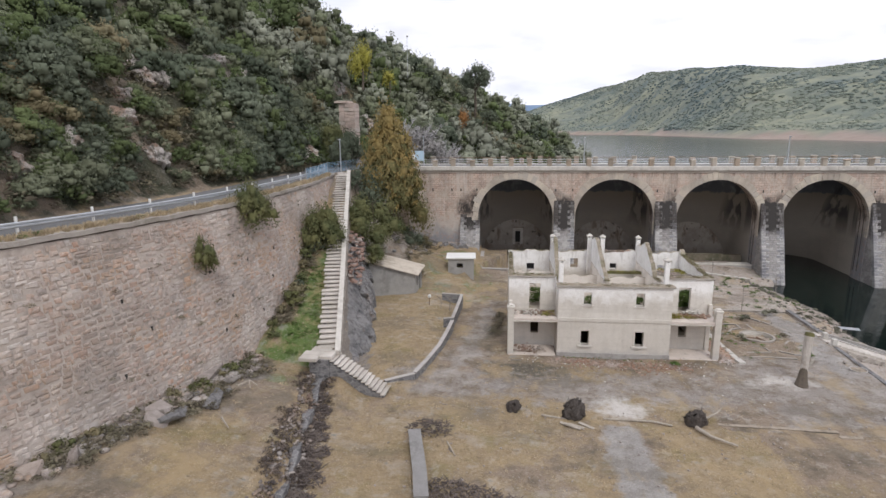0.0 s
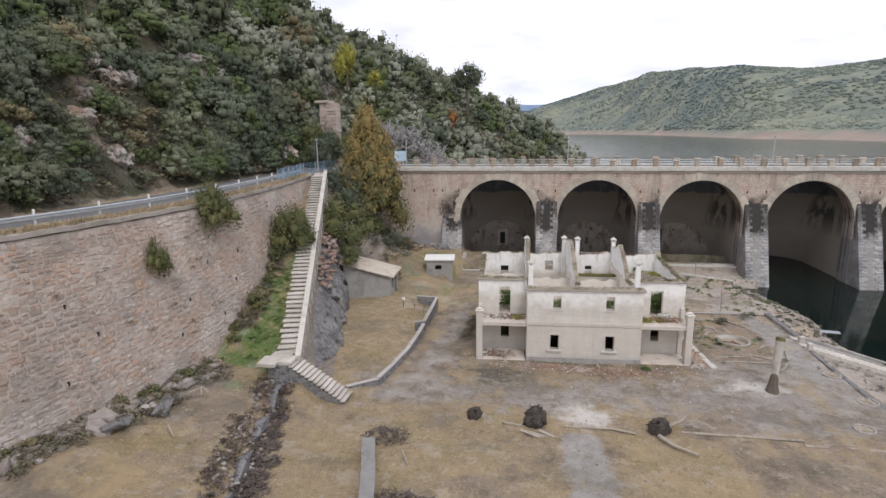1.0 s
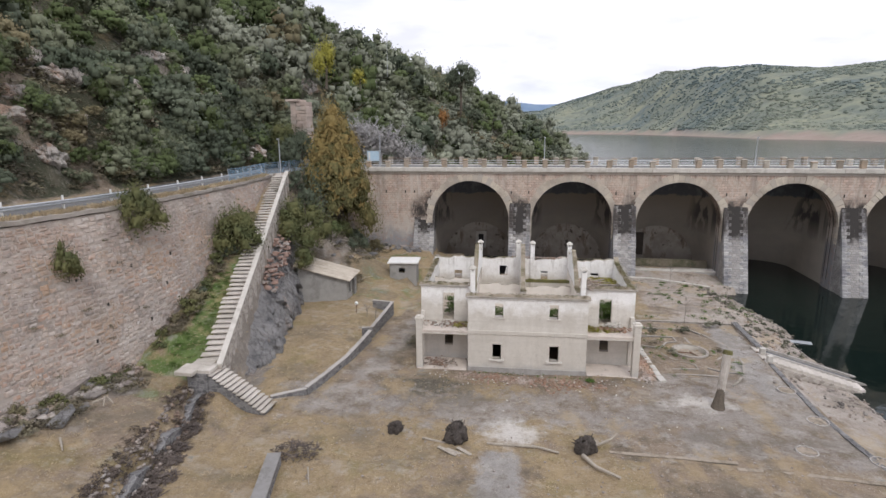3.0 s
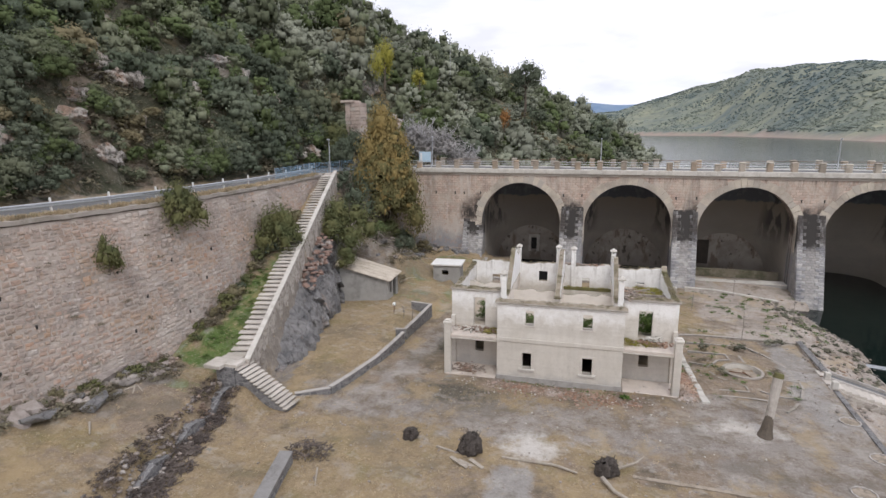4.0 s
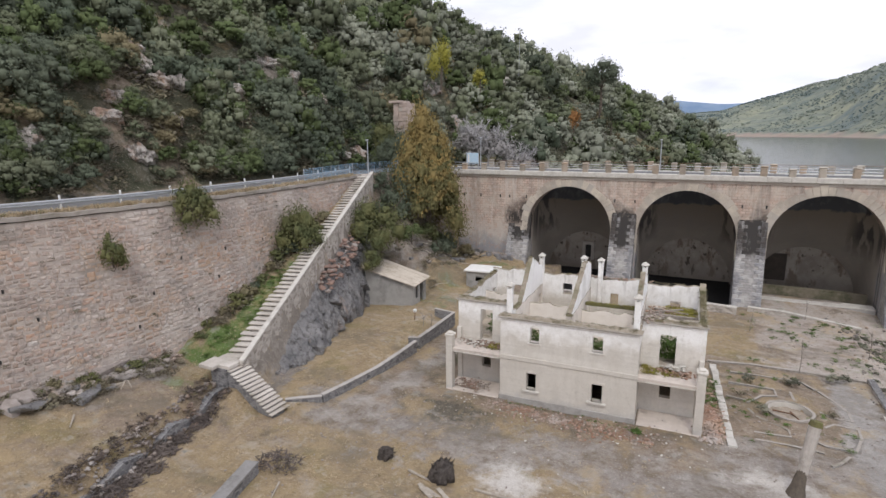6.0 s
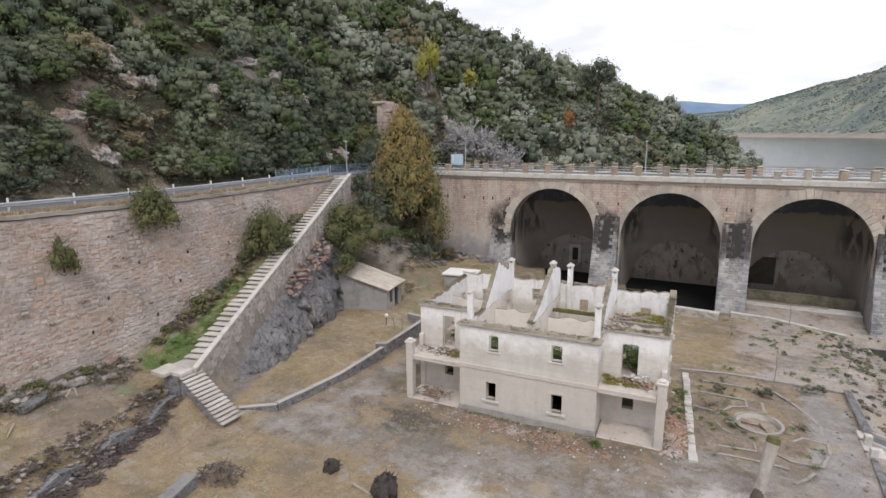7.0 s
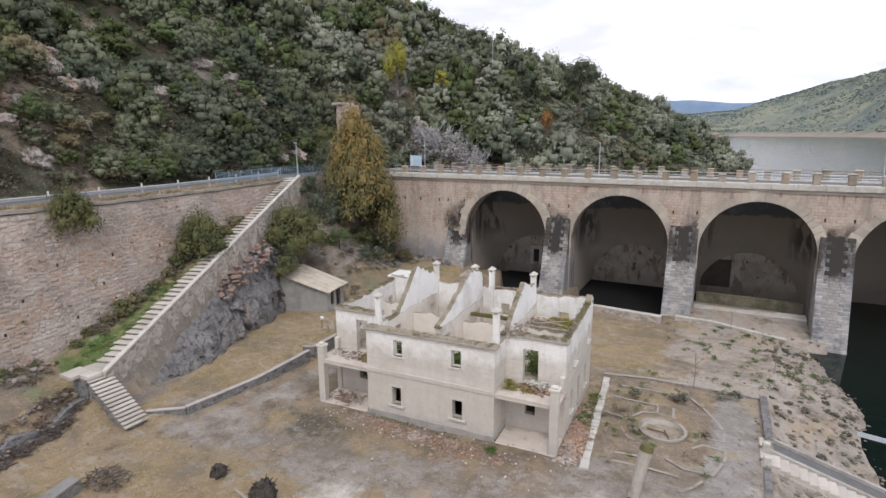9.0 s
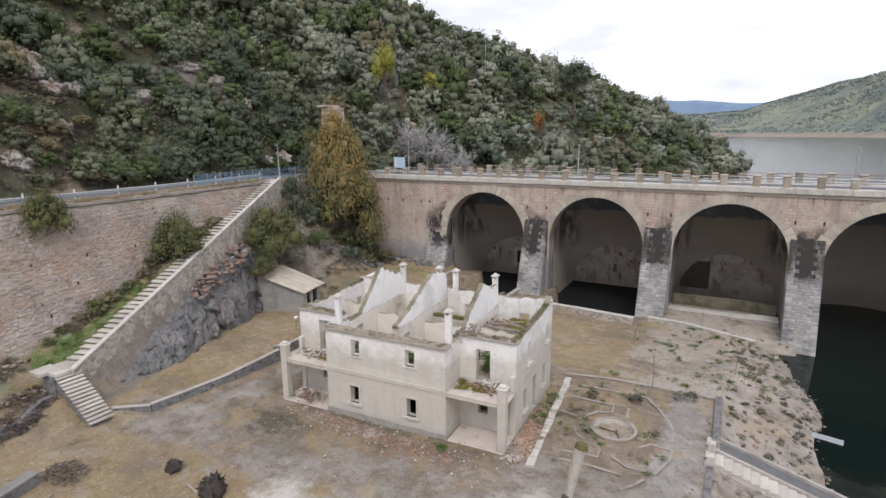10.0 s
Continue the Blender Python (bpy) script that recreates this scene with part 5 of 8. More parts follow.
for cxp, cyp, z0p, zt in ((2.83, 56.31, 3.4, 8.9), (6.57, 55.95, 3.4, 9.05), (7.95, 56.25, 3.4, 8.9), (11.5, 56.19, 3.4, 8.85), (11.77, 46.75, 3.4, 8.7), (2.79, 46.85, 3.4, 8.6)):
    chimney(cxp, cyp, z0p, zt)
house.location.y += 0.12
house.rotation_euler = (0, 0, HOUSE_TURN)


# ---- shed and hut ----
def shed():
    s = thing("shed", "small grey lean-to shed with a pale sheet roof", "shed", (-16, 60.5, 0.8), anchored=True)
    bm = bmesh.new()
    v = [(-18.0, 58.6), (-12.95, 60.2), (-12.6, 62.6), (-19.2, 62.3)]
    zt = [4.95, 3.1, 3.55, 5.3]
    lo = [bm.verts.new((x, y, -0.3)) for x, y in v]
    hi = [bm.verts.new((x, y, z)) for (x, y), z in zip(v, zt)]
    for k in range(4):
        if k != 1:
            bm.faces.new((lo[k], lo[(k + 1) % 4], hi[(k + 1) % 4], hi[k]))
    part("shed_wall", bm, shed_mat, s)
    for t0, t1, z0, z1 in ((0.0, 0.22, -0.3, 3.2), (0.42, 0.55, -0.3, 3.3), (0.8, 1.0, -0.3, 3.45), (0.22, 0.42, -0.3, 1.6)):
        ax, ay = -12.95 + 0.35 * t0, 60.2 + 2.4 * t0
        bx, by = -12.95 + 0.35 * t1, 60.2 + 2.4 * t1
        mesh_object("shed_front", [(ax, ay, z0), (bx, by, z0), (bx, by, z1), (ax, ay, z1), (ax - 0.2, ay, z0), (bx - 0.2, by, z0), (bx - 0.2, by, z1), (ax - 0.2, ay, z1)],
                    [(0, 1, 2, 3), (7, 6, 5, 4), (3, 2, 6, 7), (0, 3, 7, 4), (1, 5, 6, 2)], shed_mat, s)
    mesh_object("shed_floor", [(-18, 58.7, 0.75), (-13, 60.3, 0.75), (-12.7, 62.5, 0.75), (-19, 62.2, 0.75)], [(0, 1, 2, 3)], dark_void, s)
    # roof sheets
    for k in range(5):
        a, b = k / 5, (k + 1) / 5 - 0.012
        def at(u, w, dz):
            p0 = Vector((-18.3, 58.2, 5.05)).lerp(Vector((-19.6, 62.6, 5.5)), w)
            p1 = Vector((-12.5, 59.9, 3.12)).lerp(Vector((-12.2, 63.0, 3.62)), w)
            return tuple(p0.lerp(p1, u) + Vector((0, 0, dz)))
        vs = [at(0, a, 0.1), at(1, a, 0.1), at(1, b, 0.1), at(0, b, 0.1), at(0, a, 0), at(1, a, 0), at(1, b, 0), at(0, b, 0)]
        mesh_object("roof_sheet", vs, [(0, 1, 2, 3), (7, 6, 5, 4), (0, 4, 5, 1), (1, 5, 6, 2), (2, 6, 7, 3), (3, 7, 4, 0)], roof_sheet_mat, s)


shed_mat = make_plain("shed_render", (0.36, 0.35, 0.33), (0.28, 0.27, 0.255), 1.2, 0.93, 0.5, (0.20, 0.195, 0.185))
roof_sheet_mat = make_plain("roof_sheet", (0.56, 0.50, 0.42), (0.44, 0.38, 0.31), 1.0, 0.9, 0.4, (0.34, 0.29, 0.23))
shed()


def hut():
    turn = pose(-8.6, 69.9, -0.95, 0, 0, 6)
    h = thing("hut", "tiny square grey hut with a flat white roof", "hut", (0, 0, 0))
    h.matrix_world = turn
    for dims in ((-1.7, 1.7, -1.3, -1.1, 1.0, 3.0), (-1.7, -0.55, -1.3, -1.1, 3.0, 3.6), (0.25, 1.7, -1.3, -1.1, 3.0, 3.6), (-1.7, 1.7, -1.3, -1.1, 3.6, 4.2), (-1.7, -1.5, -1.1, 1.3, 1.0, 4.2),
                 (1.5, 1.7, -1.1, -0.4, 1.0, 4.2), (1.5, 1.7, 0.3, 1.3, 1.0, 4.2), (1.5, 1.7, -0.4, 0.3, 3.3, 4.2), (-1.5, 1.5, 1.1, 1.3, 1.0, 4.2)):
        boxed("hut_wall", dims, shed_mat, h, bevel=0.0)
    boxed("roof_slab", (-1.95, 1.95, -1.55, 1.55, 4.21, 4.42), white_roof, h, "white flat roof slab", bevel=0.03)


white_roof = make_plain("white_roof", (0.78, 0.77, 0.74), (0.66, 0.65, 0.62), 1.5, 0.85, 0.3)
hut()


# ---- garden wall of the enclosed yard ----
def low_wall(name, label, pts, half, low, high, cap_mat, core_mat, cap=0.1, kind=""):
    """A low wall along points in plan, with a coping; high may change from point to point."""
    w = thing(name, label, "wall", (*pts[0][:2], low), anchored=True, kind=kind)
    n = len(pts)
    def slab(dx, z0, z1, nm, mat):
        verts, faces = [], []
        for i, p in enumerate(pts):
            d = Vector(pts[min(i + 1, n - 1)][:2]) - Vector(pts[max(i - 1, 0)][:2])
            nn = Vector((-d.y, d.x)).normalized() * (half + dx)
            a, b = z0(i), z1(i)
            verts += [(p[0] + nn.x, p[1] + nn.y, a), (p[0] + nn.x, p[1] + nn.y, b), (p[0] - nn.x, p[1] - nn.y, b), (p[0] - nn.x, p[1] - nn.y, a)]
        for i in range(n - 1):
            a, b = 4 * i, 4 * i + 4
            faces += [(a, b, b + 1, a + 1), (a + 1, b + 1, b + 2, a + 2), (a + 2, b + 2, b + 3, a + 3)]
        faces += [(0, 1, 2, 3), tuple(4 * (n - 1) + k for k in (3, 2, 1, 0))]
        mesh_object(nm, verts, faces, mat, w)
    top = (lambda i: high[i]) if isinstance(high, (list, tuple)) else (lambda i: high)
    slab(0, lambda i: low - 0.3, lambda i: top(i) - cap, "wall_body", core_mat)
    if cap:
        slab(0.05, lambda i: top(i) - cap + 0.004, lambda i: top(i), "coping", cap_mat)
    return w


low_wall("garden_wall", "low grey rubble wall with pale coping round the yard", [(-10.9, 37.6), (-10.0, 38.3), (-8.8, 39.2)], 0.11, 0.0, 0.62, wall_cap, dark_rubble, 0.07)
low_wall("garden_wall", "low grey rubble wall with pale coping round the yard", [(-8.8, 39.2), (-8.3, 41.5), (-7.7, 45.0), (-7.4, 48.0), (-7.25, 50.6)], 0.13, 0.0, [0.7, 0.75, 0.8, 1.0, 1.15], wall_cap, dark_rubble, 0.07)
low_wall("garden_wall", "low grey rubble wall with pale coping round the yard", [(-8.2, 51.0), (-7.3, 51.2), (-7.25, 53.5), (-7.2, 58.6), (-9.5, 58.9)], 0.13, 0.2, [1.2, 1.25, 1.3, 1.45, 1.45], wall_cap, dark_rubble, 0.07)


# ---- growth ----
leaf_dark = make_leaf("holm_oak_leaves", (0.078, 0.096, 0.066), (0.112, 0.128, 0.090), (0.150, 0.165, 0.122), 0.10)
leaf_olive = make_leaf("olive_leaves", (0.150, 0.162, 0.108), (0.124, 0.140, 0.086), (0.180, 0.186, 0.130), 0.08)
leaf_green = make_leaf("mastic_leaves", (0.080, 0.106, 0.046), (0.105, 0.130, 0.058), (0.138, 0.160, 0.078), 0.12)
# leaves of the far slope, made paler to hold the haze
leaf_pale = make_leaf("hazed_slope_leaves", (0.250, 0.262, 0.205), (0.210, 0.225, 0.168), (0.275, 0.276, 0.210), 0.05)
leaf_bush = make_leaf("evergreen_bush_leaves", (0.085, 0.100, 0.048), (0.130, 0.130, 0.058), (0.175, 0.160, 0.075), 0.5)
leaf_brown = make_leaf("autumn_leaves", (0.195, 0.165, 0.098), (0.170, 0.156, 0.094), (0.225, 0.180, 0.112), 0.2)
leaf_rust = make_leaf("rust_leaves", (0.30, 0.15, 0.06), (0.24, 0.13, 0.06), (0.34, 0.19, 0.08), 0.3)
leaf_yellow = make_leaf("yellow_leaves", (0.330, 0.310, 0.060), (0.270, 0.260, 0.070), (0.420, 0.370, 0.080), 0.3)
leaf_poplar_low = make_leaf("poplar_low_leaves", (0.125, 0.122, 0.058), (0.165, 0.146, 0.066), (0.20, 0.165, 0.072), 0.35)
leaf_poplar = make_leaf("poplar_leaves", (0.270, 0.198, 0.078), (0.205, 0.168, 0.075), (0.31, 0.228, 0.090), 0.35)
twig_grey = make_plain("grey_twigs", (0.50, 0.49, 0.49), (0.38, 0.37, 0.37), 3.0, 0.95, 0.3)


def cube_ball(n=3):
    """A ball of quads: unit vectors and faces."""
    verts, faces, seen = [], [], {}
    for axis in range(3):
        for side in (-1, 1):
            idx = {}
            for i in range(n + 1):
                for j in range(n + 1):
                    p = [0, 0, 0]
                    p[axis], p[(axis + 1) % 3], p[(axis + 2) % 3] = side, -1 + 2 * i / n, -1 + 2 * j / n
                    key = tuple(round(v, 4) for v in p)
                    if key not in seen:
                        seen[key] = len(verts)
                        v = np.array(p, float)
                        verts.append(v / np.linalg.norm(v))
                    idx[i, j] = seen[key]
            for i in range(n):
                for j in range(n):
                    f = (idx[i, j], idx[i + 1, j], idx[i + 1, j + 1], idx[i, j + 1])
                    faces.append(f if side > 0 else f[::-1])
    return np.array(verts), np.array(faces)


BALL_V, BALL_F = cube_ball(3)
LUMP_V, LUMP_F = cube_ball(1)


def crown_proto(rs, lobes, leaves, size, flat=0.8, core=True, tall=1.0):
    """Leaf quads over the leafy lobes of a lumpy crown, about one unit wide, standing on z = 0."""
    verts, faces = [], []
    d = rs.normal(size=(lobes, 3))
    d /= np.linalg.norm(d, axis=1, keepdims=True)
    d[:, 2] = np.abs(d[:, 2]) * 1.15 - 0.35
    lean = rs.uniform(-0.06, 0.06, 2)
    far = rs.uniform(0.45, 1.0, (lobes, 1)) ** 0.6
    centres = d * far * np.array([0.36, 0.36, 0.38 * tall]) + np.array([0, 0, 0.36 * tall])
    centres[:, :2] += lean * centres[:, 2:] * 2
    radii = rs.uniform(0.5, 1.0, lobes) * 0.19 * (24 / lobes) ** 0.33
    heart = np.array([lean[0], lean[1], 0.34 * tall])
    pick = rs.choice(lobes, leaves, p=radii ** 2 / np.sum(radii ** 2))
    d = rs.normal(size=(leaves, 3))
    d /= np.linalg.norm(d, axis=1, keepdims=True)
    p = centres[pick] + d * radii[pick][:, None] * rs.uniform(0.5, 1.5, (leaves, 1)) * np.array([1, 1, flat])
    out = p - heart
    out /= np.linalg.norm(out, axis=1, keepdims=True) + 1e-6
    nrm = 0.5 * d + 0.45 * out + rs.normal(scale=0.40, size=(leaves, 3)) + np.array([0, 0, 0.1])
    nrm /= np.linalg.norm(nrm, axis=1, keepdims=True)
    t = np.cross(nrm, rs.normal(size=(leaves, 3)))
    t /= np.linalg.norm(t, axis=1, keepdims=True)
    b = np.cross(nrm, t)
    s = size * rs.uniform(0.55, 1.4, (leaves, 1))
    quad = np.stack([p - t * s, p - b * s * 0.55, p + t * s, p + b * s * 0.55], 1).reshape(-1, 3)
    verts.append(quad)
    faces.append(np.arange(leaves * 4).reshape(-1, 4))
    if core:
        count = leaves * 4
        for c, r in zip(centres, radii):
            v = LUMP_V * rs.uniform(0.45, 0.9, (len(LUMP_V), 1)) * r * np.array([1, 1, flat])
            a = rs.uniform(0, 6.28)
            v = np.stack([v[:, 0] * math.cos(a) - v[:, 1] * math.sin(a), v[:, 0] * math.sin(a) + v[:, 1] * math.cos(a), v[:, 2]], 1)
            verts.append(v + c)
            faces.append(LUMP_F + count)
            count += len(v)
    return np.concatenate(verts), np.concatenate(faces)


def quads_mesh(name, verts, faces, mat, tint=None):
    me = bpy.data.meshes.new(name)
    me.vertices.add(len(verts))
    me.vertices.foreach_set("co", np.ascontiguousarray(verts, np.float32).ravel())
    me.loops.add(len(faces) * 4)
    me.loops.foreach_set("vertex_index", np.ascontiguousarray(faces, np.int32).ravel())
    me.polygons.add(len(faces))
    me.polygons.foreach_set("loop_start", np.arange(0, len(faces) * 4, 4, dtype=np.int32))
    me.update(calc_edges=True)
    a = me.attributes.new("tint", "FLOAT", "POINT")
    a.data.foreach_set("value", np.full(len(verts), 0.5, np.float32) if tint is None else np.ascontiguousarray(tint, np.float32))
    me.materials.append(mat)
    return me


def scatter(name, label, category, protos, spots, mat, spread=0.5):
    """One mesh of many crowns. A spot is x, y, z, width, height, turn, prototype."""
    vs, fs, tints, n = [], [], [], 0
    shades = np.random.RandomState(len(spots))
    for x, y, z, w, h, turn, k in spots:
        v, f = protos[int(k) % len(protos)]
        c, s = math.cos(turn), math.sin(turn)
        q = np.empty_like(v)
        q[:, 0] = (v[:, 0] * c - v[:, 1] * s) * w + x
        q[:, 1] = (v[:, 0] * s + v[:, 1] * c) * w + y
        q[:, 2] = v[:, 2] * h + z
        vs.append(q)
        fs.append(f + n)
        tints.append(np.full(len(v), shades.uniform(0.5 - spread, 0.5 + spread)))
        n += len(v)
    return tagged(new(name, quads_mesh(name, np.concatenate(vs), np.concatenate(fs), mat, np.concatenate(tints))), label, category, kind="stuff")


rs = np.random.RandomState(17)
NEAR = [crown_proto(rs, 36, 1500, 0.0185) for _ in range(8)]
MID = [crown_proto(rs, 26, 640, 0.0235) for _ in range(8)]
FAR = [crown_proto(rs, 18, 300, 0.034, 0.9) for _ in range(7)]
CLUMP = [crown_proto(rs, 9, 130, 0.06, 0.9) for _ in range(6)]
SPARSE = [crown_proto(rs, 10, 40, 0.09) for _ in range(5)]


# rock outcrops among the scrub: place and number of blocks
rk = random.Random(5)
ROCKS = ((-41.0, 49.9, 28.6, 3), (-39.2, 50.3, 27.0, 3), (-37.6, 50.6, 25.4, 2), (-37.2, 52.8, 25.4, 3), (-37.8, 59.9, 25.0, 4), (-41.4, 71.2, 29.6, 4), (-39.9, 73.6, 28.0, 3), (-36.2, 75.6, 24.6, 2),
         (-31.9, 74.7, 16.8, 3), (-31.9, 78.2, 17.0, 3), (-34.6, 87.1, 17.8, 4), (-35.0, 43.2, 23.2, 2), (-34.0, 41.6, 21.5, 3), (-33.2, 38.5, 20.0, 3), (-34.8, 49.5, 21.2, 2), (-32.4, 43.6, 18.0, 2),
         (-33.0, 34.5, 19.5, 3), (-32.4, 29.0, 18.0, 3), (-42.0, 122.6, 29.5, 3), (-34.6, 118.0, 21.5, 2), (-47.4, 166.0, 40.0, 3), (-38.1, 158.3, 33.5, 3), (-34.0, 100.0, 26.5, 2), (-48.0, 88.0, 29.0, 3))


def rocky_patch(x, y):
    """Where the hillside shows bare rock between the bushes."""
    return ripple(x + 13, y * 1.3 - 40, 26) + 0.5 * ripple(x, y, 9)


def plant_hillside():
    sets = {k: {"near": [], "mid": [], "far": [], "sparse": []} for k in ("dark", "olive", "green", "brown", "pale")}
    y = 12.0
    while y < 300:
        step = 2.75 if y < 96 else 3.6 if y < 120 else 5.0
        x = -31.5
        while x > -125:
            px, py = x + rs.uniform(-1.2, 1.2), y + rs.uniform(-1.2, 1.2)
            x -= step * rs.uniform(0.8, 1.25)
            if py < 91 and px > -31.6:
                continue
            spot(sets, px, py)
        # the steep cutting above the road
        for _ in range(10 if y < 84 else 0):
            spot(sets, rs.uniform(-39.5, -31.4), y + rs.uniform(-1.3, 1.3), 0.8)
        for _ in range(5 if y < 84 else 0):
            spot(sets, rs.uniform(-35.0, -31.2), y + rs.uniform(-1.3, 1.3), 0.9)
        for _ in range(7 if y < 64 else 0):
            spot(sets, rs.uniform(-34.5, -31.3), y + rs.uniform(-1.3, 1.3), 0.75)
        for _ in range(5 if y < 64 else 0):
            spot(sets, rs.uniform(-46.0, -34.0), y + rs.uniform(-1.3, 1.3), 0.7)
        # the slope towards the lake behind the dam
        x = -31.0
        while y > 92 and x < 34:
            px, py = x + rs.uniform(-1.2, 1.2), y + rs.uniform(-1.2, 1.2)
            x += step * rs.uniform(0.8, 1.25)
            spot(sets, px, py)
        y += step
    return sets


def spot(sets, px, py, scale=1.0):
    z = float(ground_height(px, py))
    if z < 1.5:
        return
    if py > 96 and px > -60 and float(hill_far(px, py)) < 1.5:
        return
    if any(-1.0 < px - x < 4.2 and abs(py - y + (px - x) * 0.45) < 0.3 + 0.5 * n for x, y, _, n in ROCKS if y > 40) and rs.uniform() < 0.88:
        return
    bare = float(rocky_patch(px, py))
    dist = math.hypot(px - 12, py - 6)
    lod = "near" if dist < 68 else "mid" if dist < 125 else "far"
    high = min(math.degrees(math.atan2(z + 1.0 - 20.0, math.hypot(px - x, py - y))) for x, y in ((0, 0), (10, 4), (19, 12), (28, 16)))
    if high > 14.0 or py < 19:
        lod = "sparse"
        if rs.uniform() < 0.55:
            return
    open_slope = py < 52 and px > -40
    if open_slope and rs.uniform() < 0.15 * (float(ripple(px, py, 7)) > 0.2):
        return
    u = 0.8 * rs.uniform() + 0.30 * float(ripple(px, py, 34))
    if open_slope:
        u += 0.30
    if 60 < py < 96 and px > -40:
        u -= 0.12
    if z > 33:
        u = min(0.93, u + 0.2)
    kind = "dark" if u < 0.40 else "green" if u < 0.60 else "olive" if u < 0.95 else "brown"
    if open_slope and rs.uniform() < 0.08:
        kind = "brown"
    # behind the dam paler kinds prevail, haze put into their colours
    if py > 95:
        q = rs.uniform() + 0.28 * float(ripple(px, py, 30))
        kind = "dark" if q < 0.10 else "green" if q < 0.26 else "olive" if q < 0.60 else "pale" if q < 1.02 else "brown"
    w = (3.2 + 4.6 * rs.uniform() ** 1.5) * (1.75 if lod == "far" else 1.25 if py > 95 else 1.0) * scale
    h = w * rs.uniform(0.75, 1.35)
    if bare > 0.5 or open_slope:
        w, h = w * 0.85, h * 0.72
    if px > -34 and py < 80:
        w, h = w * 0.8, h * 0.8
    if math.hypot(px + 17, py - 181) < 18:
        w, h = w * 0.75, h * 0.55
    sets[kind][lod].append((px, py, z - 0.12 * h, w, h * 1.15, rs.uniform(0, 6.28), rs.randint(0, 6)))


HILL = plant_hillside()
for kind, mat, label in (("dark", leaf_dark, "dense dark green holm oak scrub on the hillside"), ("green", leaf_green, "green mastic bushes on the hillside"),
                         ("olive", leaf_olive, "grey-green olive scrub on the hillside"), ("pale", leaf_pale, "scrub on the far slope, haze painted in as paler green"), ("brown", leaf_brown, "rust-brown autumn bushes on the hillside")):
    for lod, protos in (("near", NEAR), ("mid", MID), ("far", FAR), ("sparse", SPARSE)):
        if HILL[kind][lod]:
            scatter("hillside_scrub", label, "bushes", protos, HILL[kind][lod], mat, 0.36)


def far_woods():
    """Tree crowns over the hills across the lake, with haze put into their colour."""
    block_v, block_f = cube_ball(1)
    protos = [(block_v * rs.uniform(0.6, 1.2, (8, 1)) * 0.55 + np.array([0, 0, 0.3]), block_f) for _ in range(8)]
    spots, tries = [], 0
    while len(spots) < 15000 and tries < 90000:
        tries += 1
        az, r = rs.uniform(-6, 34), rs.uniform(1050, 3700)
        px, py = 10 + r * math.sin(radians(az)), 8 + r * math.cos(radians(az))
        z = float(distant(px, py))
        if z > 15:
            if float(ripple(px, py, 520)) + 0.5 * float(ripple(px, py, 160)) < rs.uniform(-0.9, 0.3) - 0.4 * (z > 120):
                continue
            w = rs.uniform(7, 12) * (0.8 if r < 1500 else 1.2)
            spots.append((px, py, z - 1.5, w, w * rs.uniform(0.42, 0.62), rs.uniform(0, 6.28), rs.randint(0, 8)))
    ob = scatter("far_woods", "green woods on the hills across the lake, haze put into their colour", "woods", protos, spots, leaf_far, 0.16)
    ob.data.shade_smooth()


# paler, bluer greens: haze painted into the far leaves
leaf_far = make_leaf("hazed_wood_leaves", (0.130, 0.170, 0.175), (0.215, 0.240, 0.195), (0.250, 0.262, 0.205), 0.0025)
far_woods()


def tree(name, label, at, height, width, leaf, lobes, leaves, size, trunk_h, seed, flat=0.85, tall=1.0, wood=None, limbs=6, group="", taper=0.0, lower=None):
    """A tree with a tapered trunk, limbs and a crown of leaves, of another tint below if so given."""
    r = np.random.RandomState(seed)
    t = thing(name, label, "tree" if height > 3 else "bush", at, group)
    bm = bmesh.new()
    r0 = max(0.06, height * 0.022)
    tube(bm, [(0, 0, -0.5), (0.04 * height * 0.3, 0.02, height * 0.3), (0.02, 0.05, height * 0.62), (0.0, 0.0, height * 0.86)], [r0 * 1.25, r0, r0 * 0.6, r0 * 0.2], 8)
    part("trunk", bm, wood or bark, t)
    for k in range(limbs):
        a = 6.28 * k / limbs + r.uniform(-0.4, 0.4)
        z = r.uniform(trunk_h, height * 0.6)
        reach = width * r.uniform(0.22, 0.4)
        bm = bmesh.new()
        tube(bm, [(0, 0, z), (reach * 0.5 * math.cos(a), reach * 0.5 * math.sin(a), z + reach * 0.3), (reach * math.cos(a), reach * math.sin(a), z + reach * 0.9)], [r0 * 0.5, r0 * 0.35, r0 * 0.12], 6)
        part("limb", bm, wood or bark, t)
    v, f = crown_proto(r, lobes, leaves, size, flat, True, tall)
    span = v[:, 2].max() - v[:, 2].min()
    v = np.stack([v[:, 0] * width, v[:, 1] * width, trunk_h + (v[:, 2] - v[:, 2].min()) / span * (height - trunk_h)], 1)
    up = np.clip((v[:, 2] - trunk_h) / (height - trunk_h), 0, 1)
    v[:, :2] *= (1 + 0.35 * taper - taper * up)[:, None]
    me = quads_mesh("crown", v, f, leaf)
    if lower:
        me.materials.append(lower)
        c, share = v[f].mean(axis=1), up[f].mean(axis=1)
        below = share + 0.35 * ripple(c[:, 0] * 3 + c[:, 1], c[:, 2] * 3, 4) + 0.10 * ripple(c[:, 0] * 9, c[:, 2] * 9 + c[:, 1] * 7, 4) < 0.48
        me.polygons.foreach_set("material_index", below.astype(np.int32))
    ob = new("crown", me)
    ob.parent = t
    return t


def on_ground(x, y, sink=0.1):
    return (x, y, float(ground_height(x, y)) - sink)


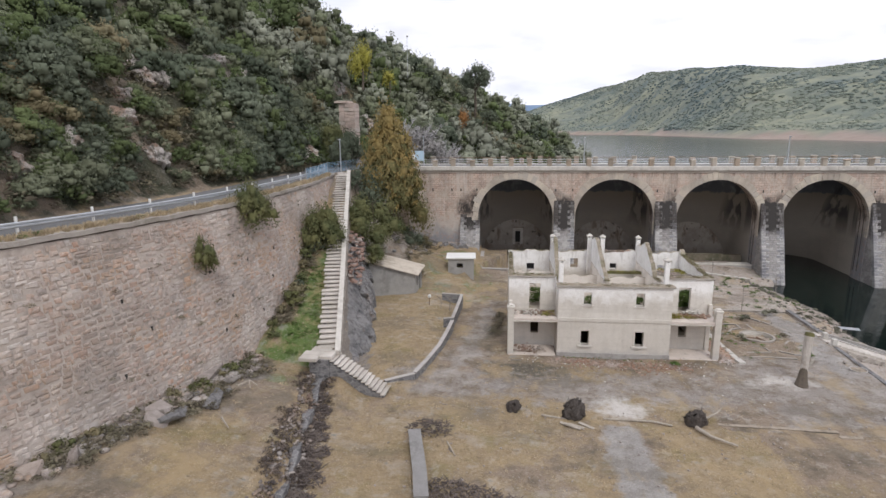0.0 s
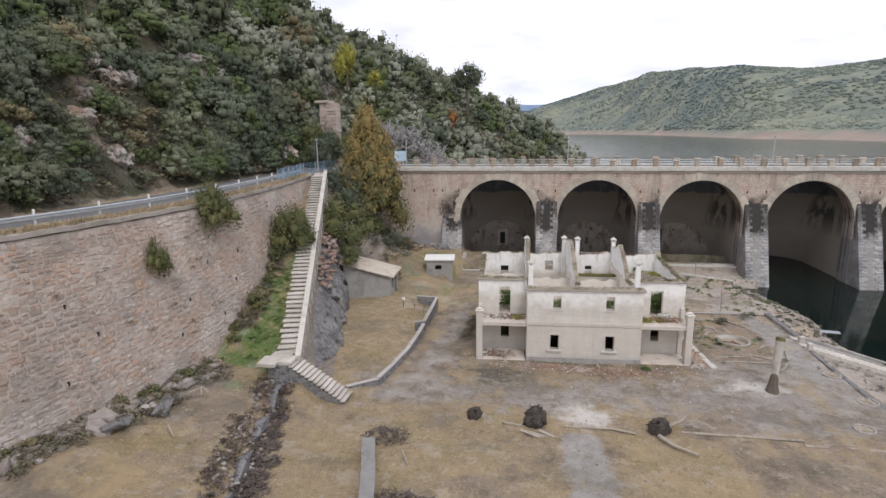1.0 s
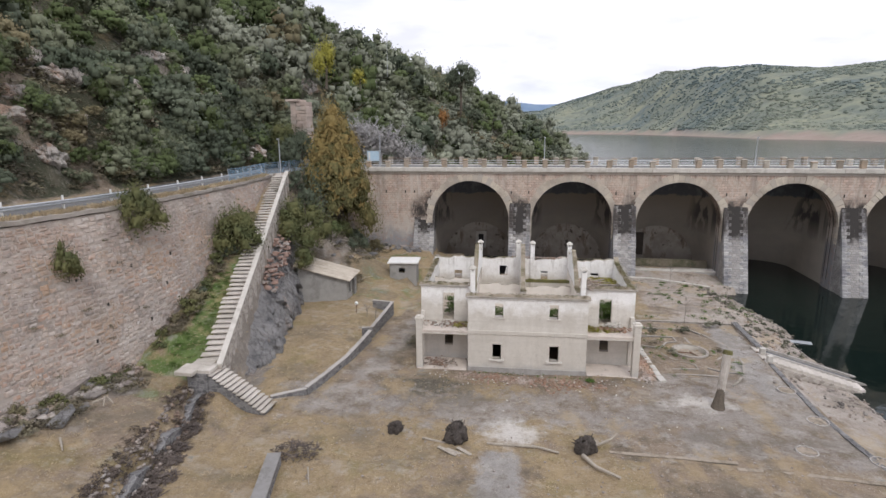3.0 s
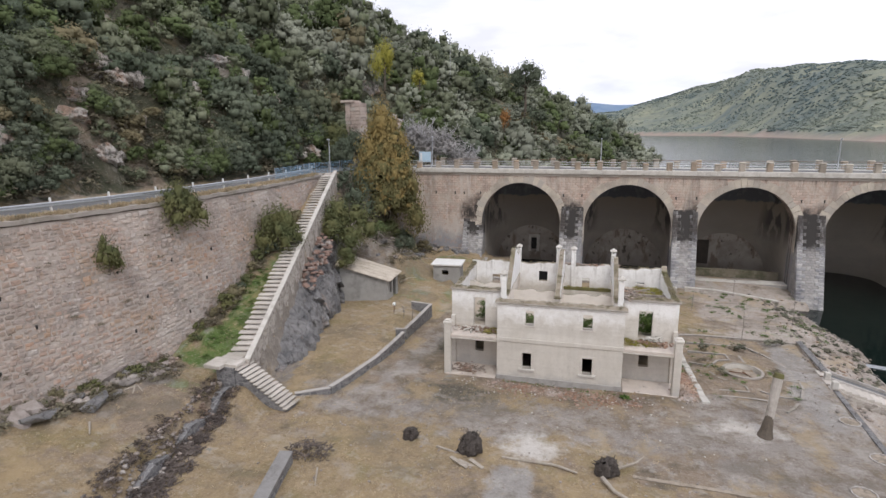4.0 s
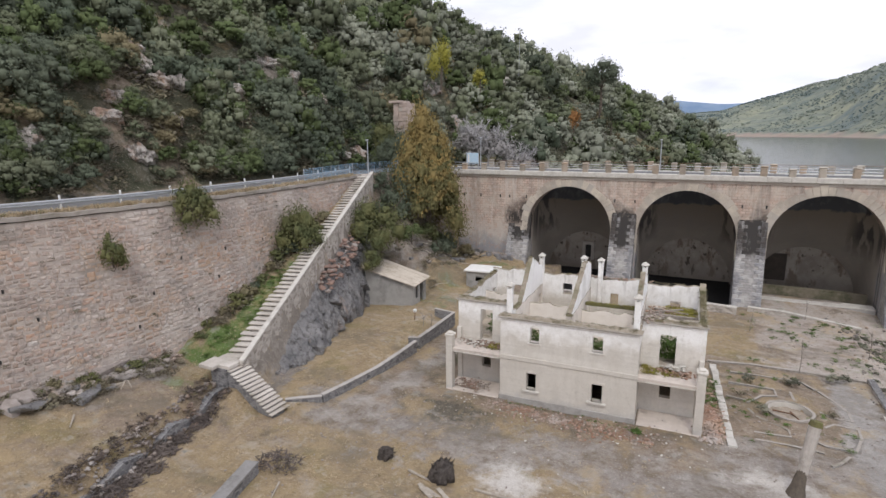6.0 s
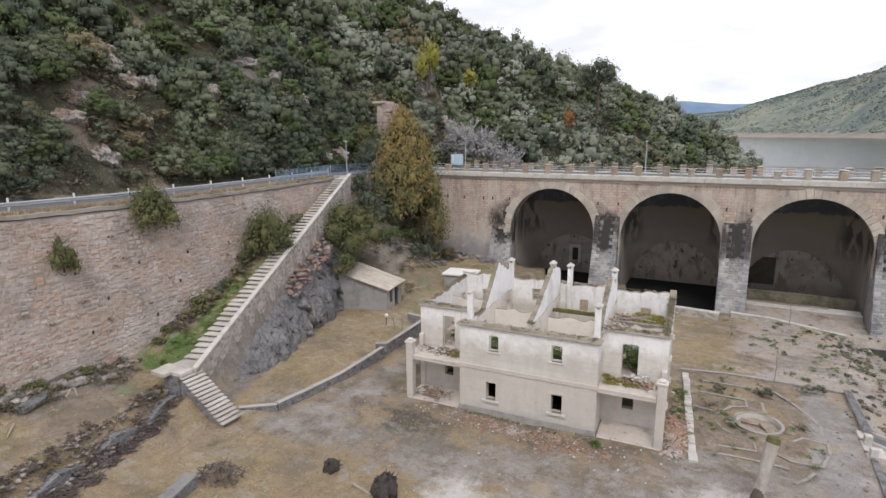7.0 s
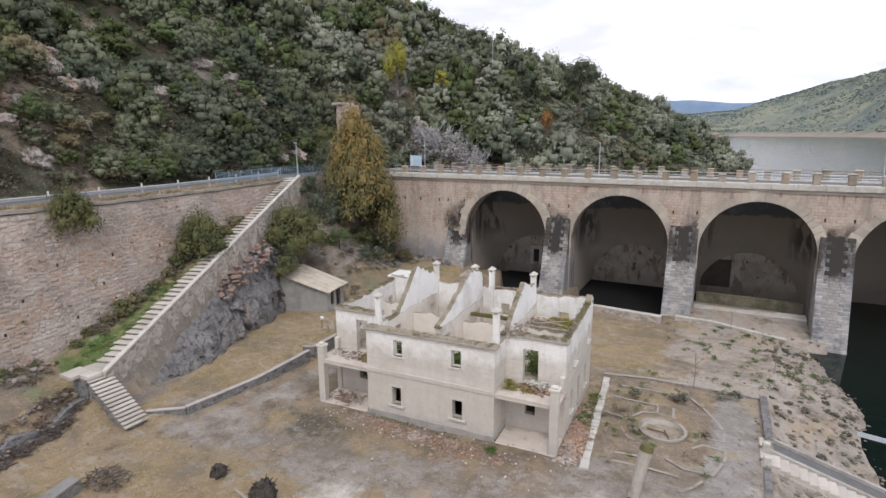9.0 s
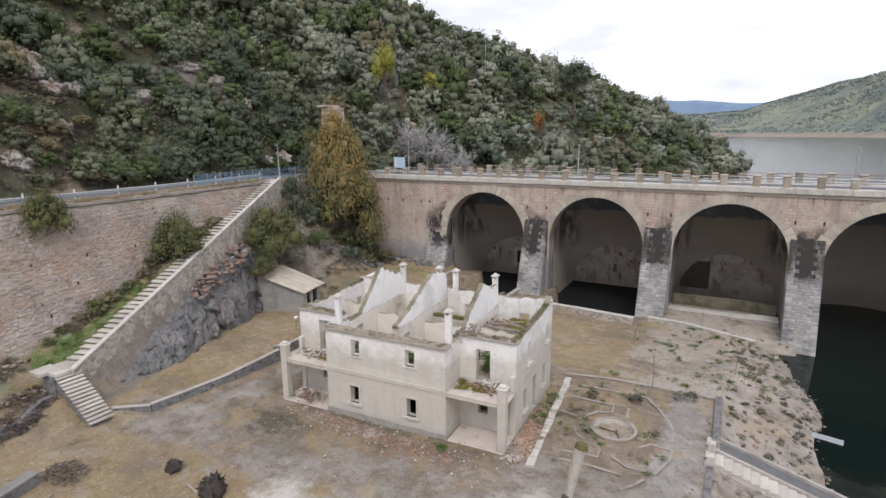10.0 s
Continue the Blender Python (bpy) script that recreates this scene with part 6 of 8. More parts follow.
tree("poplar_tree", "tall yellowing poplar beside the road and dam", (-19.6, 76.4, 4.6), 20.6, 12.0, leaf_poplar, 110, 26000, 0.0115, 0.2, 33, 0.9, 1.7, taper=0.4, lower=leaf_poplar_low)
tree("oak_tree", "dark green tree under the poplar's edge", (-21.8, 73.2, 7.0), 9.5, 7.5, leaf_dark, 20, 4200, 0.019, 0.6, 2)
tree("oak_tree", "broad olive-green tree beside the top of the stair", (-18.4, 62.4, 5.4), 7.6, 8.4, leaf_bush, 30, 6500, 0.0145, 0.2, 3, 0.9, 1.1)
tree("oak_tree", "dark green tree between stair and poplar", (-20.6, 68.4, 7.4), 6.0, 5.6, leaf_dark, 24, 3600, 0.018, 0.2, 14)
tree("oak_tree", "brownish bush on the rocks below the stair", (-17.3, 58.9, 4.6), 3.0, 3.8, leaf_bush, 18, 2600, 0.02, 0.0, 4)
tree("bay_tree", "dense rounded green tree between wall and stair", (-20.9, 51.4, 7.9), 5.6, 6.0, leaf_bush, 30, 5600, 0.017, -0.5, 5, 0.95, taper=0.5)
tree("wall_bush", "dark bushy conifer growing on the wall's coping", (-22.5, 40.9, 13.0), 3.4, 4.6, leaf_bush, 26, 3800, 0.019, -1.3, 6, taper=0.6)
tree("wall_bush", "small dark conifer growing out of the wall face", (-22.6, 33.6, 10.6), 2.7, 2.0, leaf_bush, 18, 1700, 0.026, -0.9, 7, 0.9, 1.4, taper=0.8)
tree("umbrella_pine", "lone dark umbrella pine on the ridge", (-17.0, 181.0, 22.0), 19.6, 11.5, leaf_dark, 24, 3400, 0.021, 9.5, 8, 0.75)
tree("oak_tree", "dark round tree below the ridge pine", (-13.0, 178.0, 18.0), 9.0, 8.0, leaf_dark, 8, 700, 0.04, 2.0, 9)
tree("oak_tree", "dark green tree at the foot of the stone pillar", (-27.4, 82.8, 14.2), 6.4, 5.6, leaf_dark, 26, 3800, 0.018, 0.3, 21)
tree("oak_tree", "dark green tree at the foot of the stone pillar", (-30.4, 83.0, 14.6), 7.4, 5.8, leaf_bush, 26, 3800, 0.018, 0.3, 22)
tree("yellow_tree", "bright yellow-green tree among dark scrub", (-31.5, 104.7, 28.0), 9.4, 5.0, leaf_yellow, 11, 2200, 0.026, 0.6, 10, 0.9, 1.0)
tree("yellow_tree", "bright yellow-green tree among dark scrub", (-29.8, 119.5, 28.5), 4.8, 3.4, leaf_yellow, 16, 900, 0.034, 0.2, 12)
tree("rust_tree", "small rust-orange tree on the far slope", (-17.6, 151.6, 20.0), 6.0, 4.0, leaf_rust, 16, 900, 0.034, 0.2, 13)


for i, (x, y, hgt, wid, mat, lab) in enumerate(((-15.5, 72.0, 2.6, 3.4, leaf_dark, "dark bush on the scree beside the dam"), (-18.0, 69.0, 3.2, 3.6, leaf_green, "green bush on the scree beside the dam"), (-22.6, 69.2, 4.0, 4.0, leaf_dark, "dark bush at the head of the stair"),
                                          (-15.6, 80.6, 2.2, 3.0, leaf_brown, "brown bush at the foot of the abutment"), (-18.4, 79.6, 4.4, 4.4, leaf_dark, "dark bush against the abutment"), (-28.6, 80.6, 5.5, 4.6, leaf_dark, "dark tree below the stone pillar"), (-27.0, 88.0, 6.0, 5.0, leaf_green, "green tree behind the poplar"), (-18.6, 74.6, 3.4, 4.2, leaf_bush, "olive bush under the poplar"), (-16.8, 76.8, 2.8, 3.6, leaf_brown, "brown bush under the poplar"), (-20.2, 77.4, 4.2, 4.6, leaf_bush, "olive bush under the poplar"))):
    tree("scree_bush", lab, on_ground(x, y, 0.2), hgt, wid, mat, 16, 2200, 0.022, 0.2, 60 + i)


br = random.Random(12)
for i in range(30):
    y = 20 + 38.5 * (i + br.uniform(0.1, 0.9)) / 30
    x = float(wall_top_x(y)) + 0.165 * (14 - float(bank_z(y))) + br.uniform(0.1, 0.9)
    tall = br.uniform(0.5, 1.1) * (1.0 if y < 40 else 1.5)
    mat = leaf_brown if br.random() < 0.4 else leaf_bush if br.random() < 0.75 else leaf_dark
    tree("bank_bush", "low ragged bush at the foot of the retaining wall", on_ground(x, y, 0.15), tall, tall * br.uniform(1.2, 2.0), mat, 12, 420, 0.04, -0.1, 90 + i, 0.7, group="bank bushes", limbs=3)


SAPLINGS = ((20.3, 70.9, 2.3), (23.4, 60.3, 3.0), (25.9, 78.3, 2.8), (29.2, 66.3, 2.6), (-8.2, 55.4, 1.7), (-9.2, 55.6, 1.4))


def bare_tree(at, height, width, seed, label):
    """A leafless grey crown of thin twigs."""
    r = random.Random(seed)
    t = thing("bare_tree", label, "tree", at, "bare trees")
    bm = bmesh.new()
    tube(bm, [(0, 0, -0.4), (0, 0, height * 0.4)], [0.2, 0.12], 7)
    part("trunk", bm, twig_grey, t)
    for limb in range(9):
        a = 6.28 * limb / 9 + r.uniform(-0.3, 0.3)
        reach = width * r.uniform(0.3, 0.5)
        top = height * r.uniform(0.7, 1.0)
        bm = bmesh.new()
        p0 = Vector((0, 0, height * r.uniform(0.1, 0.35)))
        p1 = Vector((reach * math.cos(a), reach * math.sin(a), top))
        tube(bm, [p0, p0.lerp(p1, 0.5) + Vector((0, 0, -0.2)), p1], [0.09, 0.06, 0.015], 5)
        for k in range(64):
            f = r.uniform(0.2, 1.0)
            q = p0.lerp(p1, f)
            d = Vector((r.uniform(-1, 1), r.uniform(-1, 1), r.uniform(0.1, 1.2))).normalized() * r.uniform(0.5, 1.3) * height * 0.16
            tube(bm, [q, q + d * 0.6, q + d], [0.03, 0.022, 0.01], 3)
        part("limb", bm, twig_grey, t)
    rn = np.random.RandomState(seed)
    v, f = crown_proto(rn, 26, 3200, 0.024, 0.9, False)
    v = v * np.array([width * 1.05, width * 1.05, height * 1.15])
    ob = new("crown", quads_mesh("crown", v, f, twig_haze))
    ob.parent = t
    return t


twig_haze = make_leaf("fine_grey_twigs", (0.30, 0.285, 0.275), (0.25, 0.235, 0.225), (0.36, 0.345, 0.335), 0.4)
bare_tree((-20.0, 100.0, 14.0), 7.0, 9.5, 1, "pale grey leafless thicket beside the road")
bare_tree((-24.0, 102.5, 15.5), 6.5, 8.0, 2, "pale grey leafless thicket beside the road")
bare_tree((-15.5, 102.0, 11.5), 6.5, 8.0, 3, "pale grey leafless thicket beside the road")


def sapling(at, height, seed):
    """A thin bare young tree with a few twigs."""
    r = random.Random(seed)
    t = thing("sapling", "thin bare young tree in the drained yard", "tree", at, "saplings")
    bm = bmesh.new()
    tube(bm, [(0, 0, -0.2), (0.05, 0.02, height * 0.5), (r.uniform(-0.15, 0.15), 0, height)], [0.05, 0.035, 0.012], 6)
    part("stem", bm, dead_wood, t)
    for k in range(7):
        z, a = height * r.uniform(0.35, 0.9), r.uniform(0, 6.28)
        d = Vector((math.cos(a), math.sin(a), r.uniform(0.6, 1.4))) * r.uniform(0.25, 0.5)
        bm = bmesh.new()
        tube(bm, [(0.04, 0, z), Vector((0.04, 0, z)) + d * 0.6, Vector((0.04, 0, z)) + d], [0.022, 0.016, 0.007], 4)
        part("twig", bm, dead_wood, t)
    return t


for k, (x, y, h) in enumerate(SAPLINGS):
    sapling(on_ground(x, y, 0.05), h, 70 + k)


# rocks showing on the hillside
def boulder(name, label, at, size, seed, mat, group="", turn=0.0, tag=True):
    """A broken, flat-faced rock: the hull of a few corners."""
    r = np.random.RandomState(seed)
    bm = bmesh.new()
    for _ in range(18):
        d = r.uniform(-1, 1, 3)
        d /= max(np.abs(d).max() * 0.75 + 0.25 * np.linalg.norm(d), 0.2)
        bm.verts.new(tuple(d * r.uniform(0.6, 1.0) * 0.8 * np.array(size)))
    hull = bmesh.ops.convex_hull(bm, input=bm.verts)
    bmesh.ops.delete(bm, geom=[v for v in hull["geom_interior"] if isinstance(v, bmesh.types.BMVert)], context="VERTS")
    bmesh.ops.recalc_face_normals(bm, faces=bm.faces)
    ob = part(name, bm, mat)
    ob.matrix_world = pose(*at, r.uniform(-15, 15), r.uniform(-15, 15), turn)
    return tagged(ob, label, "rock", group) if tag else ob



def outcrop(at, wide, tall, seed):
    """A weathered ledge of rock: broken facets and clefts, its edges sunk into the slope."""
    r = np.random.RandomState(seed)
    face = Vector((0.82, -0.42, 0.38)).normalized()
    along = Vector((0.42, 0.82, 0)).normalized()
    up = face.cross(along).normalized()
    up = up if up.z > 0 else -up
    nu, nv, cells = 22, 15, 26
    cu, cv = r.uniform(-1, 1, cells), r.uniform(-1, 1, cells)
    push, tu, tv = r.uniform(-0.35, 0.35, cells), r.uniform(-0.7, 0.7, cells), r.uniform(-0.5, 0.3, cells)
    k = min(wide, tall)
    lean = r.uniform(-0.5, 0.5)
    verts, faces = [], []
    for j in range(nv):
        for i in range(nu):
            u, v = -1 + 2 * i / (nu - 1), -1 + 2 * j / (nv - 1)
            d = (cu - u) ** 2 * (wide / tall) + (cv - v) ** 2 * 0.7
            c = int(np.argmin(d))
            two = np.partition(d, 1)
            cleft = 0.3 * max(0.0, 1 - (math.sqrt(two[1]) - math.sqrt(two[0])) / 0.12)
            rim = max(0.0, math.sqrt(u * u + v * v * 0.9) - 0.72 + 0.16 * math.sin(5 * math.atan2(v, u) + seed))
            out = k * (0.35 * (push[c] + tu[c] * (u - cu[c]) + tv[c] * (v - cv[c]) - cleft) - 3.2 * rim + 0.1)
            p = Vector(at) + along * (u * wide + v * lean * tall + 0.05 * r.normal()) + up * (v * tall + 0.05 * r.normal()) + face * out
            verts.append(tuple(p))
    for j in range(nv - 1):
        for i in range(nu - 1):
            q = j * nu + i
            faces.append((q, q + 1, q + nu + 1, q + nu))
    ob = mesh_object("rock_outcrop", verts, faces, hill_rock)
    return tagged(ob, "pale pinkish weathered rock outcrop among the scrub", "rock", "hillside rocks")


def make_hill_rock():
    m = Nodes("hill_rock", 0.95)
    col = m.mix(m.noise(0.8, 6, 0.7), (0.60, 0.555, 0.515), (0.42, 0.38, 0.345))
    col = m.mix(m.noise(0.45, 5, 0.7, None, 0.5, 0.62), col, (0.40, 0.285, 0.22))
    col = m.mix(m.maths("MULTIPLY", m.noise(1.6, 5, 0.75, m.scaled(1, 1, 0.5), 0.53, 0.64), 0.8), col, (0.13, 0.125, 0.105))
    return m.done(col, m.noise(3.0, 6, 0.75), 0.9, 0.15)


hill_rock = make_hill_rock()
for i, (x, y, z, n) in enumerate(ROCKS):
    big = 1.9 if y > 110 else 1.0
    ground = float(ground_height(x, y))
    outcrop((x, y, min(max(z, ground + 0.5), ground + 1.9)), big * (0.5 + 0.36 * n) * rk.uniform(0.75, 1.15), big * rk.uniform(0.65, 1.15), 40 + i)


# ---- guard rail and fence along the road ----
def guard_rail():
    g = thing("guard_rail", "galvanised steel guard rail along the road edge", "guard rail", (-24, 40, ROAD), anchored=True)
    ys = list(np.arange(0, 68.1, 2.0))
    line = [(float(wall_top_x(y)) - 1.15, y) for y in ys]
    verts, faces = [], []
    prof = ((0.0, 0.52), (0.05, 0.56), (0.05, 0.62), (-0.01, 0.67), (0.05, 0.72), (0.05, 0.79), (0.0, 0.83))
    for x, y in line:
        verts += [(x + d, y, ROAD + h) for d, h in prof] + [(x + d - 0.02, y, ROAD + h) for d, h in prof[::-1]]
    n = 2 * len(prof)
    for i in range(len(line) - 1):
        for k in range(n):
            a, b = n * i + k, n * i + (k + 1) % n
            faces.append((a, b, b + n, a + n))
    mesh_object("rail_beam", verts, faces, galvanised, g)
    for x, y in line[::2]:
        boxed("rail_post", (x - 0.16, x - 0.04, y - 0.06, y + 0.06, ROAD - 0.2, ROAD + 1.12), white_paint, g, "pale concrete marker post", bevel=0.015)
    f = thing("mesh_fence", "bluish wire mesh fence beside the road", "fence", (-25, 62, ROAD), anchored=True)
    pts = [(float(wall_top_x(y)) - 0.75, y) for y in np.arange(56.5, 68.1, 1.9)] + [(-25.3, 70.5), (-25.0, 73), (-24.0, 76), (-22.5, 79)]
    for (x0, y0), (x1, y1) in zip(pts, pts[1:]):
        bm = bmesh.new()
        tube(bm, [(x0, y0, ROAD), (x0, y0, ROAD + 1.55)], [0.04, 0.04], 6)
        part("fence_post", bm, galvanised, f)
        bm = bmesh.new()
        for z in np.arange(0.15, 1.5, 0.19):
            tube(bm, [(x0, y0, ROAD + z), (x1, y1, ROAD + z)], [0.013, 0.013], 3)
        for k in range(9):
            t = k / 9
            tube(bm, [(x0 + (x1 - x0) * t, y0 + (y1 - y0) * t, ROAD + 0.1), (x0 + (x1 - x0) * t, y0 + (y1 - y0) * t, ROAD + 1.5)], [0.013, 0.013], 3)
        part("mesh_panel", bm, blue_paint, f)


guard_rail()


def stone_tower():
    t = thing("stone_pillar", "ruined square stone pillar above the road", "ruin", (-28.3, 85.2, 14), anchored=True)
    r = random.Random(9)
    z = 14.0
    while z < 23.7:
        h = r.uniform(0.45, 0.65)
        for k in range(3):
            w = 2.6 / 3
            x0 = -29.5 + w * k + r.uniform(-0.08, 0.08)
            boxed("block", (x0, x0 + w - 0.02, 84.2 + r.uniform(-0.2, 0.15), 86.6, z, z + h - 0.02), tower_stone, t, bevel=0.04)
        z += h
    boxed("cap_slab", (-30.2, -28.0, 84.0, 86.8, z, z + 0.35), tower_stone, t, bevel=0.05)


tower_stone = make_stone("tower_stone", (0.56, 0.47, 0.41), (0.48, 0.39, 0.34), (0.50, 0.45, 0.40), (0.28, 0.23, 0.20), "object")
stone_tower()


# ---- rock face below the long stair ----
def rock_face():
    """A fractured rock face of tilted blocks with clefts between them."""
    r = np.random.RandomState(4)
    ys = np.arange(38.4, 63.0, 0.2)
    cols = 26
    n = 260
    cy, cz = r.uniform(38, 63.5, n), r.uniform(-2, 12, n)
    push, ty, tz = r.uniform(-0.3, 0.35, n), r.uniform(-0.4, 0.4, n), r.uniform(-0.3, 0.15, n)
    verts, faces = [], []
    for y in ys:
        sx = float(stair_x(y))
        foot_x = sx + 1.0 + 1.5 * float(smooth_step(39, 47, y)) + 0.4 * float(ripple(y, 7, 4))
        base = float(ground_height(foot_x + 0.8, y)) - 0.4
        top = max(base + 0.5, float(stair_z(y)) - 2.6 - 0.9 * float(smooth_step(44, 40, y)) + 0.4 * float(ripple(y, 3, 5)))
        for k in range(cols):
            t = k / (cols - 1)
            z = base + (top - base) * t
            yy = y + 0.3 * float(ripple(y * 2, z * 2, 4))
            d = (cy - yy) ** 2 + ((cz - z) * 0.55 + 0.3 * (yy - cy)) ** 2
            i = int(np.argmin(d))
            near = np.partition(d, 1)
            cleft = 0.3 * max(0.0, 1 - (math.sqrt(near[1]) - math.sqrt(near[0])) / 0.16)
            face = push[i] + ty[i] * (yy - cy[i]) + tz[i] * (z - cz[i])
            hold = min(1.0, 4 * (1 - t))
            x = foot_x * (1 - t) + (sx + 0.1) * t + 0.7 * math.sin(math.pi * t ** 0.8) + (face - cleft) * hold
            verts.append((x, y, z + 0.05 * float(ripple(y * 6, z * 6, 3))))
    for i in range(len(ys) - 1):
        for k in range(cols - 1):
            a = i * cols + k
            faces.append((a, a + 1, a + cols + 1, a + cols))
    ob = mesh_object("rock_face", verts, faces, rock_mat)
    tagged(ob, "grey fractured rock face below the stair, reddish on top", "rock face", kind="structure")


rock_face()
rk = random.Random(31)
red_rock = make_plain("red_rock", (0.34, 0.23, 0.185), (0.25, 0.17, 0.14), 2.0, 0.95, 0.9, (0.18, 0.13, 0.11))
for k in range(90):
    y = rk.uniform(50.0, 58.5)
    off = rk.uniform(0.2, 1.7)
    x = float(stair_x(y)) + off
    s = rk.uniform(0.18, 0.5)
    boulder("broken_rock", "reddish broken rock lying on the ledge", (x, y, max(0.7, float(stair_z(y)) - 1.95 - 0.75 * off + rk.uniform(-0.3, 0.15))), (s * rk.uniform(0.6, 1.0), s * 1.5, s * rk.uniform(0.4, 0.8)), 300 + k, red_rock if k % 4 else pink_rock, "broken rocks", rk.uniform(0, 180))
# scree between road and dam
for k in range(46):
    x, y = (rk.uniform(-21, -14.5), rk.uniform(65, 82)) if k % 2 else (rk.uniform(-17, -9), rk.uniform(80.5, 83.0))
    s = rk.uniform(0.3, 0.8)
    boulder("scree_rock", "grey angular rock on the scree", (x, y, float(ground_height(x, y)) + 0.2 * s), (s, s * rk.uniform(0.8, 1.6), s * 0.75), 400 + k, pink_rock if k % 3 == 0 else rock_mat, "scree rocks", rk.uniform(0, 180))
# fallen blocks at the foot of the retaining wall
for k in range(22):
    y = rk.uniform(19.5, 35.5)
    x = float(wall_top_x(y)) + 2.0 + rk.uniform(0.0, 2.6) * (1.0 if y > 25 else 0.8)
    s = rk.uniform(0.22, 0.62) if k % 7 else rk.uniform(0.7, 1.0)
    boulder("fallen_block", "fallen stone block at the foot of the wall", (x, y, float(ground_height(x, y)) + 0.15 * s), (s, s * rk.uniform(0.9, 1.7), s * 0.7), 500 + k, (pink_rock, rock_mat, tower_stone)[k % 3], "fallen blocks", rk.uniform(0, 180))
for x, y, a, b, c, mat in ((-22.4, 32.2, 1.1, 2.4, 0.6, pink_rock), (-20.2, 29.2, 0.9, 1.7, 0.45, rock_mat), (-20.9, 26.6, 1.0, 2.0, 0.4, rock_mat), (-22.9, 21.0, 0.8, 0.9, 0.75, pink_rock)):
    boulder("boulder", "large flat boulder at the foot of the wall", (x, y, float(ground_height(x, y)) + 0.2), (a, b, c), int(x * -100), mat, "boulders", 12)


# ---- old field walls, brush and stumps ----
ys = [37.0, 35.0, 33.0, 31.0, 29.0, 27.0, 25.0, 23.0, 20.0, 16.0]
low_wall("field_wall", "collapsed grey field wall edging the upper terrace", [(float(rubble_x(y)) + 0.15 + 0.12 * math.sin(y * 1.9), y) for y in ys], 0.33, -0.2, [1.4, 1.2, 0.45, 1.05, 0.3, 0.9, 0.3, 0.8, 0.3, 0.5], dark_rubble, dark_rubble, 0)
low_wall("field_wall", "short grey wall stub below the landing", [(-14.9, 35.9), (-12.9, 35.3)], 0.17, 0.0, [0.9, 0.5], rock_mat, rock_mat, 0)
low_wall("block_wall", "short thick grey masonry wall in dry grass", [(-7.1, 30.6), (-6.5, 28.4), (-5.9, 26.2), (-5.4, 24.0)], 0.36, 0.0, 0.72, old_cap, dark_rubble, 0.12)


def stone_heap(name, label, spots, mat, seed, lo=0.08, hi=0.24):
    """Loose stones joined into one heap; a spot is x, y, spread, count, height."""
    r = np.random.RandomState(seed)
    v0, f0 = cube_ball(2)
    vs, fs, n = [], [], 0
    for x, y, spread, count, height in spots:
        for _ in range(count):
            px, py = x + r.normal() * spread, y + r.normal() * spread
            d = math.hypot(px - x, py - y) / max(spread, 0.01)
            s = r.uniform(lo, hi)
            pz = float(ground_height(px, py)) + s * 0.3 + max(0.0, height * (1 - d * 0.5)) * r.uniform(0.2, 1.0)
            v = v0 * r.uniform(0.75, 1.2, (len(v0), 1)) * np.array([s * r.uniform(0.8, 1.5), s * r.uniform(0.8, 1.5), s * 0.75])
            a = r.uniform(0, 6.28)
            q = np.stack([v[:, 0] * math.cos(a) - v[:, 1] * math.sin(a) + px, v[:, 0] * math.sin(a) + v[:, 1] * math.cos(a) + py, v[:, 2] + pz], 1)
            vs.append(q)
            fs.append(f0 + n)
            n += len(v0)
    return tagged(new(name, quads_mesh(name, np.concatenate(vs), np.concatenate(fs), mat)), label, "rubble", kind="stuff")


field_stone = make_stone("field_stone", (0.135, 0.115, 0.108), (0.085, 0.072, 0.070), (0.20, 0.175, 0.155), (0.07, 0.06, 0.058), "island")
stone_heap("rubble", "dark loose stones along the collapsed field wall",
           [(float(rubble_x(y)) + 0.2, y, 0.46, 26, 0.6) for y in np.arange(17, 36.5, 0.7)], field_stone, 3, 0.04, 0.14)
stone_heap("rubble", "loose grey stones at the foot of the retaining wall",
           [(float(wall_top_x(y)) + 2.6, y, 0.6, 16, 0.1) for y in np.arange(18, 36, 0.8)], rubble_stone, 5, 0.08, 0.3)
stone_heap("pebbles", "small stones scattered over the earth", [(x, y, 2.2, 9, 0.0) for x in np.arange(-6, 28, 3.4) for y in np.arange(24, 46, 3.4)] + [(x, y, 2.0, 16, 0.0) for x in np.arange(20, 35, 3) for y in np.arange(47, 79, 3)], pink_rock, 6, 0.02, 0.075)
stone_heap("fallen_plaster", "broken terracotta and plaster along the house front", [(x, 44.5 - 0.02 * x, 0.5, 48, 0.03) for x in np.arange(3, 13.5, 0.8)] + [(x, 43.6, 0.8, 7, 0.0) for x in np.arange(4, 13.5, 1.0)], terracotta, 7, 0.035, 0.105)
stone_heap("fallen_plaster", "pale plaster lumps along the house front", [(x, 44.2, 0.8, 4, 0.0) for x in np.arange(3, 13.5, 1.0)] + [(0.5, 45.0, 0.7, 12, 0.0), (14.2, 45.0, 0.8, 10, 0)], pale_stone, 8, 0.03, 0.09)
stone_heap("litter", "white plaster bits strewn over the yard", [(x, y, 1.8, 1, 0.0) for x in np.arange(4, 24, 4.0) for y in (36.0, 39.5, 42.5, 43.8)], pale_stone, 28, 0.03, 0.08)
stone_heap("fallen_tiles", "heap of broken terracotta tiles beside the house", [(17.15 - 0.05 * (y - 46), y, 0.34, 80, 0.14) for y in np.arange(46.0, 54.0, 0.6)], terracotta, 9, 0.03, 0.12)
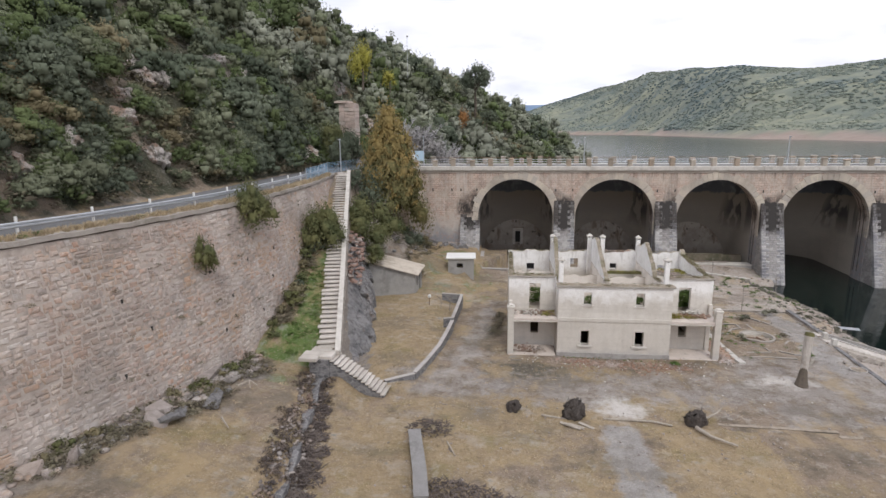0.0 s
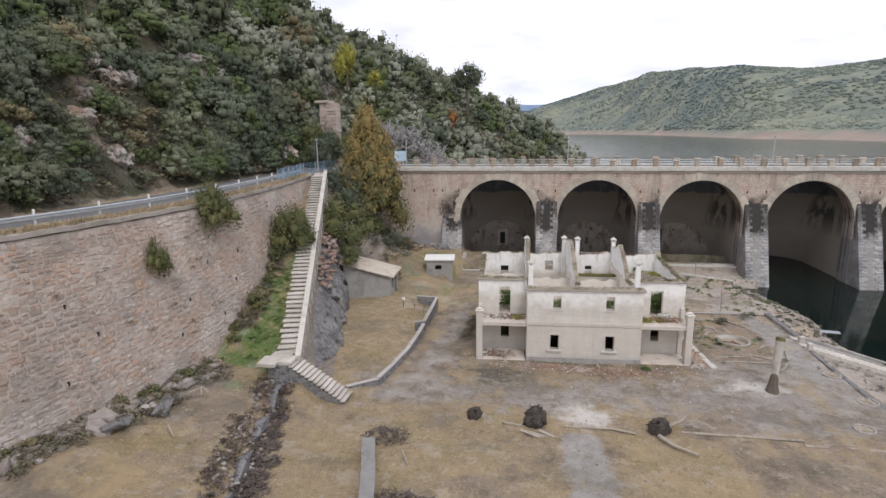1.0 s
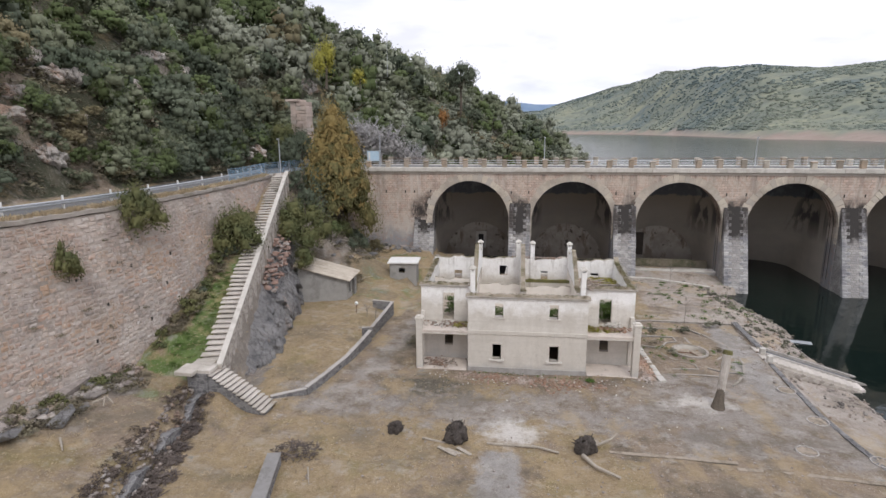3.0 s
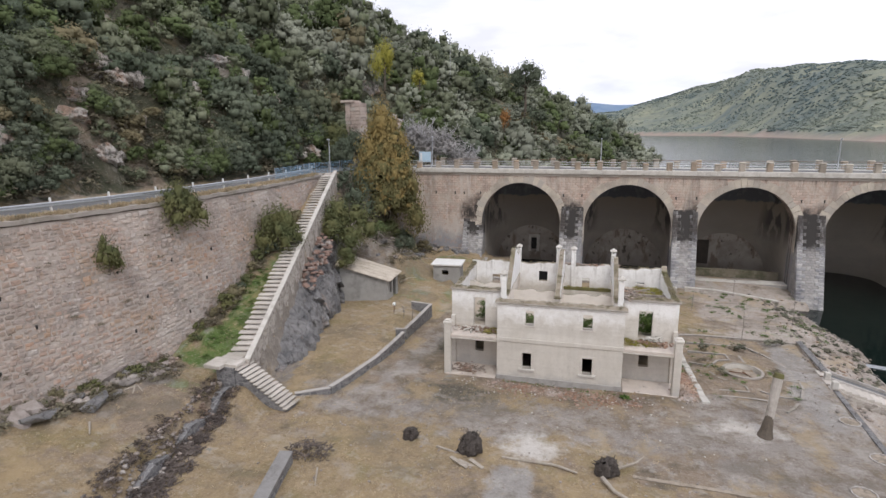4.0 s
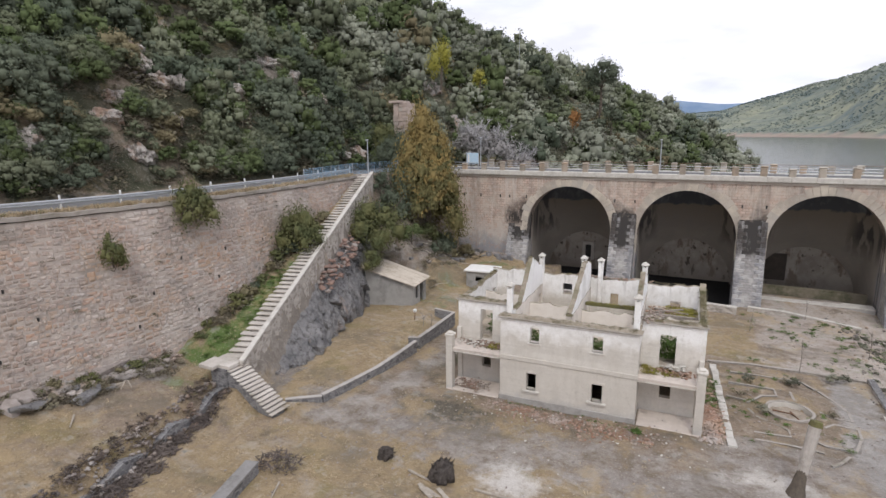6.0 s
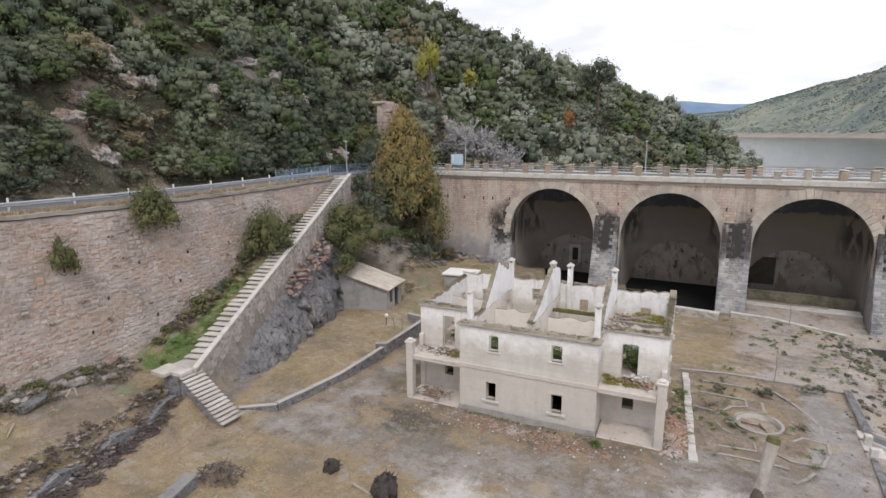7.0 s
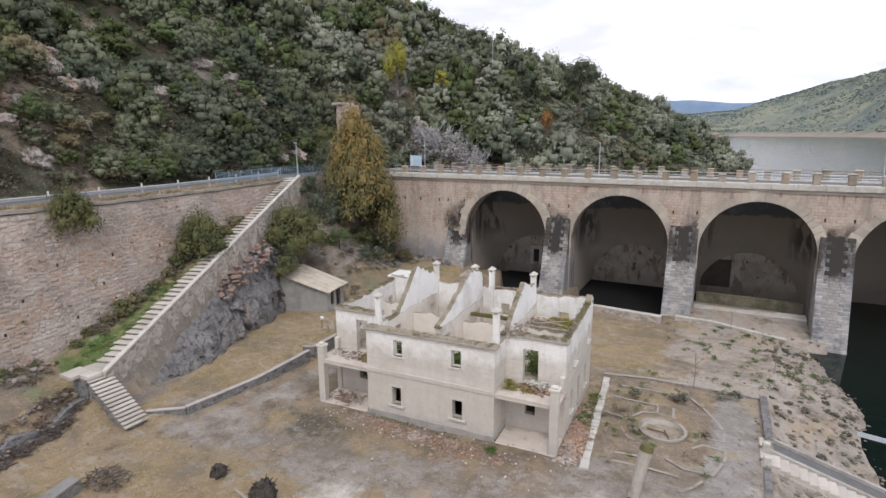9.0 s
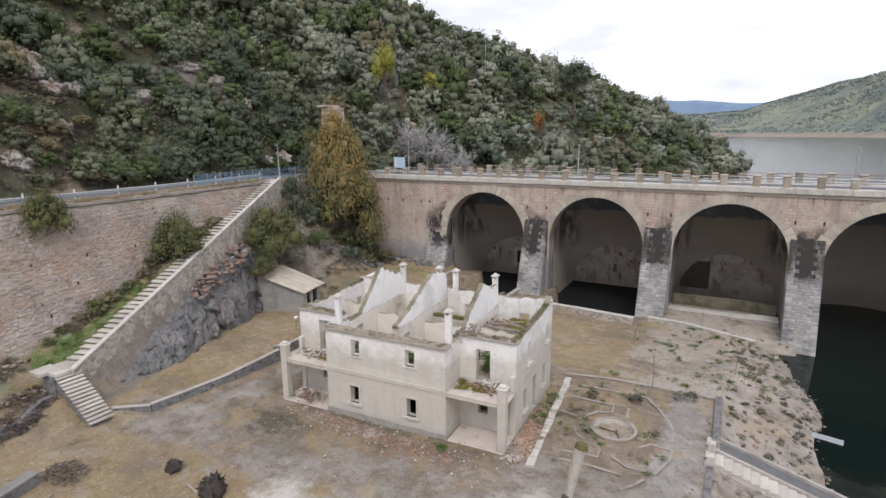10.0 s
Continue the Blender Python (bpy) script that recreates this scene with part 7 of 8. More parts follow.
stone_heap("shore_stones", "dark wet stones along the waterline", [(float(np.interp(y, [40, 50, 65, 78], [35.0, 35.4, 35.0, 34.2])), y, 0.7, 8, 0.0) for y in np.arange(40, 79, 1.2)], rubble_stone, 10, 0.04, 0.13)
stone_heap("slope_stones", "dark purple-grey stones strewn over the slope", [(x, y, 1.3, 6, 0.0) for x in np.arange(29.6, 35, 1.6) for y in np.arange(46, 79, 1.9)], rubble_stone, 16, 0.05, 0.16)


brush_wood = make_plain("dead_brush", (0.17, 0.14, 0.125), (0.09, 0.075, 0.068), 4.0, 0.97, 0.6, (0.23, 0.19, 0.165))


def twig_heap(at, wide, high, seed, label):
    """A mound of dark dead brush."""
    r = random.Random(seed)
    bm = bmesh.new()
    for k in range(260):
        a, d = r.uniform(0, 6.28), wide * math.sqrt(r.uniform(0, 1))
        p = Vector((d * math.cos(a), d * math.sin(a) * 0.7, r.uniform(0, high) * (1 - 0.7 * d / wide)))
        q = p + Vector((r.uniform(-1, 1), r.uniform(-1, 1), r.uniform(-0.1, 0.45))) * 0.34
        tube(bm, [p, q], [0.04, 0.018], 4)
    ob = part("dead_bush", bm, brush_wood)
    ob.location = at
    return tagged(ob, label, "dead bush", "dead bushes")


for i, (x, y, w, h) in enumerate(((-6.3, 31.9, 1.5, 0.95), (-4.2, 25.4, 1.5, 0.9), (-2.6, 25.0, 1.6, 0.9), (-1.0, 24.4, 1.4, 0.7), (-13.0, 28.2, 1.0, 0.7), (-14.1, 31.0, 0.9, 0.6), (-12.6, 25.5, 1.2, 0.7), (-14.6, 33.0, 1.0, 0.7), (-13.5, 29.6, 0.9, 0.6), (-12.9, 26.8, 0.9, 0.6), (-12.2, 23.6, 1.0, 0.7), (-11.5, 21.0, 1.1, 0.7), (-15.2, 34.8, 0.8, 0.6))):
    twig_heap(on_ground(x, y), w, h, i, "low heap of dark dead brush and roots")


def stump(at, wide, high, seed, label):
    """An uprooted stump: a rotten core with a fan of broken roots."""
    r = random.Random(seed)
    t = thing("tree_stump", label, "stump", at, "stumps")
    v, f = cube_ball(6)
    rr = np.random.RandomState(seed)
    ang = np.arctan2(v[:, 1], v[:, 0])
    fold = 1 + 0.16 * np.sin(ang * 5 + seed) + 0.12 * np.sin(ang * 9 + v[:, 2] * 3 + seed * 2) + rr.uniform(-0.2, 0.2, len(v))
    flare = np.where(v[:, 2] < 0, 1.0 - 0.35 * v[:, 2], 1.0 - 0.1 * v[:, 2])
    tall = np.sign(v[:, 2]) * np.abs(v[:, 2]) + np.where(v[:, 2] > 0.55, rr.uniform(-0.35, 0.2, len(v)), rr.uniform(-0.15, 0.15, len(v))) + 0.25 * v[:, 0]
    v = np.stack([v[:, 0] * fold * flare * wide * 0.40, v[:, 1] * fold * flare * wide * 0.34, tall * high * 0.5 + high * 0.36], 1)
    ob = new("core", quads_mesh("core", v, f, stump_wood))
    ob.parent = t
    for k in range(44):
        a, tilt = r.uniform(0, 6.28), r.uniform(-0.25, 1.1)
        d = Vector((math.cos(a) * math.cos(tilt), math.sin(a) * math.cos(tilt), math.sin(tilt)))
        base = Vector((d.x * wide * 0.36, d.y * wide * 0.34, high * 0.36 + d.z * high * 0.36))
        side = Vector((r.uniform(-1, 1), r.uniform(-1, 1), r.uniform(-0.6, 0.6)))
        tip = base + (d * 0.35 + side * 1.3 + Vector((0, 0, 0.5))) * wide * r.uniform(0.05, 0.15)
        bm = bmesh.new()
        thick = r.uniform(0.025, 0.07)
        tube(bm, [base - d * wide * 0.1, base.lerp(tip, 0.5) + side * 0.03, tip], [thick, thick * 0.75, thick * 0.3], 5)
        part("root", bm, stump_wood, t)
    return t


stump(on_ground(-0.8, 35.2), 1.15, 1.0, 1, "small dark uprooted stump in dry grass")
stump(on_ground(3.4, 34.6), 1.75, 1.6, 2, "large dark uprooted stump beside broken planks")
stump(on_ground(11.5, 34.9), 1.6, 1.35, 3, "dark uprooted stump beside a bleached log")


def log(points, r0, r1, label, mat=None):
    bm = bmesh.new()
    n = len(points)
    tube(bm, points, [r0 + (r1 - r0) * k / (n - 1) for k in range(n)], 8)
    return tagged(part("log", bm, mat or bleached), label, "log", "driftwood")


bleached = make_plain("sun_bleached_wood", (0.46, 0.41, 0.345), (0.33, 0.29, 0.24), 4.0, 0.95, 0.7, (0.30, 0.26, 0.22))
log([(11.3, 34.0, 0.25), (12.0, 33.0, 0.2), (13.3, 32.2, 0.15)], 0.14, 0.08, "bleached curved log beside a stump")
log([(1.2, 34.6, 0.12), (2.9, 34.2, 0.12)], 0.08, 0.07, "thin bleached pole on the ground")
log([(5.4, 34.6, 0.12), (8.6, 34.7, 0.12), (9.9, 34.3, 0.1)], 0.09, 0.07, "thin bleached pole across the path")
log([(12.2, 35.4, 0.15), (13.2, 35.9, 0.4), (13.6, 36.3, 0.6)], 0.09, 0.03, "bleached branch beside a stump")
log([(-19.2, 30.6, 3.0), (-18.5, 31.0, 3.25), (-17.9, 30.8, 3.0)], 0.09, 0.04, "white dead root on the rocks")
log([(-18.9, 31.2, 3.1), (-18.4, 30.7, 3.4), (-18.1, 30.2, 3.1)], 0.08, 0.03, "white dead root on the rocks")
log([(-18.6, 27.4, 2.5), (-17.7, 26.6, 2.3)], 0.07, 0.04, "bleached stick on the terrace grass")
log([(-4.9, 30.4, 0.1), (-4.2, 28.9, 0.1)], 0.06, 0.03, "thin bleached stick in dry grass")
for k, (x, y, a) in enumerate(((2.9, 33.4, -25), (3.5, 33.2, -18), (4.1, 33.3, -32), (3.2, 33.0, -28))):
    ob = boxed("plank", (-0.55, 0.55, -0.12, 0.12, 0.0, 0.08), bleached, bevel=0.01)
    ob.matrix_world = pose(x, y, 0.12 + 0.05 * k, 3, 4, a)
    tagged(ob, "short broken grey plank beside a stump", "plank", "planks")


# leaning dead palm trunk
def dead_trunk():
    t = thing("dead_palm", "pale leaning dead palm trunk with a dark foot", "trunk", (21.3, 42.1, 0), anchored=True)
    bm = bmesh.new()
    pts = [Vector((21.35, 42.05, -0.2)).lerp(Vector((21.98, 43.1, 3.75)), k / 7) for k in range(8)]
    tube(bm, pts, [0.44, 0.32, 0.27, 0.27, 0.28, 0.30, 0.31, 0.32], 12)
    part("stem", bm, pale_trunk, t)
    bm = bmesh.new()
    tube(bm, [(21.98, 43.1, 3.7), (22.02, 43.16, 3.98)], [0.36, 0.30], 10)
    part("crown_stub", bm, moss, t, "mossy frayed top")
    bm = bmesh.new()
    tube(bm, [(21.33, 42.0, -0.2), (21.42, 42.16, 0.4), (21.5, 42.3, 0.9), (21.58, 42.42, 1.35)], [0.56, 0.37, 0.305, 0.22], 10)
    part("root_foot", bm, bark, t, "dark rotten foot")


pale_trunk = make_plain("palm_trunk", (0.52, 0.48, 0.43), (0.40, 0.36, 0.32), 3.0, 0.95, 0.8, (0.22, 0.19, 0.16))
dead_trunk()


# ---- paths, kerbs and rings of the old garden ----
def slab(name, label, pts, z, mat, thick=0.12):
    n = len(pts)
    verts = [(x, y, z) for x, y in pts] + [(x, y, z - thick) for x, y in pts]
    faces = [tuple(range(n))] + [(k, k + n, (k + 1) % n + n, (k + 1) % n) for k in range(n)]
    return tagged(mesh_object(name, verts, faces, mat), label, "paving", kind="structure")


white_worn = make_plain("worn_whitewash", (0.60, 0.575, 0.53), (0.46, 0.435, 0.395), 1.6, 0.9, 0.4, (0.33, 0.305, 0.27))


low_wall("kerb", "long low stone kerb across the yard", [(13.0, 34.9), (17.0, 34.95), (20.4, 34.9)], 0.09, 0.0, 0.1, debris, concrete, 0.05)
low_wall("kerb", "long low stone kerb across the yard", [(20.2, 34.3), (24.0, 34.3), (31.0, 33.9)], 0.09, 0.0, 0.09, debris, concrete, 0.05)
rp = random.Random(14)
for k in range(13):
    y0 = 45.6 + k * 1.03
    xm = 18.3 - 0.098 * (y0 - 45.5)
    ob = boxed("edge_slab", (-0.24 + rp.uniform(-0.06, 0.03), 0.24 + rp.uniform(-0.08, 0.05), -0.5, 0.5 - rp.uniform(0.0, 0.08), -0.3, 0.16), white_worn, bevel=0.03)
    ob.matrix_world = pose(xm, y0 + 0.5, rp.uniform(-0.03, 0.03), rp.uniform(-2, 2), rp.uniform(-3, 3), 5.6 + rp.uniform(-3, 3))
    tagged(ob, "broken pale edging slab beside the house", "slab", "edging slabs", kind="structure")
low_wall("terrace_kerb", "dark stone edging of the garden terrace", [(16.6, 59.7), (20.05, 60.4), (23.1, 60.5), (27.9, 60.45)], 0.09, 0.0, 0.14, coping_mat, flank_mat, 0.05)
low_wall("terrace_kerb", "dark stone edging of the garden terrace", [(28.2, 60.6), (28.25, 57.0), (28.3, 53.9)], 0.2, -0.6, 0.32, rock_mat, flank_mat, 0.08)
low_wall("terrace_kerb", "dark stone edging of the garden terrace", [(28.1, 50.7), (28.05, 48), (28.0, 42.0), (29.0, 34.0)], 0.14, -0.9, 0.05, rock_mat, flank_mat, 0.06)
BEDS = ([(18.3, 58.2), (20.8, 58.3), (23.3, 58.35), (24.1, 57.2)], [(18.2, 56.0), (21.3, 55.95), (21.4, 54.8), (20.4, 54.4), (19.4, 52.7)], [(18.0, 53.3), (19.3, 53.1)],
        [(22.36, 56.0), (22.5, 54.5), (23.4, 54.1)], [(23.9, 53.3), (24.5, 52.65), (25.7, 52.6), (25.7, 54.0), (25.2, 55.3), (24.3, 57.0)],
        [(23.9, 50.9), (24.5, 51.65), (25.85, 51.5), (25.8, 50.3), (25.2, 48.4), (23.6, 48.35), (22.6, 49.0)],
        [(19.4, 51.7), (19.9, 50.7), (21.7, 49.5), (21.75, 48.6), (18.7, 48.2)], [(19.0, 47.3), (21.8, 47.45), (23.4, 47.35)], [(24.7, 47.5), (24.2, 46.6), (23.6, 45.9)])
for pts in BEDS:
    low_wall("bed_edging", "thin pale edging stones of a garden bed", pts, 0.042, -0.1, 0.07, coping_mat, concrete, 0.02)


def ring(name, label, x, y, radius, thick, low, high, mat, a0=0, a1=360, category="ring", inner_fill=None):
    r = thing(name, label, category, (x, y, 0), "garden rings")
    n = max(8, int((a1 - a0) / 9))
    full = a1 - a0 >= 360
    verts, faces = [], []
    for k in range(n + (0 if full else 1)):
        a = radians(a0 + (a1 - a0) * k / n)
        for rad, z in ((radius - thick, low), (radius - thick, high), (radius, high), (radius, low)):
            verts.append((rad * math.cos(a), rad * math.sin(a), z + 0.02 * math.sin(k * 1.7)))
    m = len(verts) // 4
    for k in range(n):
        a, b = 4 * k, 4 * ((k + 1) % m)
        for j in range(3):
            faces.append((a + j, a + j + 1, b + j + 1, b + j))
    mesh_object("rim", verts, faces, mat, r)
    if inner_fill:
        pts = [((radius - thick * 0.6) * math.cos(2 * math.pi * k / 24), (radius - thick * 0.6) * math.sin(2 * math.pi * k / 24), inner_fill[0] + 0.05 * math.sin(k * 2.2)) for k in range(24)]
        mesh_object("bed_soil", pts + [(0, 0, inner_fill[0] + 0.06)], [(k, (k + 1) % 24, 24) for k in range(24)], inner_fill[1], r)
    return r


basin = ring("fountain_basin", "round pale concrete basin with a silted floor", 22.0, 52.35, 1.55, 0.2, -0.45, 0.2, coping_mat, category="basin", inner_fill=(-0.22, debris))
mesh_object("lining", [(1.34 * math.cos(2 * math.pi * k / 40), 1.34 * math.sin(2 * math.pi * k / 40), z) for z in (-0.3, 0.17) for k in range(40)],
            [(k, k + 40, (k + 1) % 40 + 40, (k + 1) % 40) for k in range(40)], pale_stone, basin, "pale cement lining")
for p, q in (((-1.0, 0.2), (0.2, -0.1)), ((0.1, 0.4), (0.5, -0.8))):
    bm = bmesh.new()
    tube(bm, [(*p, -0.1), (*q, -0.02)], [0.06, 0.04], 6)
    part("pipe", bm, rusty, basin, "broken pipe in the basin")
for x, y, rad in ((25.05, 36.95, 0.85), (27.45, 41.0, 0.9), (27.3, 45.6, 0.85), (28.9, 36.4, 0.8)):
    ring("tree_ring", "small concrete tree ring with weeds", x, y, rad * 0.75, 0.07, -0.2, 0.09, wall_cap, inner_fill=(0.02, debris), category="tree ring")


# stair and ramp from the terrace down to the water
def water_stair():
    s = thing("terrace_stair", "pale concrete stair and grey ramp going down to the water", "stair", (28.5, 52.5, -1), kind="structure", anchored=True)
    fall = 0.29
    r = random.Random(6)

    def sloped(name, y0, y1, up, down, mat, label="", x0=28.3, x1=36.6):
        verts = []
        for x in (x0, x1):
            z = -fall * (x - 28.3)
            verts += [(x, y0, z - down), (x, y0, z + up), (x, y1, z + up), (x, y1, z - down)]
        mesh_object(name, verts, [(0, 4, 5, 1), (1, 5, 6, 2), (2, 6, 7, 3), (0, 1, 2, 3), (7, 6, 5, 4)], mat, s, label)
    for k in range(15):
        x = 28.32 + 0.5 * k
        boxed("step", (x - 0.02, x + 0.5, 51.05 + r.uniform(-0.05, 0.02), 52.45, -fall * 0.5 * k - 0.5, -fall * 0.5 * k + 0.06), step_stone, s, bevel=0.025)
    boxed("landing", (27.75, 28.3, 50.8, 54.4, -0.6, 0.1), step_stone, s, "pale worn landing slab", bevel=0.03)
    sloped("side_wall", 50.85, 51.04, -0.12, 1.6, flank_mat, "rubble side wall")
    sloped("parapet", 52.46, 52.7, 0.3, 1.0, wall_cap, "worn grey parapet")
    sloped("ramp", 52.79, 54.15, 0.05, 1.0, asphalt, "grey worn ramp")
    sloped("coping", 54.16, 54.42, 0.26, 1.2, wall_cap, "worn coping of the ramp")
    for y in (50.95, 52.6):
        boxed("stair_post", (27.85, 28.28, y - 0.2, y + 0.2, 0.1, 0.7), white_worn, s, bevel=0.04)
    return s


water_stair()
ob = boxed("floating_board", (-1.0, 1.0, -0.38, 0.38, -0.03, 0.03), galvanised, bevel=0.02)
ob.matrix_world = pose(35.5, 62.35, WATER + 0.05, 1, 0, -12)
tagged(ob, "grey metal board floating at the water's edge", "board")

# walls under the vaults
low_wall("basin_wall", "low pale wall round the flooded pit", [(4.2, 74.2), (-1.0, 74.2), (-6.4, 74.2)], 0.22, -2.2, 0.72, wall_cap, flank_mat, 0.12)
low_wall("basin_wall", "low pale wall round the flooded pit", [(-6.45, 74.5), (-6.5, 78.0), (-6.7, 83.3)], 0.22, -2.2, [0.72, 0.95, 1.2], wall_cap, flank_mat, 0.12)
low_wall("basin_wall", "low pale wall round the flooded pit", [(4.2, 74.5), (4.2, 78.0), (4.2, 82.0)], 0.22, -2.2, 0.55, wall_cap, flank_mat, 0.12)
low_wall("basin_wall", "low pale wall in front of the flooded vault", [(7.6, 77.6), (13.0, 77.3), (19.2, 76.6)], 0.28, -1.5, 0.35, pale_stone, flank_mat, 0.14)
low_wall("basin_wall", "low pale wall in front of the flooded vault", [(20.4, 79.0), (24, 78.9), (31.0, 78.4)], 0.2, -1.8, [-0.1, -0.15, -0.9], pale_stone, flank_mat, 0.1)
low_wall("vault_sill", "pale concrete sill across the dry vault", [(22.0, 84.6), (28.0, 84.6), (33.2, 84.6)], 0.9, -1.5, -0.2, pale_stone, concrete, 0.12)
# dark brown for the shade inside an opening, put on a flat panel
opening_shade = make_plain("opening_shade", (0.11, 0.09, 0.075), (0.07, 0.06, 0.05), 1.0, 0.95, 0.4)
ledge_mat = make_plain("mossy_ledge", (0.26, 0.22, 0.17), (0.18, 0.16, 0.11), 1.2, 0.97, 0.8, (0.10, 0.10, 0.06))
low_wall("vault_sill", "low grey wall inside the dry vault", [(22.0, 88.4), (27.6, 88.6), (33.2, 88.4)], 0.3, -1.0, 0.35, ledge_mat, ledge_mat, 0.1)
low_wall("vault_opening", "dark panel for the shade of a low opening in the end wall", [(22.0, 97.16), (25.6, 97.16)], 0.06, -0.6, 2.9, opening_shade, opening_shade, 0)




def vault_room():
    """A small doorway at the back of the first vault."""
    w = thing("vault_doorway", "pale door surround with a dark opening in the vault", "doorway", (-1.36, 94.6, 0), anchored=True)
    for dims in ((-2.4, -1.95, 96.8, 97.19, -0.4, 2.0), (-1.05, -0.6, 96.8, 97.19, -0.4, 2.0), (-2.4, -0.6, 96.8, 97.19, 2.0, 2.45)):
        boxed("door_surround", dims, pale_stone, w, bevel=0.02)
    # near-black box between the jambs: the inner shade as plain colour
    boxed("door_opening", (-1.94, -1.06, 97.0, 97.19, 0.0, 1.99), dark_void, w, bevel=0.0)


vault_room()


# near-black slabs added above the water in the first two pits
silt = make_plain("sump_black", (0.010, 0.010, 0.011), (0.016, 0.016, 0.017), 1.0, 0.8, 0.2)
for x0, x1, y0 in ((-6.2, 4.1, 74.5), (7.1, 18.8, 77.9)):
    tagged(boxed("sump_floor", (x0, x1, y0, 99.0, -2.9, -1.95), silt, bevel=0.0), "black slab in the sump of a vault", "silt", kind="structure")


# ---- the house: moss, rubble and fallen timber ----
tuft_protos = [crown_proto(rs, 9, 50, 0.08, 0.7, False) for _ in range(5)]
leaf_moss = make_leaf("moss_tufts", (0.210, 0.180, 0.115), (0.160, 0.150, 0.080), (0.280, 0.240, 0.160), 0.8)
leaf_weed = make_leaf("weed_leaves", (0.075, 0.125, 0.032), (0.100, 0.145, 0.045), (0.130, 0.170, 0.060), 0.8)
leaf_straw = make_leaf("straw_tufts", (0.43, 0.345, 0.235), (0.36, 0.29, 0.19), (0.47, 0.39, 0.27), 0.8)
leaf_dry = make_leaf("dry_scrub", (0.140, 0.120, 0.088), (0.165, 0.150, 0.100), (0.210, 0.180, 0.135), 0.8)


def tufts_along(x0, x1, y0, y1, z, n, w, spots):
    for _ in range(n):
        s = rs.uniform(0.5, 1.3) * w
        spots.append((*in_house(rs.uniform(x0, x1), rs.uniform(y0, y1)), z - 0.1 * s, s, s * 0.55, rs.uniform(0, 6.28), rs.randint(0, 5)))


spots = []
top = EAVE + 0.19
tufts_along(CX0, CX1, FRONT - 0.12, FRONT + 0.55, top - 0.03, 230, 0.3, spots)
tufts_along(HX0, CX0 - 0.2, WING - 0.1, WING + 0.5, top + 0.18, 70, 0.4, spots)
tufts_along(CX1 + 0.2, HX1, WING - 0.1, WING + 0.5, top + 0.18, 80, 0.4, spots)
for k in range(170):
    y = rs.uniform(WING + 0.5, REAR)
    tufts_along(HX1 - 0.42, HX1 - 0.05, y, y, EAVE + 0.22 + 0.05 * (y - WING), 1, 0.42, spots)
    tufts_along(HX0 + 0.05, HX0 + 0.42, y, y, EAVE + 0.17 + 0.05 * (y - WING), 1, 0.36, spots)
tufts_along(HX0, HX1, REAR - 0.4, REAR, 7.25, 90, 0.3, spots)
for x, line in GABLES:
    for _ in range(60):
        y = rs.uniform(line[0][0], line[-1][0])
        tufts_along(x + 0.05, x + 0.38, y, y, profile(line)(y), 1, 0.28, spots)
    tufts_along(x + 0.05, x + 0.4, WING, line[0][0], EAVE - 0.08, 26, 0.35, spots)
scatter("roof_moss", "brownish moss and grass along the broken wall tops", "moss", tuft_protos, spots, leaf_moss)
spots = []
tufts_along(CX1 + 0.2, CX1 + 2.4, FRONT + 0.9, WING - 0.2, FLOOR, 60, 0.6, spots)
tufts_along(CX0 - 1.4, CX0 - 0.1, FRONT + 0.9, WING - 0.2, FLOOR, 40, 0.55, spots)
tufts_along(7.3, CX1 - 0.9, 53.4, 53.6, 5.87, 40, 0.3, spots)
tufts_along(CX1 + 1.2, HX1 - 0.6, 52.7, 55.1, 5.72, 200, 0.5, spots)
scatter("balcony_moss", "olive moss over balcony and floor rubble", "moss", tuft_protos, spots, make_leaf("olive_moss", (0.230, 0.210, 0.050), (0.270, 0.230, 0.065), (0.165, 0.170, 0.055), 0.8))
spots = []
for x0, x1, y0, y1, n, w in ((4.0, 6.2, 46.5, 47.6, 34, 1.0), (8.2, 10.4, 46.5, 47.6, 34, 1.0), (13.2, 15.3, 48.7, 50, 34, 1.1), (0.3, 1.5, 49.4, 50.6, 22, 0.9)):
    for lift in (0.3, 0.8, 1.3):
        tufts_along(x0, x1, y0, y1, FLOOR + lift, n, w, spots)
tufts_along(12.3, 12.9, 44.6, 45.2, 0.1, 16, 0.6, spots)
tufts_along(16.6, 17.3, 50.5, 55.5, 0.1, 46, 0.6, spots)
tufts_along(3.0, 12.3, 45.0, 45.35, 0.02, 70, 0.26, spots)
for _ in range(70):
    x, y = rs.uniform(20, 33.5), rs.uniform(61.5, 79)
    z = float(ground_height(x, y))
    if z > WATER + 0.1:
        for k in range(rs.randint(1, 6)):
            tufts_along(x - 0.4, x + 0.4, y - 0.4, y + 0.4, z + 0.05, 1, 0.6, spots)
for _ in range(40):
    x, y = rs.uniform(17.5, 26), rs.uniform(47, 60)
    tufts_along(x - 0.3, x + 0.3, y - 0.3, y + 0.3, 0.03, 2, 0.5, spots)
for _ in range(70):
    y = rs.uniform(14, 67)
    x = float(wall_top_x(y)) - rs.uniform(0.3, 1.1)
    tufts_along(x, x, y, y, 14.42, 1, rs.uniform(0.3, 0.75), spots)
for _ in range(150):
    y = rs.uniform(37.2, 49)
    x = float(stair_x(y)) - rs.uniform(1.8, 4.4)
    tufts_along(x, x, y, y, float(ground_height(x, y)) + 0.02, 1, rs.uniform(0.3, 0.8), spots)
scatter("weeds", "fresh green weeds in patches", "weeds", tuft_protos, spots, leaf_weed)
spots = []
clumps = []
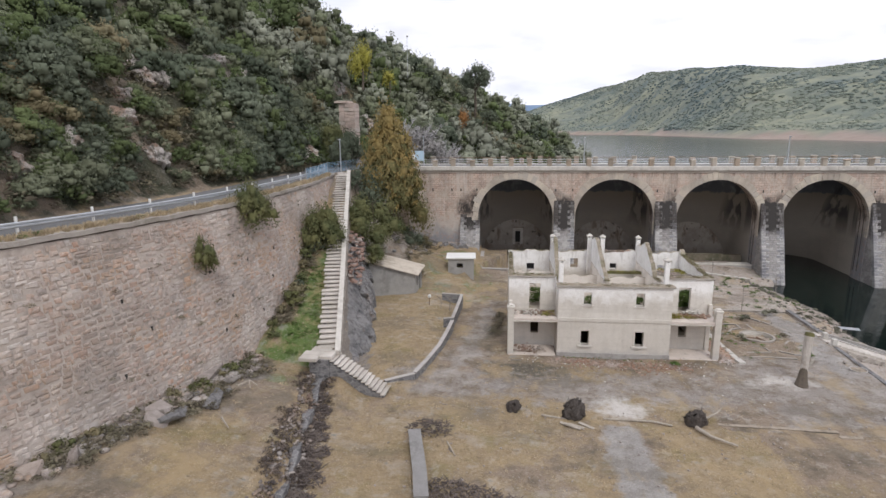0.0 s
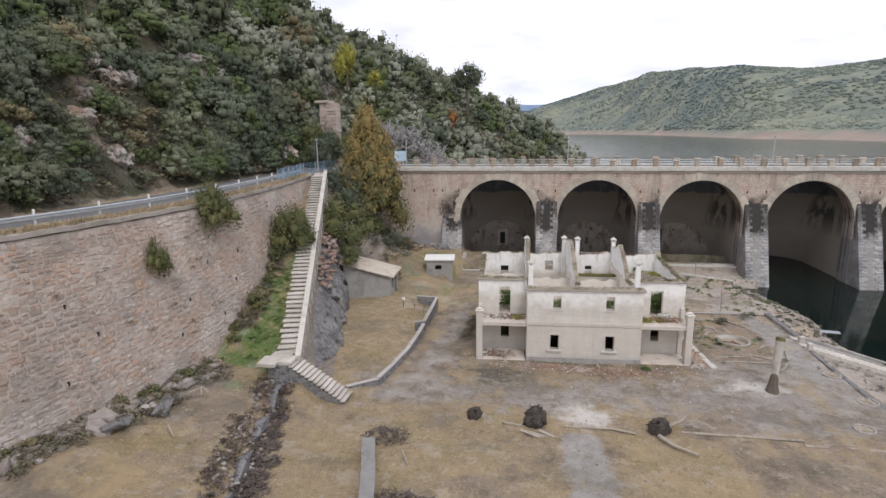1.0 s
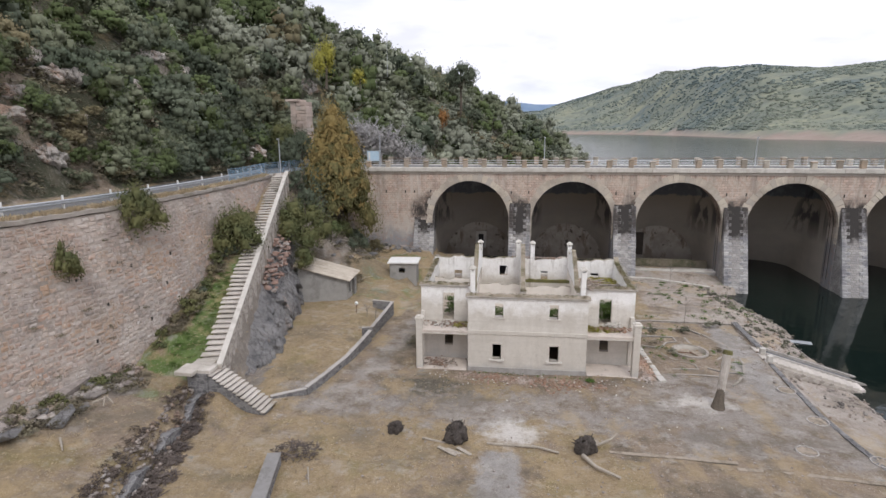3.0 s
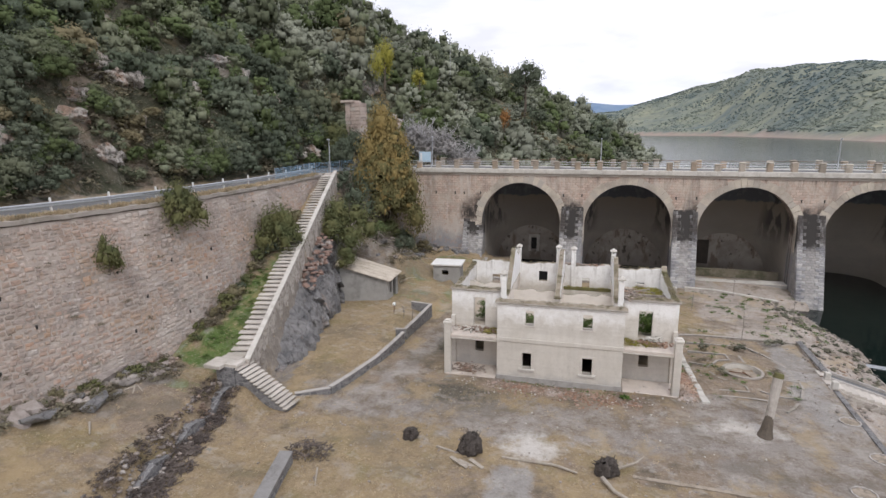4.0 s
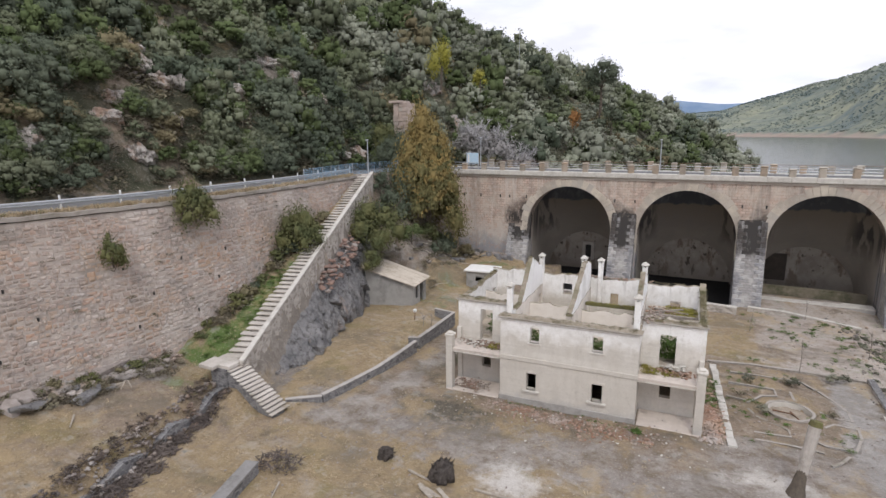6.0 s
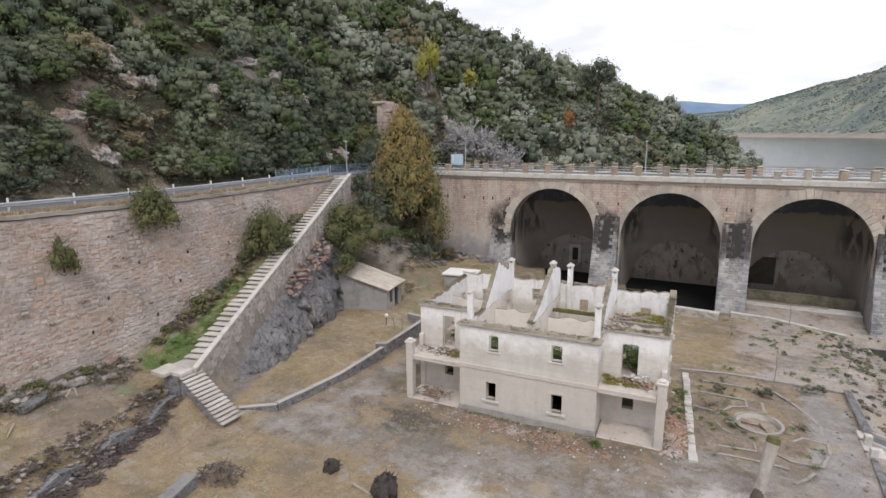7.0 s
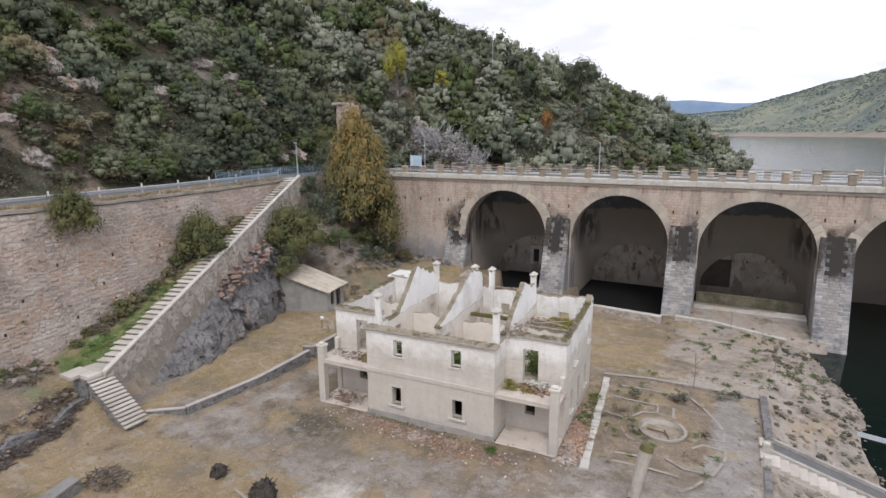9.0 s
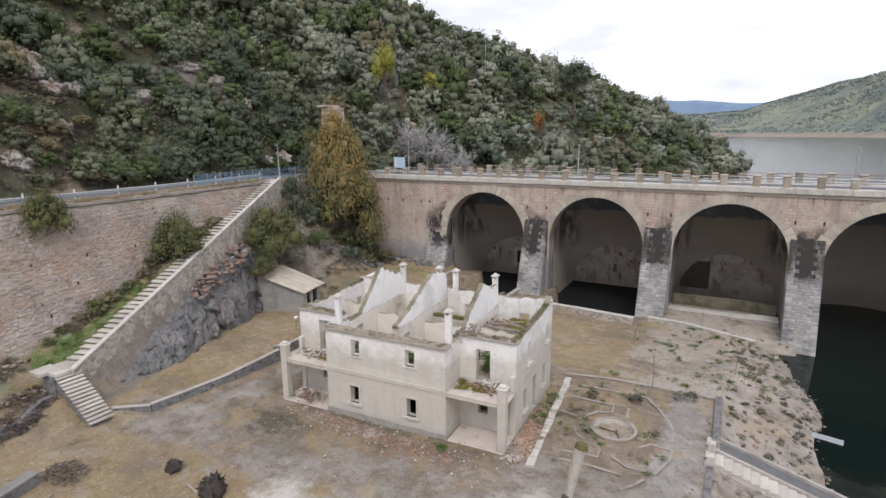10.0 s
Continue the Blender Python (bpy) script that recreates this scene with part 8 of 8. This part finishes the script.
for _ in range(120):
    x, y = rs.uniform(28.8, 35.0), rs.uniform(54.8, 78)
    z = float(ground_height(x, y))
    if z > WATER + 0.1:
        w = rs.uniform(0.35, 0.85)
        clumps.append((x, y, z - 0.06, w, w * rs.uniform(0.5, 0.8), rs.uniform(0, 6.28), rs.randint(0, 5)))
for x, y in ((22.7, 57.2), (20.2, 51.3), (25.6, 59.4), (26.3, 59.6), (19.6, 56.6)):
    clumps.append((x, y, 0.0, 1.3, 0.9, rs.uniform(0, 6.28), rs.randint(0, 5)))
scatter("slope_scrub", "small dark grey-green clumps on the shore slope", "scrub", CLUMP, clumps, make_leaf("slope_clump_leaves", (0.135, 0.142, 0.105), (0.165, 0.155, 0.118), (0.21, 0.19, 0.145), 0.8))
for x, y in ((22.2, 57.6), (24.4, 52.9), (19.6, 56.6), (19.0, 54.0)):
    tufts_along(x - 0.3, x + 0.3, y - 0.25, y + 0.25, 0.08, 6, 0.8, spots)
for _ in range(230):
    y = rs.uniform(19, 58)
    x = float(wall_top_x(y)) + 0.165 * (14 - float(bank_z(y))) + rs.uniform(0.0, 1.3) * (2.0 if y < 36 else 1.0)
    z = float(ground_height(x, y))
    if y > 36 and float(ripple(x, y, 6)) < 0.05:
        continue
    tufts_along(x - 0.5, x + 0.5, y - 0.5, y + 0.5, z + 0.1, 3, 1.0, spots)
for _ in range(190):
    x, y = rs.uniform(-22, -13), rs.uniform(62, 82)
    tufts_along(x - 0.5, x + 0.5, y - 0.5, y + 0.5, float(ground_height(x, y)) + 0.1, 2, 1.1, spots)
for _ in range(70):
    y, z = rs.uniform(20, 62), rs.uniform(4, 13)
    if z > float(bank_z(y)) + 0.8:
        x = float(wall_top_x(y)) + 0.165 * (14 - z)
        tufts_along(x, x + 0.05, y, y, z, 1, rs.uniform(0.3, 0.8), spots)
for _ in range(900):
    x, y = rs.uniform(-39, -31), rs.uniform(22, 84)
    tufts_along(x, x, y, y, float(ground_height(x, y)) + 0.1, 1, rs.uniform(1.3, 2.8), spots)
tufts_along(-3.2, -2.3, 49.0, 55.5, 0.25, 46, 0.95, spots)
brush = []
for _ in range(1100):
    y = rs.uniform(17, 36)
    side = 0.75 if rs.uniform() < 0.6 else -0.45
    off = side + rs.normal() * 0.36
    x = float(rubble_x(y)) + off
    if float(ripple(x, y, 5)) > -0.25:
        top = 0.3 * (abs(off - 0.15) < 0.36)
        tufts_along(x, x, y, y, float(ground_height(x, y)) + 0.03 + top, 1, rs.uniform(0.3, 0.75), brush)
scatter("dead_brush", "dark purple-brown dead brush along the field wall", "brush", tuft_protos, brush, make_leaf("dead_brush_twigs", (0.085, 0.070, 0.062), (0.115, 0.092, 0.078), (0.17, 0.14, 0.12), 0.8))
scatter("dry_scrub", "dark dry scrub on bank and slope", "scrub", tuft_protos, spots, leaf_dry)
spots = []
for _ in range(2600):
    x, y = rs.uniform(-21, 16), rs.uniform(21, 44)
    if y > 37 and x > -8 and rs.uniform() < 0.75:
        continue
    if abs(x - 6.6 - 0.055 * (34 - y)) < 1.7 and y < 34 or math.hypot(x - 6.9, y - 36.3) < 2.0:
        continue
    spots.append((x, y, float(ground_height(x, y)) - 0.02, rs.uniform(0.15, 0.4), rs.uniform(0.05, 0.14), rs.uniform(0, 6.28), rs.randint(0, 5)))
for _ in range(500):
    x, y = rs.uniform(-15, -8), rs.uniform(39.5, 58)
    if x > float(stair_x(y)) + 2.4:
        spots.append((x, y, float(ground_height(x, y)) - 0.02, rs.uniform(0.15, 0.35), rs.uniform(0.05, 0.13), rs.uniform(0, 6.28), rs.randint(0, 5)))


for _ in range(1500):
    y = rs.uniform(14, 67.5)
    spots.append((float(wall_top_x(y)) - rs.uniform(0.2, 1.1), y, 14.38, rs.uniform(0.25, 0.6), rs.uniform(0.15, 0.4), rs.uniform(0, 6.28), rs.randint(0, 5)))


def blade_proto(r, n=16):
    """A tuft of thin upright blades, one unit high."""
    q = []
    for _ in range(n):
        a, d = r.uniform(0, 6.28), 0.4 * math.sqrt(r.uniform(0, 1))
        x, y = d * math.cos(a), d * math.sin(a)
        lx, ly, h, b = x * 0.8 + r.uniform(-0.3, 0.3), y * 0.8 + r.uniform(-0.3, 0.3), r.uniform(0.5, 1.0), r.uniform(0, 3.14)
        wx, wy = 0.045 * math.cos(b), 0.045 * math.sin(b)
        q += [(x - wx, y - wy, -0.1), (x + wx, y + wy, -0.1), (x + lx + wx * 0.3, y + ly + wy * 0.3, h), (x + lx - wx * 0.3, y + ly - wy * 0.3, h)]
    return np.array(q), np.arange(n * 4).reshape(-1, 4)


grass_protos = [blade_proto(rs) for _ in range(5)]
scatter("dry_grass", "short straw-coloured dry grass tufts", "grass", grass_protos, spots, leaf_straw)


def timber(p, q, w, label):
    p, q = Vector((*in_house(*p[:2]), p[2])), Vector((*in_house(*q[:2]), q[2]))
    d = q - p
    bm = bmesh.new()
    box(bm, -w, w, -w, w, 0, d.length, bevel=0.02)
    ob = part("fallen_beam", bm, dead_wood)
    ob.matrix_world = Matrix.Translation(p) @ d.to_track_quat("Z", "Y").to_matrix().to_4x4()
    return tagged(ob, label, "beam", "fallen beams")


timber((12.5, 52.9, 5.8), (14.6, 54.2, 5.85), 0.1, "fallen roof beam lying in the open room")
timber((12.5, 54.0, 5.8), (15.0, 53.2, 5.8), 0.09, "fallen roof beam lying in the open room")
timber((13.2, 50.2, FLOOR + 0.2), (14.6, 52.2, 4.4), 0.08, "fallen roof beam lying in the open room")


def heap_on(name, label, x, y, z, sx, sy, n, mat, seed, lo=0.05, hi=0.16):
    r = np.random.RandomState(seed)
    v0, f0 = cube_ball(1)
    vs, fs, c = [], [], 0
    for _ in range(n):
        s = r.uniform(lo, hi)
        v = v0 * np.array([s * 1.4, s, s * 0.5])
        a = r.uniform(0, 6.28)
        px, py = in_house(x + r.normal() * sx, y + r.normal() * sy)
        vs.append(np.stack([v[:, 0] * math.cos(a) - v[:, 1] * math.sin(a) + px, v[:, 0] * math.sin(a) + v[:, 1] * math.cos(a) + py, v[:, 2] + z + r.uniform(0, 0.2)], 1))
        fs.append(f0 + c)
        c += len(v0)
    return tagged(new(name, quads_mesh(name, np.concatenate(vs), np.concatenate(fs), mat)), label, "rubble", kind="stuff")


heap_on("rubble", "terracotta rubble on the balcony", 14.6, 47.0, FLOOR + 0.02, 0.9, 0.3, 90, terracotta, 1)
heap_on("rubble", "terracotta and plaster rubble on the balcony", 0.6, 46.9, FLOOR + 0.02, 0.8, 0.35, 70, terracotta, 2)
heap_on("rubble", "pale plaster rubble on the balcony", 0.2, 46.8, FLOOR + 0.05, 0.8, 0.4, 50, pale_stone, 3)
heap_on("rubble", "pale plaster rubble on the balcony", 14.4, 47.4, FLOOR + 0.25, 0.35, 0.15, 40, pale_stone, 4, 0.06, 0.2)
heap_on("rubble", "broken roof tiles on the wall corner", 12.5, 48.2, EAVE + 0.35, 0.35, 0.5, 50, terracotta, 5)
heap_on("rubble", "terracotta rubble on the rear wall top", 7.4, 56.5, 7.2, 0.5, 0.1, 30, terracotta, 6)
heap_on("rubble", "broken brick in the porch", 0.0, 46.6, 0.15, 0.8, 0.5, 80, terracotta, 7)


# small fixtures
def globe_lamp():
    g = thing("garden_lamp", "broken white globe lamp on a thin post", "lamp", on_ground(-10.6, 56.4))
    bm = bmesh.new()
    tube(bm, [(0, 0, 0), (0.05, 0, 1.0)], [0.04, 0.035], 6)
    part("post", bm, rusty, g)
    v, f = cube_ball(3)
    ob = new("globe", quads_mesh("globe", v * 0.2 + np.array([0.05, 0, 1.15]), f, white_paint))
    ob.parent = g


globe_lamp()


def ridge_pole():
    g = thing("ridge_pole", "thin pole with a small drum on the ridge", "pole", (-33.0, 153.5, 34))
    bm = bmesh.new()
    tube(bm, [(0, 0, 0), (0, 0, 10.6)], [0.05, 0.04], 6)
    part("mast", bm, galvanised, g)
    v, f = cube_ball(2)
    ob = new("drum", quads_mesh("drum", v * np.array([0.32, 0.2, 0.32]) + np.array([0.1, 0, 11.0]), f, white_paint))
    ob.parent = g


ridge_pole()

heap_on("rubble", "broken roof tiles and timber on the attic remnant", 13.2, 53.6, 5.7, 0.5, 0.5, 60, terracotta, 11)
heap_on("rubble", "reddish rubble along the rear wall top", 9.8, 56.5, 7.2, 1.2, 0.1, 70, terracotta, 12)


# dead branches on the scree
rb = random.Random(12)
for k in range(16):
    x, y = rb.uniform(-18.5, -11), rb.uniform(64, 79)
    z = float(ground_height(x, y))
    a, length = rb.uniform(0, 6.28), rb.uniform(1.2, 3.0)
    x2, y2 = x + length * math.cos(a), y + length * math.sin(a)
    z2 = float(ground_height(x2, y2))
    log([(x, y, z + 0.08), ((x + x2) / 2, (y + y2) / 2, (z + z2) / 2 + 0.4), (x2, y2, z2 + 0.25)], 0.07, 0.02, "bleached dead branch on the scree")


def upper_rail():
    """A guard rail on its pale footing high on the hillside."""
    pts = [(-55.5, 66.5), (-57.6, 71.5), (-60.0, 77.0), (-63.0, 82.5)]
    zs = [float(ground_height(*p)) for p in pts]
    u = thing("hill_rail", "steel guard rail on a pale wall up the hillside", "guard rail", (*pts[0], zs[0]), anchored=True)
    for (p, za), (q, zb) in zip(zip(pts, zs), zip(pts[1:], zs[1:])):
        verts = [(p[0], p[1], za - 1.5), (q[0], q[1], zb - 1.5), (q[0], q[1], zb + 3.4), (p[0], p[1], za + 3.4)]
        verts += [(v[0] - 0.4, v[1], v[2]) for v in verts]
        mesh_object("footing", verts, [(0, 1, 2, 3), (7, 6, 5, 4), (3, 2, 6, 7), (0, 3, 7, 4), (1, 5, 6, 2)], wall_cap, u)
        bm = bmesh.new()
        for lift in (3.8, 4.15):
            tube(bm, [(p[0], p[1], za + lift), (q[0], q[1], zb + lift)], [0.07, 0.07], 5)
        part("rail_beam", bm, galvanised, u)
        bm = bmesh.new()
        tube(bm, [(p[0], p[1], za + 3.3), (p[0], p[1], za + 4.25)], [0.07, 0.07], 5)
        part("rail_post", bm, galvanised, u)


upper_rail()


# weep holes in the retaining wall, their inner shade painted on as near-black boxes
rw = random.Random(44)
for z in (5.4, 7.6, 9.8):
    y = 19.0 + rw.uniform(0, 1.5)
    while y < 60:
        if z > float(bank_z(y)) + 0.8:
            x = float(wall_top_x(y)) + 0.165 * (14.0 - z) - 0.10
            boxed("weep_hole", (x - 0.15, x + 0.065, y - 0.06, y + 0.07, z - 0.14, z + 0.12), dark_void, RETAINING, bevel=0.0)
        y += rw.uniform(4.0, 9.0)


# ---- stones of the retaining wall, laid last: the nearest are single pieces ----
def lay_wall_stones():
    r = random.Random(77)
    shapes = []
    for k in range(14):
        bm = bmesh.new()
        v = [bm.verts.new((sx * 0.5 + r.uniform(-0.07, 0.03) * sx, sy * 0.5 + r.uniform(-0.12, 0.02) * sy, 0)) for sx, sy in ((-1, -1), (1, -1), (1, 1), (-1, 1))]
        inset = r.uniform(0.08, 0.2)
        w = [bm.verts.new((sx * (0.5 - inset) + r.uniform(-0.08, 0.08), sy * (0.5 - inset * 1.2) + r.uniform(-0.09, 0.09), 1.0 + r.uniform(-0.35, 0.35))) for sx, sy in ((-1, -1), (1, -1), (1, 1), (-1, 1))]
        for i in range(4):
            bm.faces.new((v[i], v[(i + 1) % 4], w[(i + 1) % 4], w[i]))
        c = bm.verts.new((r.uniform(-0.1, 0.1), r.uniform(-0.1, 0.1), 1.2 + r.uniform(-0.2, 0.35)))
        for i in range(4):
            bm.faces.new((w[i], w[(i + 1) % 4], c))
        me = bpy.data.meshes.new("stone")
        bm.normal_update()
        bm.to_mesh(me)
        bm.free()
        me.materials.append(wall_stone)
        shapes.append(me)
    rest_v, rest_f = [], []
    single = 0
    z = 1.6
    def lay(yc, zc, length, tall):
        nonlocal single
        dx = (float(wall_top_x(yc + 0.3)) - float(wall_top_x(yc - 0.3))) / 0.6
        x = float(wall_top_x(yc)) + 0.165 * (14.0 - zc) - 0.10
        along = Vector((dx, 1, 0)).normalized()
        up = Vector((-0.165 + r.uniform(-0.05, 0.05), r.uniform(-0.16, 0.16), 1)).normalized()
        out = along.cross(up).normalized()
        depth = r.uniform(0.012, 0.06)
        m = Matrix(((along.x * (length - 0.03), up.x * (tall - 0.02), out.x * depth, x), (along.y * (length - 0.03), up.y * (tall - 0.02), out.y * depth, yc),
                    (along.z * (length - 0.03), up.z * (tall - 0.02), out.z * depth, zc), (0, 0, 0, 1)))
        me = shapes[r.randrange(14)]
        if 28.0 < yc < 33.5 and 3.2 < zc < 12.0 and single < 300:
            ob = new("stone", me)
            attach(ob, RETAINING)
            ob.matrix_basis = m
            single += 1
        else:
            n = len(rest_v)
            rest_v.extend(tuple(m @ v.co) for v in me.vertices)
            rest_f.extend(tuple(n + k for k in p.vertices) for p in me.polygons)

    while z < 13.8:
        hgt = r.uniform(0.24, 0.40)
        y = 17.0 + r.uniform(0, 0.4)
        while y < 67.5:
            length = r.uniform(0.28, 0.66) if r.random() < 0.85 else r.uniform(0.66, 1.0)
            yc = y + length / 2
            y += length
            zw = z + 0.13 * math.sin(yc * 0.55 + z * 1.3) + 0.08 * math.sin(yc * 1.7 + z * 2.1) + r.uniform(-0.10, 0.10)
            if zw + hgt < float(bank_z(yc)) - 0.9 or zw + hgt > 13.98:
                continue
            if r.random() < 0.25 and hgt > 0.34:
                k = r.uniform(0.4, 0.6)
                lay(yc, zw + hgt * k / 2, length, hgt * k)
                lay(yc + r.uniform(-0.05, 0.05), zw + hgt * (1 + k) / 2, length * r.uniform(0.8, 1.0), hgt * (1 - k))
            elif r.random() < 0.08:
                lay(yc - length * 0.25, zw + hgt / 2, length * 0.5, hgt * r.uniform(0.8, 1.0))
                lay(yc + length * 0.25, zw + hgt / 2, length * 0.5, hgt * r.uniform(0.8, 1.0))
            else:
                lay(yc, zw + hgt / 2 + r.uniform(-0.03, 0.03), length * r.uniform(0.88, 1.02), hgt * r.uniform(0.8, 1.18))
        z += hgt
    ob = mesh_object("stonework", rest_v, rest_f, wall_stone_rest, RETAINING)
    tagged(ob, kind="stuff")


lay_wall_stones()
